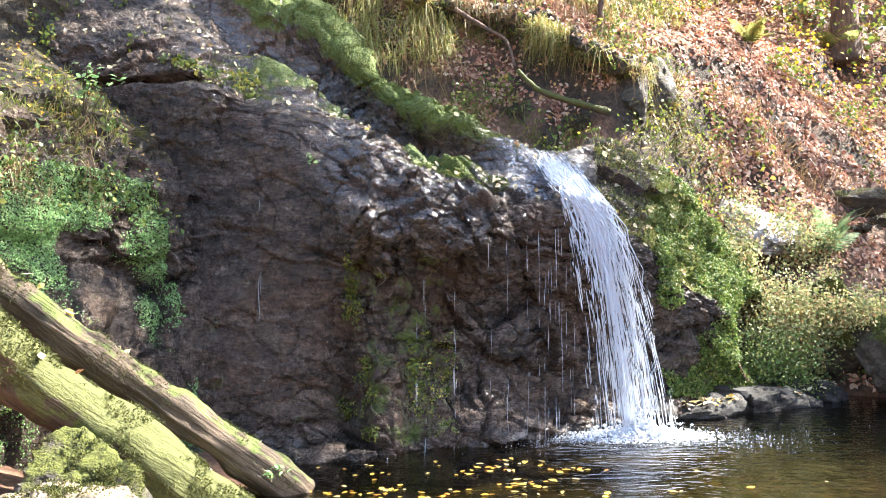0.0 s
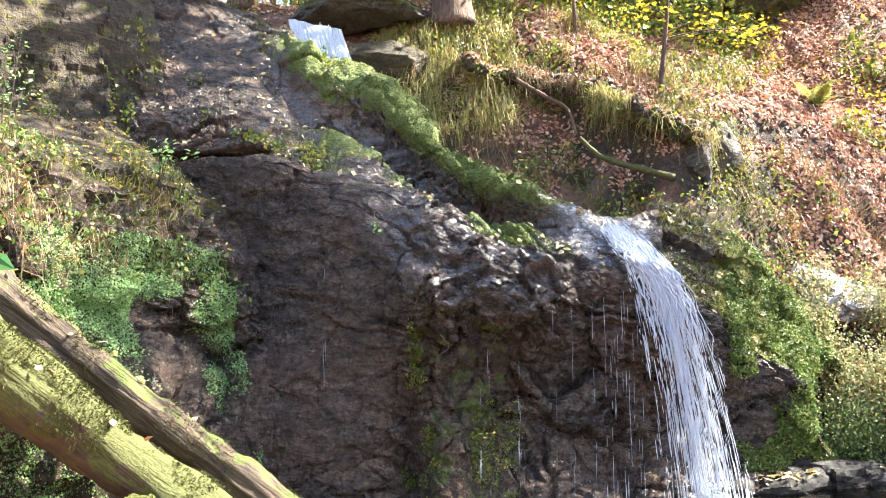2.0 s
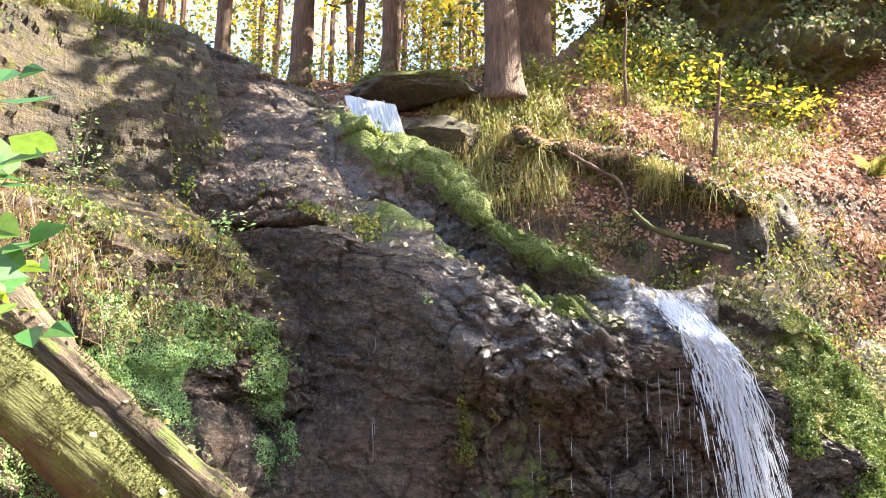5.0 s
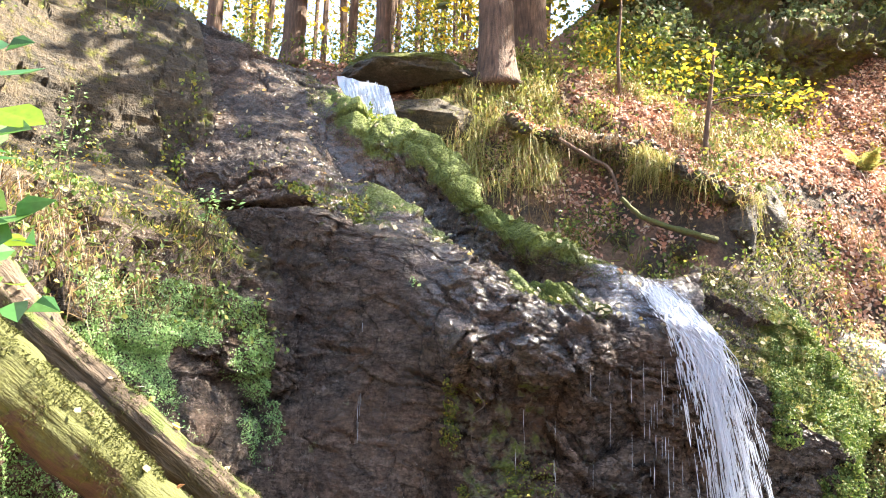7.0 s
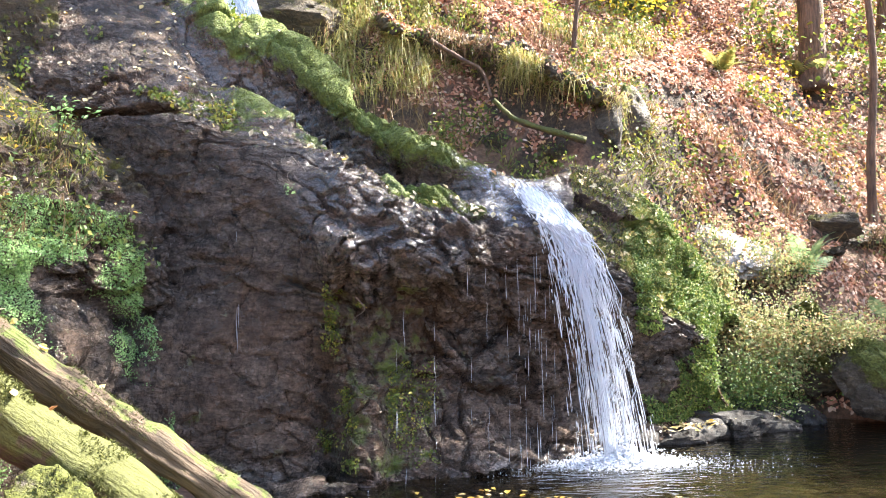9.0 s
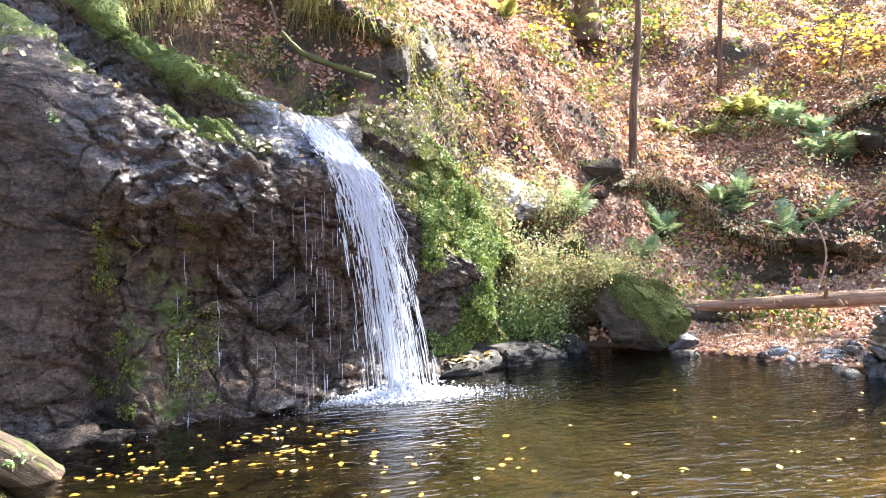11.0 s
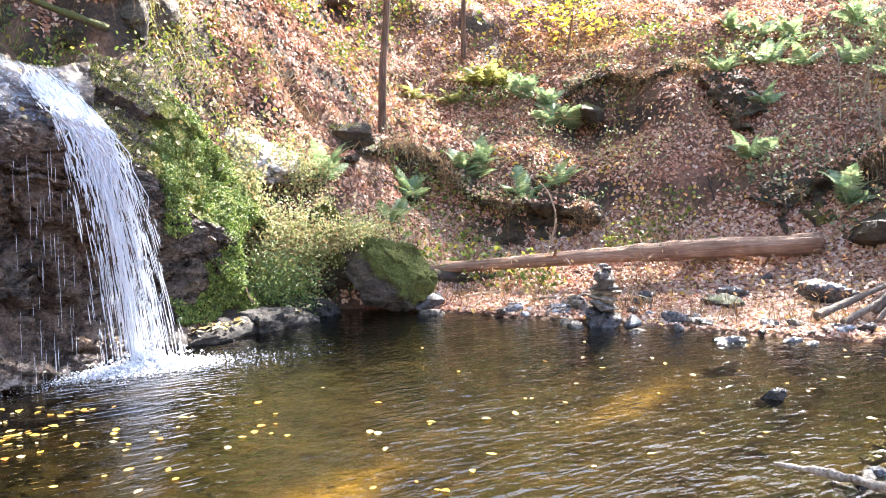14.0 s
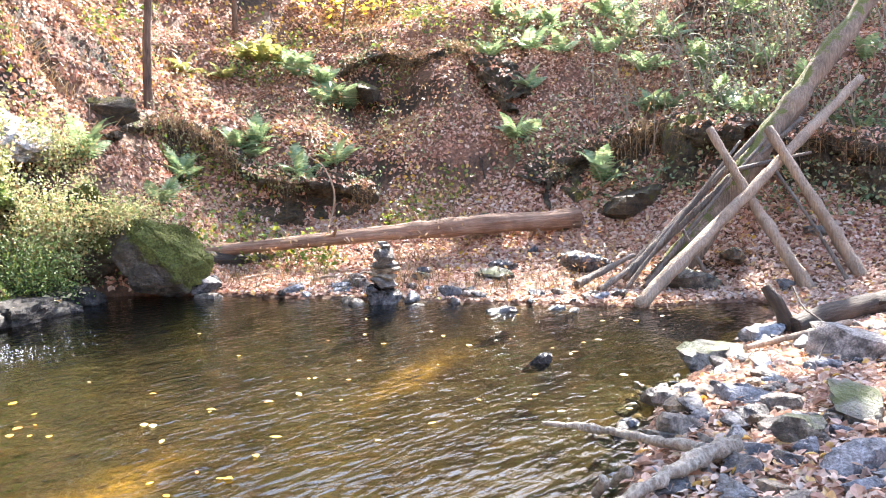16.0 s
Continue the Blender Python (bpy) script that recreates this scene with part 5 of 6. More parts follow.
bent_stick("drift_branch", [(6.4, 2.2, 0.16), (7.0, 1.95, 0.2), (7.7, 1.75, 0.22)], 0.025, 0.03, PALE_WOOD, "straight pale stick among the shore stones", 5, "driftwood", category="stick")
bent_stick("drift_branch", [(6.2, 1.6, 0.2), (6.6, 1.65, 0.35), (7.2, 2.0, 0.4), (7.6, 2.2, 0.5)], 0.006, 0.01, DARK_WOOD, "thin dark twig arching over the stones", 6, "driftwood", category="twig")
for i, (x, y, a, ln) in enumerate([(6.3, 8.35, 0.5, 0.7), (7.1, 8.2, -0.3, 0.6), (6.6, 9.0, -0.1, 0.8), (7.7, 7.9, 0.3, 0.5), (11.2, 7.9, 1.2, 0.8), (8.8, 8.9, 1.8, 0.7)]):
    z = float(height(x, y))
    bent_stick("fallen_stick", [(x, y, z + 0.03), (x + ln * 0.5 * math.cos(a), y + ln * 0.5 * math.sin(a), z + 0.07), (x + ln * math.cos(a), y + ln * math.sin(a), float(height(x + ln * math.cos(a), y + ln * math.sin(a))) + 0.04)], 0.022, 0.014, PALE_WOOD if i < 3 else DARK_WOOD, "weathered stick lying on fallen leaves", i, "sticks on the beach")
bent_stick("dead_stem", [(8.7, 9.55, 0.5), (8.85, 9.5, 1.1), (8.75, 9.6, 1.55), (8.6, 9.8, 1.75)], 0.018, 0.01, PALE_WOOD, "pale bent dead stem standing against the bank", 3, category="stem")
bent_stick("mossy_branch", [(1.25, 10.25, 4.0), (1.5, 10.2, 3.75), (1.9, 10.2, 3.6), (2.4, 10.15, 3.45)], 0.03, 0.05, MOSS_LOG, "mossy fallen branch across the gully", 5, category="branch")
bent_stick("bare_root", [(0.5, 11.0, 5.0), (0.9, 10.85, 4.7), (1.15, 10.7, 4.5), (1.25, 10.5, 4.1)], 0.032, 0.02, BARK, "exposed root curling over the undercut bank", 6, category="root")
for i, (x, z0, z1) in enumerate([(-0.92, 2.8, 2.45), (-0.86, 2.75, 2.55), (-0.35, 1.55, 1.15), (-2.55, 3.9, 3.6)]):
    yy = np.interp(x, [-2.5, -1.0, -0.3], [7.6, 7.28, 6.88])
    bent_stick("hanging_root", [(x, yy, z0), (x + 0.07, yy - 0.06, z0 - 0.1), (x - 0.03, yy - 0.05, (z0 + z1) / 2), (x + 0.05 - 0.04 * i, yy - 0.03, z1)], 0.005, 0.002, GREY_WOOD, "thin pale root hanging down the rock face", i, "hanging roots", category="root", sides=6)

# The cairn: flat stones stacked at the water's edge.
cairn = new("cairn")
cairn.location = (6.92, 6.6, 0.0)
tagged(cairn, "small cairn of flat stones balanced at the water's edge", "cairn")
z = 0.0
for i, (sx, sz) in enumerate([(0.26, 0.12), (0.19, 0.07), (0.17, 0.04), (0.16, 0.045), (0.14, 0.05), (0.15, 0.075), (0.085, 0.045), (0.05, 0.03)]):
    st = boulder("stone", (0, 0, 0), (sx, sx * 0.75, sz), 40 * i, 200 + i, (STONE_DARK, STONE, STONE_TAN, STONE_TAN, STONE, STONE, STONE, STONE)[i], 0.0, res=16, block=0.25)
    for key in ("label", "category"):
        if key in st:
            del st[key]
    st.parent = cairn
    st.matrix_world = pose(0, 0, 0)
    st.matrix_basis = pose(0.012 * math.sin(i * 2.3), 0.01 * math.cos(i * 1.7), z + sz * 0.75, 3 * math.sin(i), 3 * math.cos(i * 2), 40 * i)
    z += sz * 1.5

# Stones of the far beach and of the near shore.
rng = np.random.RandomState(77)
PEBBLES = [boulder("stone", (0, 0, -50), (1, 0.8, 0.62), 0, 300 + i, STONE, 0.0, res=14, block=0.72) for i in range(6)]


def stone(x, y, size, flat=0.62, material=STONE, label="", group="", sink=0.25, k=None, name="stone", water_level=False):
    src = PEBBLES[rng.randint(0, 6) if k is None else k]
    ob = new(name, src.data.copy())
    ob.data.materials[0] = material
    z = max(float(height(x, y)), -0.08 if water_level else -9)
    ob.matrix_world = pose(x, y, z + size * flat * (0.62 - sink), rng.normal() * 8, rng.normal() * 8, rng.uniform(0, 360)) @ Matrix.Diagonal((size, size, size * flat / 0.62, 1))
    return tagged(ob, label, "stone", group=group)


for x, y, s, m in [(7.3, 7.45, 0.22, STONE), (7.15, 7.1, 0.15, STONE), (7.55, 7.65, 0.2, STONE), (6.62, 6.75, 0.17, STONE), (6.7, 6.95, 0.2, STONE), (7.15, 6.35, 0.15, STONE_BLUE), (7.55, 6.15, 0.22, STONE_DARK), (7.85, 6.1, 0.12, STONE_DARK), (8.2, 7.1, 0.2, STONE_MOSS), (8.6, 7.4, 0.2, STONE_DARK),
                   (8.85, 6.4, 0.28, STONE_MOSS), (9.5, 6.75, 0.22, STONE_DARK), (10.2, 7.75, 0.18, STONE_TAN), (10.6, 7.75, 0.34, STONE_MOSS), (10.3, 6.75, 0.16, STONE_DARK), (9.9, 5.65, 0.36, STONE_DARK), (10.3, 5.75, 0.2, STONE_DARK), (7.75, 4.6, 0.16, STONE_DARK), (7.3, 5.2, 0.2, STONE_DARK),
                   (10.5, 3.75, 0.32, STONE_MOSS), (9.6, 4.1, 0.36, STONE_MOSS), (10.0, 3.0, 0.17, STONE_DARK), (7.0, 6.2, 0.12, STONE), (6.85, 8.1, 0.12, STONE), (11.3, 2.9, 0.2, STONE), (6.0, 8.75, 0.28, STONE_DARK), (5.85, 8.55, 0.2, STONE)]:
    stone(x, y, s, 0.55, m, {"stone": "grey stone lying on the leafy beach", "stone_moss": "greenish mossy stone on the beach", "stone_dark": "dark wet stone at the water's edge"}.get(m.name, "stone on the beach"), "stones on the beach", 0.15, water_level=True)
for _ in range(34):
    k = rng.uniform(0, 1)
    x, y = 6.2 + 2.1 * k + rng.normal() * 0.16, 8.1 - 3.7 * k + rng.normal() * 0.2
    stone(x + 0.12, y + 0.1, rng.uniform(0.05, 0.13), 0.6, (STONE, STONE_BLUE, STONE_DARK)[rng.randint(0, 3)], "grey stone at the water's edge of the beach", "stones on the beach", 0.05, water_level=True)
stone(5.55, 3.55, 0.13, 0.7, STONE_DARK, "small dark stone standing out of the water", "", 0.0, 2, water_level=True)
for x, y, s, m, lab in [(6.42, 2.5, 0.36, STONE_MOSS, "broad mossy grey rock at the shore"), (7.2, 2.28, 0.24, STONE_BLUE, "blue-grey wet stone at the shore"), (4.35, 1.9, 0.22, STONE, "angular brown-grey rock on the shore"), (6.6, 1.4, 0.36, PALE_ROCK, "large pale lichened rock on the shore"),
                        (5.0, 1.08, 0.24, STONE_MOSS, "green-backed rock among shore stones"), (4.5, 1.2, 0.22, STONE_MOSS, "curved dark mossy rock on the shore"), (5.07, 1.76, 0.17, STONE_BLUE, "blue-grey rounded shore stone"), (4.18, 0.85, 0.16, STONE_BLUE, "grey rounded stone on the shore")]:
    stone(x, y, s, 0.6, m, lab, "", 0.2)
count = 0
while count < 190:
    az, d = rng.uniform(60, 88), rng.uniform(3.3, 8.2)
    x, y = d * math.sin(radians(az)), d * math.cos(radians(az))
    sd = float(shore_distance(np.array(x), np.array(y)))
    if sd < -0.25 or sd > 2.2 or rng.uniform() > 1.2 - 0.5 * max(sd, 0):
        continue
    count += 1
    m = (STONE, STONE_BLUE, STONE_BLUE, STONE_DARK, STONE, STONE_TAN)[rng.randint(0, 6)]
    stone(x, y, rng.uniform(0.04, 0.115) * (1.25 if d > 5 else 1.0), 0.6, m, "broken grey stone of the pebbly shore", "stones on the near shore", 0.1, water_level=True)
for p in PEBBLES:
    bpy.data.objects.remove(p)
# ---- plants ----
IVY = leaf_material("bright_green_leaflets", [(0.0, (0.13, 0.26, 0.08)), (0.5, (0.27, 0.48, 0.16)), (1.0, (0.44, 0.62, 0.25))], 0.3, 0.4)
SHOULDER_GREEN = leaf_material("shoulder_leaflets", [(0.0, (0.06, 0.11, 0.02)), (0.5, (0.13, 0.22, 0.045)), (0.85, (0.28, 0.36, 0.09)), (1.0, (0.48, 0.46, 0.14))], 0.35, 0.5)
WEED = leaf_material("weed_leaves", [(0.0, (0.08, 0.13, 0.025)), (0.5, (0.19, 0.26, 0.045)), (0.8, (0.38, 0.38, 0.08)), (1.0, (0.54, 0.44, 0.08))], 0.45)
PALE_BUSH = leaf_material("pale_bush_leaves", [(0.0, (0.16, 0.22, 0.08)), (0.3, (0.40, 0.45, 0.18)), (0.7, (0.70, 0.66, 0.34)), (0.87, (0.66, 0.44, 0.24)), (1.0, (0.5, 0.28, 0.14))], 0.45)
GRASS = leaf_material("grass_blades", [(0.0, (0.06, 0.10, 0.02)), (0.4, (0.17, 0.21, 0.04)), (0.75, (0.36, 0.34, 0.10)), (1.0, (0.48, 0.36, 0.16))], 0.4)
# Straw-coloured grass with its sunlight put into the paler colours.
SUN_GRASS = leaf_material("sunlit_grass", [(0.0, (0.20, 0.22, 0.05)), (0.4, (0.45, 0.42, 0.12)), (0.8, (0.62, 0.54, 0.24)), (1.0, (0.42, 0.22, 0.10))], 0.45)
STRAW = leaf_material("dry_hanging_stems", [(0.0, (0.10, 0.06, 0.03)), (0.5, (0.28, 0.17, 0.08)), (1.0, (0.46, 0.33, 0.17))], 0.3)
MOSS_TUFT = leaf_material("moss_tufts", [(0.0, (0.06, 0.085, 0.016)), (0.5, (0.125, 0.165, 0.032)), (1.0, (0.22, 0.26, 0.06))], 0.3, 0.8)
FERN = leaf_material("fern_fronds", [(0.0, (0.17, 0.26, 0.13)), (0.5, (0.29, 0.41, 0.20)), (1.0, (0.46, 0.52, 0.28))], 0.35)
FERN_PALE = leaf_material("pale_fern_fronds", [(0.0, (0.22, 0.26, 0.07)), (0.5, (0.36, 0.37, 0.12)), (1.0, (0.50, 0.44, 0.16))], 0.45)
SLOPE_LEAF = leaf_material("slope_leaves", [(0.0, (0.13, 0.19, 0.09)), (0.5, (0.26, 0.34, 0.16)), (0.8, (0.40, 0.42, 0.22)), (1.0, (0.55, 0.40, 0.22))], 0.4)
BRACKEN = leaf_material("dead_bracken", [(0.0, (0.16, 0.08, 0.04)), (0.5, (0.38, 0.22, 0.11)), (1.0, (0.58, 0.42, 0.22))], 0.35)
BIG_LEAF = leaf_material("broad_green_leaves", [(0.0, (0.05, 0.16, 0.05)), (0.6, (0.08, 0.23, 0.07)), (1.0, (0.25, 0.40, 0.03))], 0.4, 0.35)


def on_grid(grid, rows, cols, count, rng, mask=None):
    """Random places on a lofted sheet, with its directions there; rows and cols in shares of the sheet."""
    nv, nu = grid.shape[:2]
    nrm = grid_normals(grid)
    p, n = [], []
    have = 0
    while have < count:
        i = rng.uniform(rows[0], rows[1], count) * (nv - 2)
        j = rng.uniform(cols[0], cols[1], count) * (nu - 2)
        a, b = i.astype(int), j.astype(int)
        f, g = (i - a)[:, None], (j - b)[:, None]
        q = grid[a, b] * (1 - f) * (1 - g) + grid[a + 1, b] * f * (1 - g) + grid[a, b + 1] * (1 - f) * g + grid[a + 1, b + 1] * f * g
        keep = np.ones(count, bool) if mask is None else mask(q) > rng.uniform(0, 1, count)
        p.append(q[keep])
        n.append(nrm[a, b][keep])
        have += keep.sum()
    p, n = np.concatenate(p)[:count], np.concatenate(n)[:count]
    return p, n


def patchy(scale, cut, soft=0.25, seed=0.0):
    return lambda q: np.clip((fractal(q * scale + seed, 3) - cut) / soft, 0, 1)


def cover(name, grid, rows, cols, count, size, material, label, category, mask=None, seed=0, lift=0.02, tilt=0.6, wide=0.75):
    rng = np.random.RandomState(seed)
    p, n = on_grid(grid, rows, cols, count, rng, mask)
    h = Heap()
    h.add_array(leaf_cards(p + n * lift * rng.uniform(0.2, 2.0, (count, 1)), n, size, rng, tilt, wide, droop=0.6), LEAF_FACES)
    return stuff(name, h, material, label, category)


def turf(name, grid, rows, cols, count, length, material, label, category, mask=None, seed=0, width=0.005, droop=0.7, out=0.6):
    rng = np.random.RandomState(seed)
    p, n = on_grid(grid, rows, cols, count, rng, mask)
    h = Heap()
    h.add_array(blades(p, n * out + UP * 0.5, length, rng, width, droop), BLADE_FACES)
    return stuff(name, h, material, label, category)


side = np.sign((grid_normals(cliff_grid)[150, 200] * np.array([0, -1, 0.2])).sum())
if side < 0:
    cliff_out, bank_out = cliff_grid[:, ::-1], bank_grid[:, ::-1]
else:
    cliff_out, bank_out = cliff_grid, bank_grid
FLIP = side < 0


def span(a, b):
    return (1 - b, 1 - a) if FLIP else (a, b)


# Bank: leaflets on its wall, grass and weeds on its edge and top.
cover("wall_leaflets", bank_out, (0.02, 0.32), span(0.08, 0.93), 74000, 0.0155, IVY, "bright green creeping leaflets on the shaded bank wall", "ground cover", patchy(1.3, -0.38), 1, 0.012, 0.4)
cover("bank_weeds", bank_out, (0.27, 0.66), span(0.05, 0.95), 2000, 0.042, SHOULDER_GREEN, "small yellowing weeds on top of the bank", "weeds", patchy(0.9, 0.1), 2, 0.06)
turf("bank_grass", bank_out, (0.31, 0.62), span(0.05, 0.9), 2400, 0.15, GRASS, "tufts of green and yellow grass on the bank", "grass", patchy(1.5, -0.1), 3)
turf("hanging_stems", bank_out, (0.27, 0.38), span(0.1, 0.8), 700, 0.28, STRAW, "dry brown stems hanging over the bank's edge", "dry stems", patchy(1.8, 0.0), 4, 0.004, 1.3)
cover("wall_plants", bank_out, (0.62, 0.80), span(0.1, 0.98), 700, 0.045, WEED, "scattered small plants rooted in the dark wall", "weeds", patchy(1.6, 0.1), 5, 0.05)
turf("rim_grass", bank_out, (0.79, 0.88), span(0.3, 1.0), 2600, 0.3, GRASS, "sunlit grass along the rim of the dark wall", "grass", patchy(1.2, -0.2), 6)
# Cliff: moss, grass and leaflets.
turf("ridge_moss", cliff_out, (0.71, 0.94), span(0.17, 0.64), 24000, 0.018, MOSS_TUFT, "thick green moss on the rounded rock ridge", "moss", patchy(1.5, -0.45), 7, 0.003, 0.3, 1.2)
turf("brow_moss", cliff_out, (0.52, 0.67), span(0.2, 0.62), 9000, 0.018, MOSS_TUFT, "patches of moss on the brow of the rock", "moss", patchy(1.7, 0.05), 8, 0.003, 0.3, 1.2)
cover("shoulder_leaflets", cliff_out, (0.12, 0.85), span(0.86, 1.0), 26000, 0.024, SHOULDER_GREEN, "green creeping plants down the shoulder of the falls", "ground cover", patchy(1.5, -0.25), 9, 0.03)
turf("shoulder_grass", cliff_out, (0.45, 0.98), span(0.74, 1.0), 6500, 0.06, GRASS, "short yellow-green grass and moss on the shoulder", "grass", patchy(1.4, -0.15), 10, 0.004)
cover("face_leaflets", cliff_out, (0.10, 0.30), span(0.36, 0.42), 1500, 0.02, WEED, "small green plants low on the wet face", "ground cover", patchy(2.5, -0.1), 11)
cover("face_leaflets", cliff_out, (0.10, 0.28), span(0.46, 0.54), 1200, 0.02, WEED, "small green plants low on the wet face", "ground cover", patchy(2.5, 0.0), 12)
cover("ledge_weeds", cliff_out, (0.52, 0.9), span(0.0, 0.3), 700, 0.045, WEED, "sprigs of weed on the wet upper rock", "weeds", patchy(1.8, 0.4), 13, 0.04)


def on_land(box, count, rng, mask=None, lowest=0.03, steepest=0.0):
    """Random places on the land within x0, x1, y0, y1, clear of pool and cliff."""
    p, n, have = [], [], 0
    while have < count:
        x, y = rng.uniform(box[0], box[1], count), rng.uniform(box[2], box[3], count)
        z = height(x, y)
        q = np.stack([x, y, z], 1)
        keep = (z > lowest) & (shore_distance(x, y) > 0.04)
        if mask is not None:
            keep &= mask(q) > rng.uniform(0, 1, count)
        x, y, z, e = x[keep], y[keep], z[keep], 0.1
        m = np.stack([(z - height(x + e, y)) / e, (z - height(x, y + e)) / e, np.ones(len(x))], 1)
        m /= np.linalg.norm(m, axis=1, keepdims=True)
        flat = m[:, 2] > steepest * rng.uniform(0.9, 1.1, len(x))
        p.append(q[keep][flat])
        n.append(m[flat])
        have += flat.sum()
    return np.concatenate(p)[:count], np.concatenate(n)[:count]


def land_leaves(name, box, count, size, material, label, category, mask=None, seed=0, lift=0.05, tilt=0.8, wide=0.7):
    rng = np.random.RandomState(seed)
    p, n = on_land(box, count, rng, mask)
    h = Heap()
    h.add_array(leaf_cards(p + (n + UP) * lift * rng.uniform(0, 1.6, (count, 1)), n, size, rng, tilt, wide, droop=0.3), LEAF_FACES)
    return stuff(name, h, material, label, category)


def land_grass(name, box, count, length, material, label, category, mask=None, seed=0, width=0.006, droop=0.8, rise=0.5):
    rng = np.random.RandomState(seed)
    p, n = on_land(box, count, rng, mask)
    h = Heap()
    h.add_array(blades(p, n * 0.8 + UP * rise, length, rng, width, droop), BLADE_FACES)
    return stuff(name, h, material, label, category)


land_leaves("pale_bush", (3.7, 5.3, 9.5, 10.6), 15000, 0.034, PALE_BUSH, "sunlit pale yellow-green bush beside the boulder", "bush", lambda q: patchy(1.6, -0.4)(q) * np.clip(1.6 - 1.5 * np.hypot((q[:, 0] - 4.5) / 0.9, (q[:, 1] - 10.0) / 0.55), 0, 1), 21, 0.2)
land_leaves("gully_plants", (-0.7, 4.2, 9.7, 12.8), 5500, 0.05, WEED, "yellow-green plants on the gully bank", "weeds", patchy(1.1, 0.0), 22, 0.12)
land_grass("gully_grass", (-1.6, 3.6, 9.8, 12.6), 3000, 0.26, GRASS, "long grass hanging over the gully bank", "grass", patchy(1.1, -0.05), 23, 0.006, 1.0, 0.1)
land_grass("hanging_grass", (-1.5, 0.5, 10.8, 12.2), 4500, 0.38, SUN_GRASS, "sunlit straw-coloured grass overhanging the upper fall", "grass", patchy(1.3, -0.2), 24, 0.006, 1.0, -0.15)
land_grass("gully_stems", (-0.5, 6.0, 10.2, 13.0), 1500, 0.4, STRAW, "dry brown stems hanging from the undercut bank", "dry stems", patchy(1.5, 0.1), 25, 0.005, 1.2)
land_leaves("slope_weeds", (4.5, 14.5, 8.5, 16), 4500, 0.07, WEED, "low weeds scattered over the leafy slope", "weeds", patchy(0.9, 0.2), 26, 0.10)
land_grass("slope_stems", (6, 14.5, 4.5, 14), 1600, 0.35, STRAW, "dry stems and roots hanging from the eroded bank", "dry stems", patchy(1.0, 0.2), 27, 0.005, 1.2)
land_leaves("right_slope_plants", (11.5, 16.5, 2, 10), 5200, 0.07, SLOPE_LEAF, "mixed green plants on the steep slope", "weeds", patchy(0.9, 0.0), 28, 0.14)
land_leaves("bracken", (6.2, 15.5, 2.5, 14), 3500, 0.07, BRACKEN, "brown withered bracken on the slope", "bracken", patchy(1.1, 0.15), 33, 0.2, 1.2, 0.4)
land_leaves("slope_herbs", (6.0, 12.5, 9.3, 13.6), 2600, 0.05, SLOPE_LEAF, "green herbs and fern tips on the leafy slope", "weeds", patchy(1.2, 0.12), 34, 0.16, 1.0, 0.5)
rng = np.random.RandomState(35)
p = np.array([5.15, 9.45, 1.02]) + rng.normal(size=(4200, 3)) * np.array([0.36, 0.22, 0.12])
h = Heap()
h.add_array(leaf_cards(p, UP + rng.normal(size=p.shape) * 0.5, 0.036, rng, 0.8, 0.6), LEAF_FACES)
q = np.array([4.38, 9.5, 0.95]) + rng.normal(size=(4600, 3)) * np.array([0.30, 0.18, 0.24])
h.add_array(leaf_cards(q, UP - np.array([0, 0.6, 0]) + rng.normal(size=q.shape) * 0.5, 0.034, rng, 0.8, 0.6), LEAF_FACES)
low = Heap()
q = np.array([4.0, 9.15, 0.42]) + rng.normal(size=(4000, 3)) * np.array([0.3, 0.13, 0.22])
low.add_array(leaf_cards(q, UP - np.array([0, 0.8, 0]) + 0 * q, 0.028, rng, 0.7, 0.6), LEAF_FACES)
stuff("low_bush", low, SHOULDER_GREEN, "low green plants at the foot of the shoulder", "bush")
stuff("boulder_bush", h, PALE_BUSH, "sunlit weeds and ferns draped over the mossy boulder", "bush")
land_leaves("rim_plants", (-7, 2.5, 12, 17), 4200, 0.07, WEED, "sunlit young plants on the forest floor", "weeds", patchy(0.8, 0.0), 29, 0.2)
land_leaves("wall_brush", (1, 11, 14, 21), 8000, 0.10, WEED, "green brush over the back slope", "brush", patchy(0.7, -0.05), 30, 0.35)
land_leaves("yellow_brush", (1, 8, 12.5, 17), 1100, 0.075, BROAD_YELLOW, "yellow leaves of low shrubs on the slope", "brush", patchy(0.9, 0.3), 31, 0.3)

for i, g in enumerate(LEDGE_GRIDS):
    size = g.shape[1]
    turf("ledge_roots", g, (0.56, 0.74), (0.02, 0.98), size * 4, 0.3, STRAW, "dry roots and stems hanging from the ledge", "dry stems", patchy(2.0, -0.1), 70 + i, 0.004, 1.5, 0.8)
    if i == 0:
        cover("ledge_plants", g, (0.15, 0.7), (0.0, 0.98), 2600, 0.032, SHOULDER_GREEN, "small green plants and moss on the gully bank", "weeds", patchy(1.7, 0.0), 88, 0.03, 0.7, 0.6)
        turf("ledge_grass", g, (0.45, 0.72), (0.0, 0.98), 1500, 0.3, SUN_GRASS, "straw-coloured grass hanging over the gully bank", "grass", patchy(1.6, 0.0), 89, 0.005, 1.2, 0.7)
    cover("ledge_plants", g, (0.5, 0.95), (0.02, 0.98), size * 3, 0.05, WEED if i == 0 else SLOPE_LEAF, "small leafy plants along the ledge", "weeds", patchy(1.5, 0.1), 80 + i, 0.06, 0.8, 0.6)
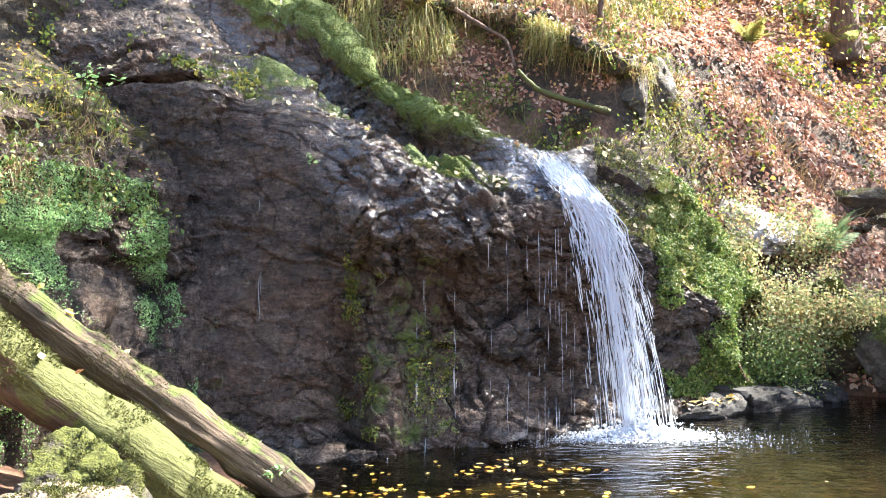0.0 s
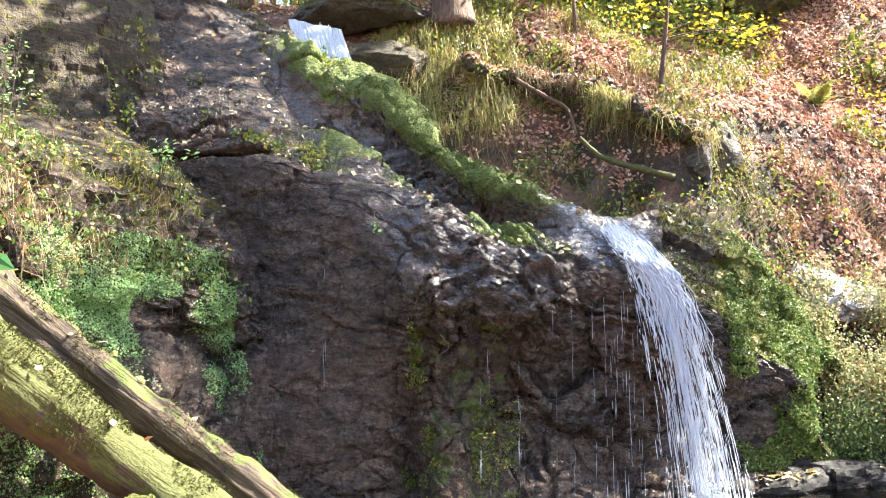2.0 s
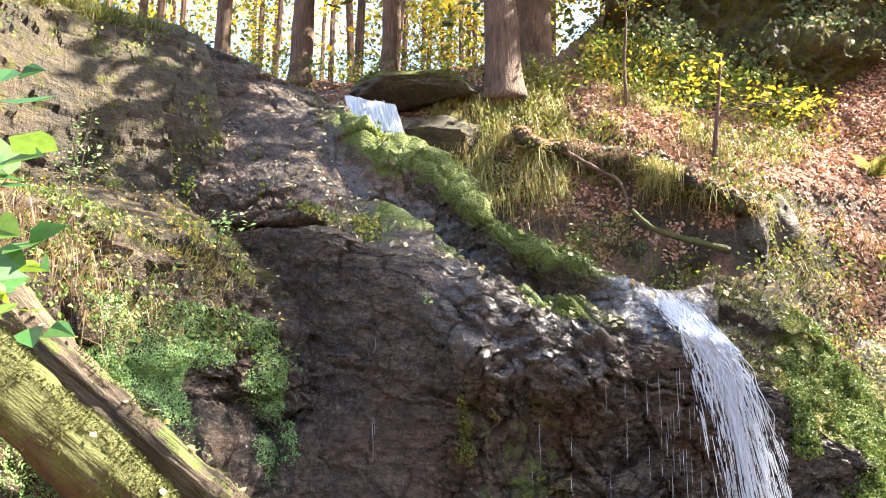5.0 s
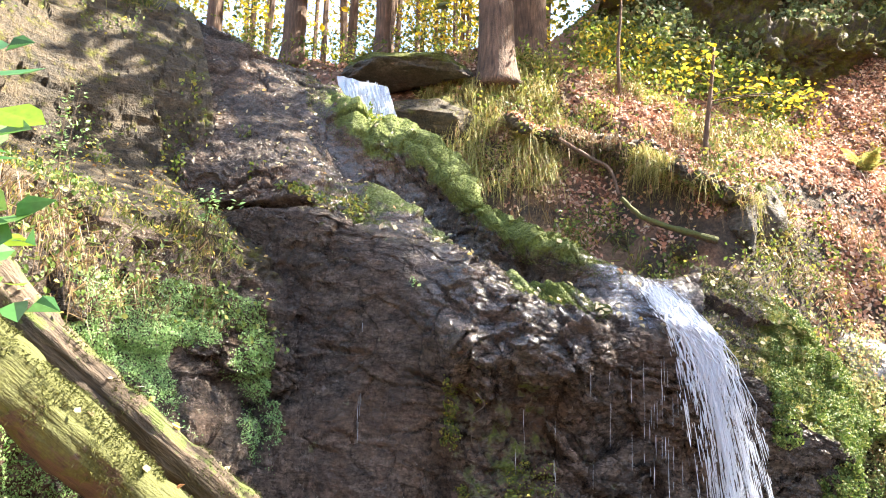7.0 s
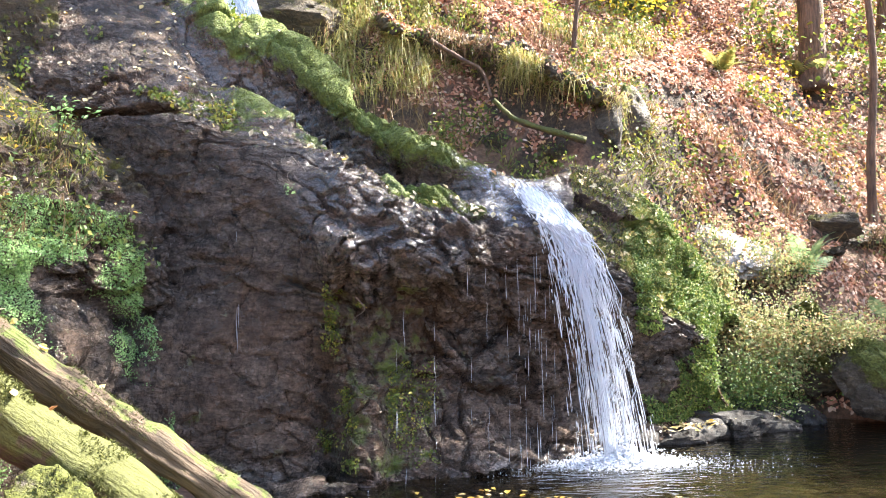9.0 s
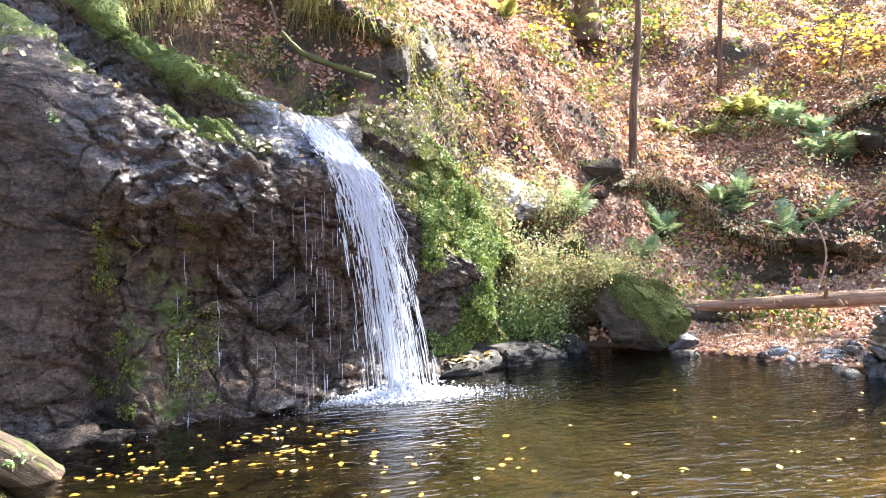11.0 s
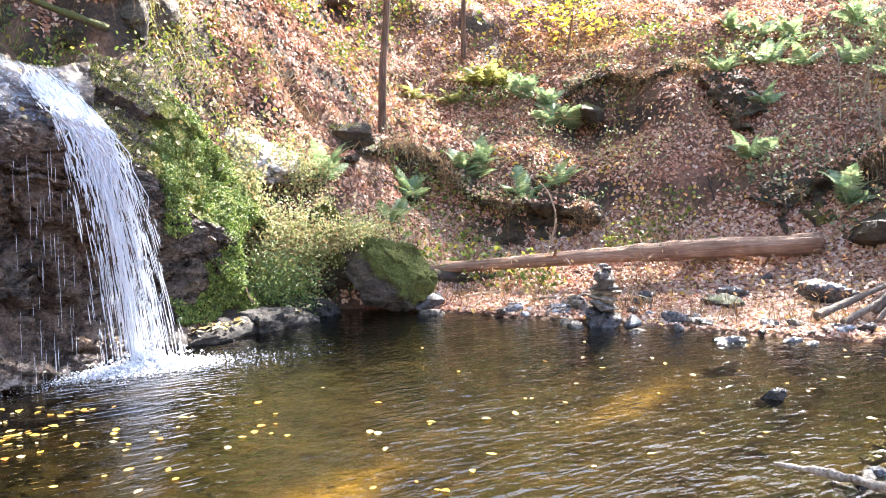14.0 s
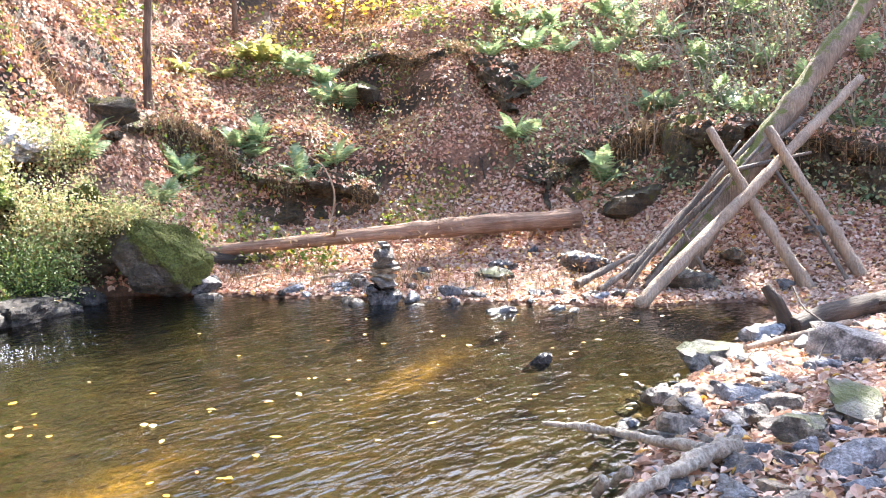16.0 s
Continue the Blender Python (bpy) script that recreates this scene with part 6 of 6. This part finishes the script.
land_grass("sunlit_grass", (-0.6, 4.0, 11.3, 13.6), 3200, 0.24, SUN_GRASS, "sunlit dry grass above the gully", "grass", patchy(1.1, 0.0), 36, 0.006, 0.9, 0.5)
cover("back_wall_brush", wall_grid, (0.1, 1.0), (0.0, 1.0), 11000, 0.10, SLOPE_LEAF, "ferns and brush over the back wall", "brush", patchy(0.7, 0.0), 32, 0.1)
# Thicket of bare twigs over the shelter.
PALE_TWIG = wood_material("pale_twigs", (0.22, 0.17, 0.12), (0.50, 0.42, 0.32), 0.0, (6, 6, 1), 8.0)
rng = np.random.RandomState(41)
h, g = Heap(), Heap()
for _ in range(240):
    x, y = rng.uniform(12.3, 16.5), rng.uniform(2.5, 7.5)
    z = float(height(x, y))
    a, ln = rng.uniform(0, 6.28), rng.uniform(0.6, 1.8)
    o = np.array([math.cos(a) - 0.4, math.sin(a), 0]) * ln * 0.6
    pts = [(x, y, z), (x + o[0] * 0.4, y + o[1] * 0.4, z + ln * 0.6), (x + o[0], y + o[1], z + ln * rng.uniform(0.4, 0.9))]
    line = catmull(pts, 8)
    h.add(*tube(line, np.linspace(0.012, 0.004, 8), 4, cap=False))
    c = line[rng.randint(3, 8, 9)] + rng.normal(size=(9, 3)) * 0.08
    g.add_array(leaf_cards(c, UP + 0 * c, 0.05, rng, 0.9, 0.6), LEAF_FACES)
stuff("bare_twigs", h, PALE_TWIG, "grey tangle of bare twigs on the slope", "brush", True)
stuff("twig_leaves", g, SLOPE_LEAF, "sparse grey-green leaves in the tangle", "brush")

# Ferns.


def frond_mesh(seed, material, length=0.55):
    rng = np.random.RandomState(seed)
    h = Heap()
    t = np.linspace(0, 1, 18)
    bow = rng.uniform(0.5, 0.9)
    line = np.stack([t * length * 0.9, 0.04 * np.sin(t * 3) * rng.normal(), length * (0.85 * t - bow * t * t)], 1)
    h.add(*tube(line, np.linspace(0.004, 0.0015, 18), 4, cap=False))
    for i in range(2, 18):
        w = length * 0.23 * math.sin(math.pi * min(1, (t[i] + 0.12) ** 0.8)) * rng.uniform(0.85, 1.1)
        for s in (-1, 1):
            a, b = line[i], np.array([0.35 * w, s * w, -0.12 * w])
            k = np.array([0.017, 0, 0.004])
            h.add([a - k, a + k, a + b * 0.6 + k * 0.8, a + b, a + b * 0.6 - k * 0.8], [(0, 1, 2, 3), (0, 3, 4)])
    me = h.make("frond", material, False)
    data = me.data
    bpy.data.objects.remove(me)
    return data


FRONDS = [[frond_mesh(s, FERN) for s in (1, 2, 3)], [frond_mesh(s, FERN_PALE) for s in (4, 5, 6)]]


def fern(x, y, size, pale=0, seed=0, z=None):
    rng = np.random.RandomState(seed + 500)
    f = new("fern")
    f.location = (x, y, (float(height(x, y)) if z is None else z) - 0.01)
    n = rng.randint(8, 13)
    for i in range(n):
        o = new("frond", FRONDS[pale][i % 3])
        o.parent = f
        o.matrix_basis = pose(0, 0, 0.02, rng.normal() * 14, rng.uniform(-50, 5), 360 * i / n + rng.normal() * 14) @ Matrix.Scale(size * rng.uniform(0.75, 1.15), 4)
    return tagged(f, "pale yellowing fern on the leafy slope" if pale else "green sword fern with arching fronds on the slope", "fern", group="ferns on the slopes")


FERN_SPOTS = [(10.1, 13.4), (10.6, 12.9), (10.5, 12.2), (10.9, 12.0), (10.8, 11.7), (8.7, 11.2), (8.3, 11.3), (9.1, 10.6), (9.75, 10.4), (8.75, 13.3), (9.5, 13.1), (7.3, 11.3), (6.35, 10.3),
              (9.05, 10.5), (11.2, 11.6), (14.7, 9.9), (14.3, 10.3), (15.8, 8.5), (15.6, 7.95), (14.1, 8.6), (13.3, 8.8), (12.1, 8.3), (13.5, 6.4), (13.6, 6.1), (15.2, 7.0), (13.4, 5.1), (12.8, 4.5),
              (12.0, 6.5), (16.1, 4.3), (14.0, 3.15), (13.0, 2.9), (14.5, 5.9), (14.4, 4.8), (13.7, 3.95), (14.2, 6.8), (15.1, 9.5), (5.35, 13.0), (7.7, 15.0), (10.3, 13.1), (10.75, 12.4), (8.5, 11.1), (13.9, 9.2),
              (14.6, 8.0), (15.0, 7.6), (15.5, 5.6), (5.3, 10.4), (13.1, 9.6)]
for i, (x, y) in enumerate(FERN_SPOTS):
    fern(x, y, 1.0 + 0.6 * ((i * 37) % 10) / 10, 1 if i in (0, 1, 9, 10, 36, 37, 38) else 0, i)


def leafy_plant(name, x, y, z, tall, count, size, material, label, seed, lean=(0.1, 0.0), category="plant", stems=4, spread=0.12, wide=0.5, low=5):
    """Upright stems, every leaf of them a mesh face on its own stalk."""
    rng = np.random.RandomState(seed)
    ob = new(name)
    ob.location = (x, y, z)
    for s in range(stems):
        o = np.array([rng.normal() * spread, rng.normal() * spread, 0])
        pts = [o * 0.2, o * 0.6 + np.array([lean[0] * 0.4, lean[1] * 0.4, tall * 0.55]), o + np.array([lean[0], lean[1], tall * rng.uniform(0.8, 1.1)])]
        line = catmull(pts, 16)
        v, f = tube(line, np.linspace(0.005, 0.002, 16), 5, cap=False)
        st = mesh_object("stem", v, f, MOSS_BARE)
        st.parent = ob
        h = Heap()
        k = rng.randint(low, 16, count)
        p = line[k] + rng.normal(size=(count, 3)) * np.array([size * 0.8, size * 0.8, size * 0.3])
        h.add_array(leaf_cards(p, UP + 0 * p - np.array([0, 0.5, 0]), size, rng, 0.4, wide, droop=0.4), LEAF_FACES)
        lv = h.make("leaves", material, False)
        lv.parent = st
    return tagged(ob, label, category)


leafy_plant("leafy_plant", -1.24, 1.68, 0.2, 2.12, 10, 0.11, BIG_LEAF, "tall plant with broad glossy green leaves close by", 1, (0.0, 0.0), stems=3, spread=0.04, wide=0.7, low=13)
leafy_plant("leafy_plant", -3.62, 5.95, 2.85, 0.95, 22, 0.045, IVY, "tall leafy green plant on top of the bank", 2, (0.05, 0.0), stems=5)
leafy_plant("leafy_plant", -2.85, 7.05, 2.85, 0.36, 18, 0.055, IVY, "small bright green plant on the bank's edge", 3, (0.1, -0.1), stems=5)
leafy_plant("leafy_plant", -3.05, 6.95, 2.85, 0.3, 16, 0.05, WEED, "small green plant on the bank's edge", 4, (0.0, -0.1), stems=4)
leafy_plant("leafy_plant", -0.93, 7.22, 2.42, 0.1, 10, 0.045, IVY, "tiny bright green fern rooted in the rock face", 5, (0.0, -0.08), stems=3, spread=0.04)
leafy_plant("leafy_plant", 0.02, 6.98, 0.62, 0.12, 5, 0.05, WEED, "tiny yellow-green seedling on the rock face", 6, (0.0, -0.05), stems=2, spread=0.03)
leafy_plant("leafy_plant", -1.0, 5.55, 0.12, 0.1, 9, 0.04, IVY, "small seedling growing from the fallen log", 7, (0.0, 0.0), stems=3, spread=0.04)
# ---- fallen leaves ----
LITTER = leaf_material("fallen_leaves", [(0.0, (0.15, 0.06, 0.035)), (0.2, (0.38, 0.165, 0.10)), (0.5, (0.60, 0.31, 0.205)), (0.78, (0.72, 0.45, 0.32)), (0.94, (0.80, 0.62, 0.48)), (1.0, (0.70, 0.45, 0.08))], 0.2, 0.6)
# Paler palette of the same litter, for the beach and near bank.
TAN_LITTER = leaf_material("dry_fallen_leaves", [(0.0, (0.30, 0.15, 0.09)), (0.25, (0.58, 0.35, 0.25)), (0.6, (0.74, 0.53, 0.41)), (0.9, (0.82, 0.68, 0.56)), (1.0, (0.72, 0.46, 0.10))], 0.2, 0.6)
YELLOWED = leaf_material("yellow_fallen_leaves", [(0.0, (0.60, 0.36, 0.03)), (0.5, (0.72, 0.50, 0.07)), (0.8, (0.75, 0.62, 0.25)), (1.0, (0.60, 0.30, 0.12))], 0.25, 0.5)
PALE_LEAF = leaf_material("pale_fallen_leaves", [(0.0, (0.60, 0.50, 0.28)), (0.6, (0.72, 0.62, 0.40)), (0.9, (0.70, 0.52, 0.12)), (1.0, (0.50, 0.20, 0.10))], 0.2, 0.5)


AFLOAT = leaf_material("floating_leaves", [(0.0, (0.50, 0.20, 0.04)), (0.3, (0.66, 0.36, 0.04)), (0.6, (0.72, 0.50, 0.10)), (1.0, (0.78, 0.64, 0.36))], 0.2, 0.4)


def litter(name, box, count, size, material, seed, label, mask=None):
    rng = np.random.RandomState(seed)
    p, n = on_land(box, count, rng, mask, 0.01, 0.34)
    h = Heap()
    h.add_array(leaf_cards(p + n * rng.uniform(0.005, 0.03, (count, 1)), n, size, rng, 0.35, 0.62, 0.35), LEAF_FACES)
    return stuff(name, h, material, label, "fallen leaves")


litter("slope_litter", (4.0, 17.5, 6.5, 19), 120000, 0.068, LITTER, 51, "thick carpet of brown and salmon fallen leaves on the slope", lambda q: np.clip(1.1 - np.clip(fractal(q * 0.9 + 3, 3), 0, 1) * 1.3, 0.1, 1))
litter("beach_litter", (5.5, 13.5, 1.5, 11.0), 34000, 0.07, TAN_LITTER, 52, "thick carpet of tan fallen leaves on the beach", lambda q: np.clip(1.6 - q[:, 2], 0, 1))
litter("shore_litter", (2.8, 10.0, 0.0, 3.2), 13000, 0.068, TAN_LITTER, 53, "brown fallen leaves between the shore stones")
litter("near_litter", (-4.0, 11.0, -4.0, 2.4), 9000, 0.068, TAN_LITTER, 59, "tan fallen leaves scattered over the near bank")
litter("right_litter", (10.8, 17.5, 1.0, 7.0), 26000, 0.072, LITTER, 58, "brown and salmon fallen leaves on the steep slope")
litter("gully_litter", (-1.0, 6.0, 9.6, 14.5), 20000, 0.065, LITTER, 54, "fallen leaves on the bank above the falls", patchy(0.9, -0.2))
litter("yellow_litter", (5.5, 16, 7, 17), 3500, 0.085, YELLOWED, 55, "scattered yellow leaves on the slope", patchy(0.5, 0.0))
litter("back_litter", (0.5, 8.5, 12.0, 17.5), 14000, 0.075, LITTER, 57, "sunlit fallen leaves on the back slope")
litter("rim_litter", (-8, 2.5, 11.5, 18), 9000, 0.09, LITTER, 56, "fallen leaves on the forest floor above the falls")


def strew(name, grid, rows, cols, count, size, material, label, seed, mask=None):
    rng = np.random.RandomState(seed)
    p, n = on_grid(grid, rows, cols, count * 3, rng, mask)
    keep = n[:, 2] > 0.45
    p, n = p[keep][:count], n[keep][:count]
    h = Heap()
    h.add_array(leaf_cards(p + n * 0.015, n, size, rng, 0.25, 0.65, 0.3), LEAF_FACES)
    return stuff(name, h, material, label, "fallen leaves")


strew("rock_leaves", cliff_out, (0.48, 0.78), span(0.02, 0.42), 180, 0.06, PALE_LEAF, "pale fallen leaves stuck to the wet rock", 61)
strew("rock_leaves", cliff_out, (0.5, 0.85), span(0.45, 0.75), 70, 0.07, PALE_LEAF, "pale fallen leaves on the mossy ridge", 62)
strew("rock_leaves", cliff_out, (0.45, 0.95), span(0.75, 1.0), 140, 0.07, PALE_LEAF, "fallen leaves on the grassy shoulder", 63)
h = Heap()
r_ = np.random.RandomState(65)
p = np.stack([r_.uniform(2.6, 4.8, 260), np.zeros(260), np.zeros(260)], 1)
p[:, 1] = 8.5 + (p[:, 0] - 2.9) * 0.55 + r_.normal(size=260) * 0.18
p[:, 2] = 0.13 + r_.uniform(0, 0.05, 260)
h.add_array(leaf_cards(p, UP + 0 * p, 0.07, r_, 0.3, 0.65, 0.3), LEAF_FACES)
stuff("foot_leaves", h, PALE_LEAF, "pale fallen leaves on the black rocks at the cliff foot", "fallen leaves")
strew("bank_leaves", bank_out, (0.3, 0.66), span(0.05, 0.97), 620, 0.045, YELLOWED, "yellow and pale leaves strewn over the bank", 64)

for i, g in enumerate(LEDGE_GRIDS):
    strew("ledge_leaves", g, (0.66, 1.0), (0.02, 0.98), g.shape[1] * 9, 0.07, LITTER, "brown fallen leaves heaped on the ledge", 90 + i)
# Leaves afloat on the pool.
rng = np.random.RandomState(71)
spots = []
for cx, cy, sx, sy, k in [(0.75, 6.45, 0.16, 0.10, 26), (1.1, 6.25, 0.12, 0.05, 14), (0.5, 6.2, 0.2, 0.1, 16), (0.75, 5.85, 0.2, 0.1, 26), (0.35, 5.6, 0.3, 0.12, 18), (-0.45, 5.75, 0.18, 0.12, 34), (-0.15, 5.5, 0.2, 0.1, 22), (-0.3, 6.3, 0.35, 0.15, 20),
                          (0.9, 5.3, 0.6, 0.25, 26), (1.6, 4.7, 0.7, 0.3, 26), (2.6, 4.6, 0.8, 0.4, 16), (3.6, 4.2, 0.9, 0.5, 18), (4.8, 4.2, 1.0, 0.6, 18), (6.4, 5.0, 0.8, 0.6, 16), (7.8, 3.8, 0.5, 0.4, 16), (3.2, 6.6, 0.9, 0.6, 12), (5.0, 3.0, 0.4, 0.3, 12), (2.2, 3.6, 0.7, 0.3, 22)]:
    k = int(k * 0.7) if cx < 1.4 else k // 2
    spots.append(np.stack([cx + sx * rng.normal(size=k), cy + sy * rng.normal(size=k), np.full(k, 0.006)], 1))
spots = np.concatenate(spots)
spots = spots[shore_distance(spots[:, 0], spots[:, 1]) < -0.03]
h = Heap()
h.add_array(leaf_cards(spots, UP + 0 * spots, 0.056, rng, 0.06, 0.65, 0.08), LEAF_FACES)
stuff("floating_leaves", h, AFLOAT, "yellow leaves afloat on the pool", "fallen leaves")
# Leaves caught on logs and stones near the pool.
h = Heap()
k = 46
t = rng.uniform(0, 1, k)
a = np.array([-0.85, 5.85, -0.08]) + t[:, None] * np.array([-3.05, -1.05, 2.66]) + np.array([0.02, -0.06, 0.14])
b = np.array([-1.1, 5.5, -0.16]) + t[:, None] * np.array([-2.5, -1.4, 2.32]) + np.array([0.03, -0.07, 0.19])
pick = np.where((np.arange(k) % 2)[:, None] == 0, a, b) + rng.normal(size=(k, 3)) * np.array([0.03, 0.03, 0.012])
h.add_array(leaf_cards(pick, UP + 0 * pick - np.array([0, 0.4, 0]), 0.07, rng, 0.3, 0.65, 0.3), LEAF_FACES)
stuff("log_leaves", h, PALE_LEAF, "a few pale leaves caught on the logs", "fallen leaves")

LOG_MOSS = leaf_material("log_moss_tufts", [(0.0, (0.03, 0.034, 0.008)), (0.5, (0.07, 0.08, 0.016)), (1.0, (0.14, 0.145, 0.032))], 0.3, 0.8)
# Moss that stands up from the logs.
for name, k, cut, label in (("fallen_log", 6000, 0.05, "short yellow-green moss on the bare-sided log"), ("mossy_log", 16000, -0.12, "thick yellow-green moss on the leaning log")):
    p, out = LOG_SKINS[name]
    out = out / np.linalg.norm(out, axis=1, keepdims=True)
    pick = rng.randint(0, len(p), k * 3)
    along = (p[-1] - p[0]) / 89
    p, out = p[pick] + rng.uniform(-0.7, 0.7, (k * 3, 1)) * along + rng.normal(size=(k * 3, 3)) * 0.006, out[pick]
    keep = (fractal(p * 4, 3) > cut) & (out[:, 2] - 0.5 * out[:, 1] > rng.uniform(-0.1 if cut < 0 else 0.3, 0.6, k * 3))
    p, out = p[keep][:k], out[keep][:k]
    h = Heap()
    h.add_array(blades(p, out, 0.026, rng, 0.003, 0.4), BLADE_FACES)
    stuff("log_moss", h, LOG_MOSS, label, "moss")


def moss_on(ob, count, length, seed, cut=0.0):
    """Short moss standing on the upper side of a stone."""
    rng = np.random.RandomState(seed)
    m = np.array(ob.matrix_world)
    v = np.array([tuple(q.co) for q in ob.data.vertices]) @ m[:3, :3].T + m[:3, 3]
    n = v - m[:3, 3]
    n /= np.linalg.norm(n, axis=1, keepdims=True)
    pick = rng.randint(0, len(v), count * 4)
    p, n = v[pick] + rng.normal(size=(count * 4, 3)) * 0.008, n[pick]
    keep = (n[:, 2] > rng.uniform(-0.1, 0.7, count * 4)) & (fractal(p * 3.5, 3) > cut)
    h = Heap()
    h.add_array(blades(p[keep][:count], n[keep][:count], length, rng, 0.003, 0.4), BLADE_FACES)
    stuff("stone_moss", h, LOG_MOSS, "short yellow-green moss growing on a stone", "moss")


for ob in [o for o in bpy.data.objects if o.name.startswith("boulder") and o.data and "moss" in o.get("label", "")]:
    moss_on(ob, 5000, 0.02, len(ob.name) + 3, -0.15)
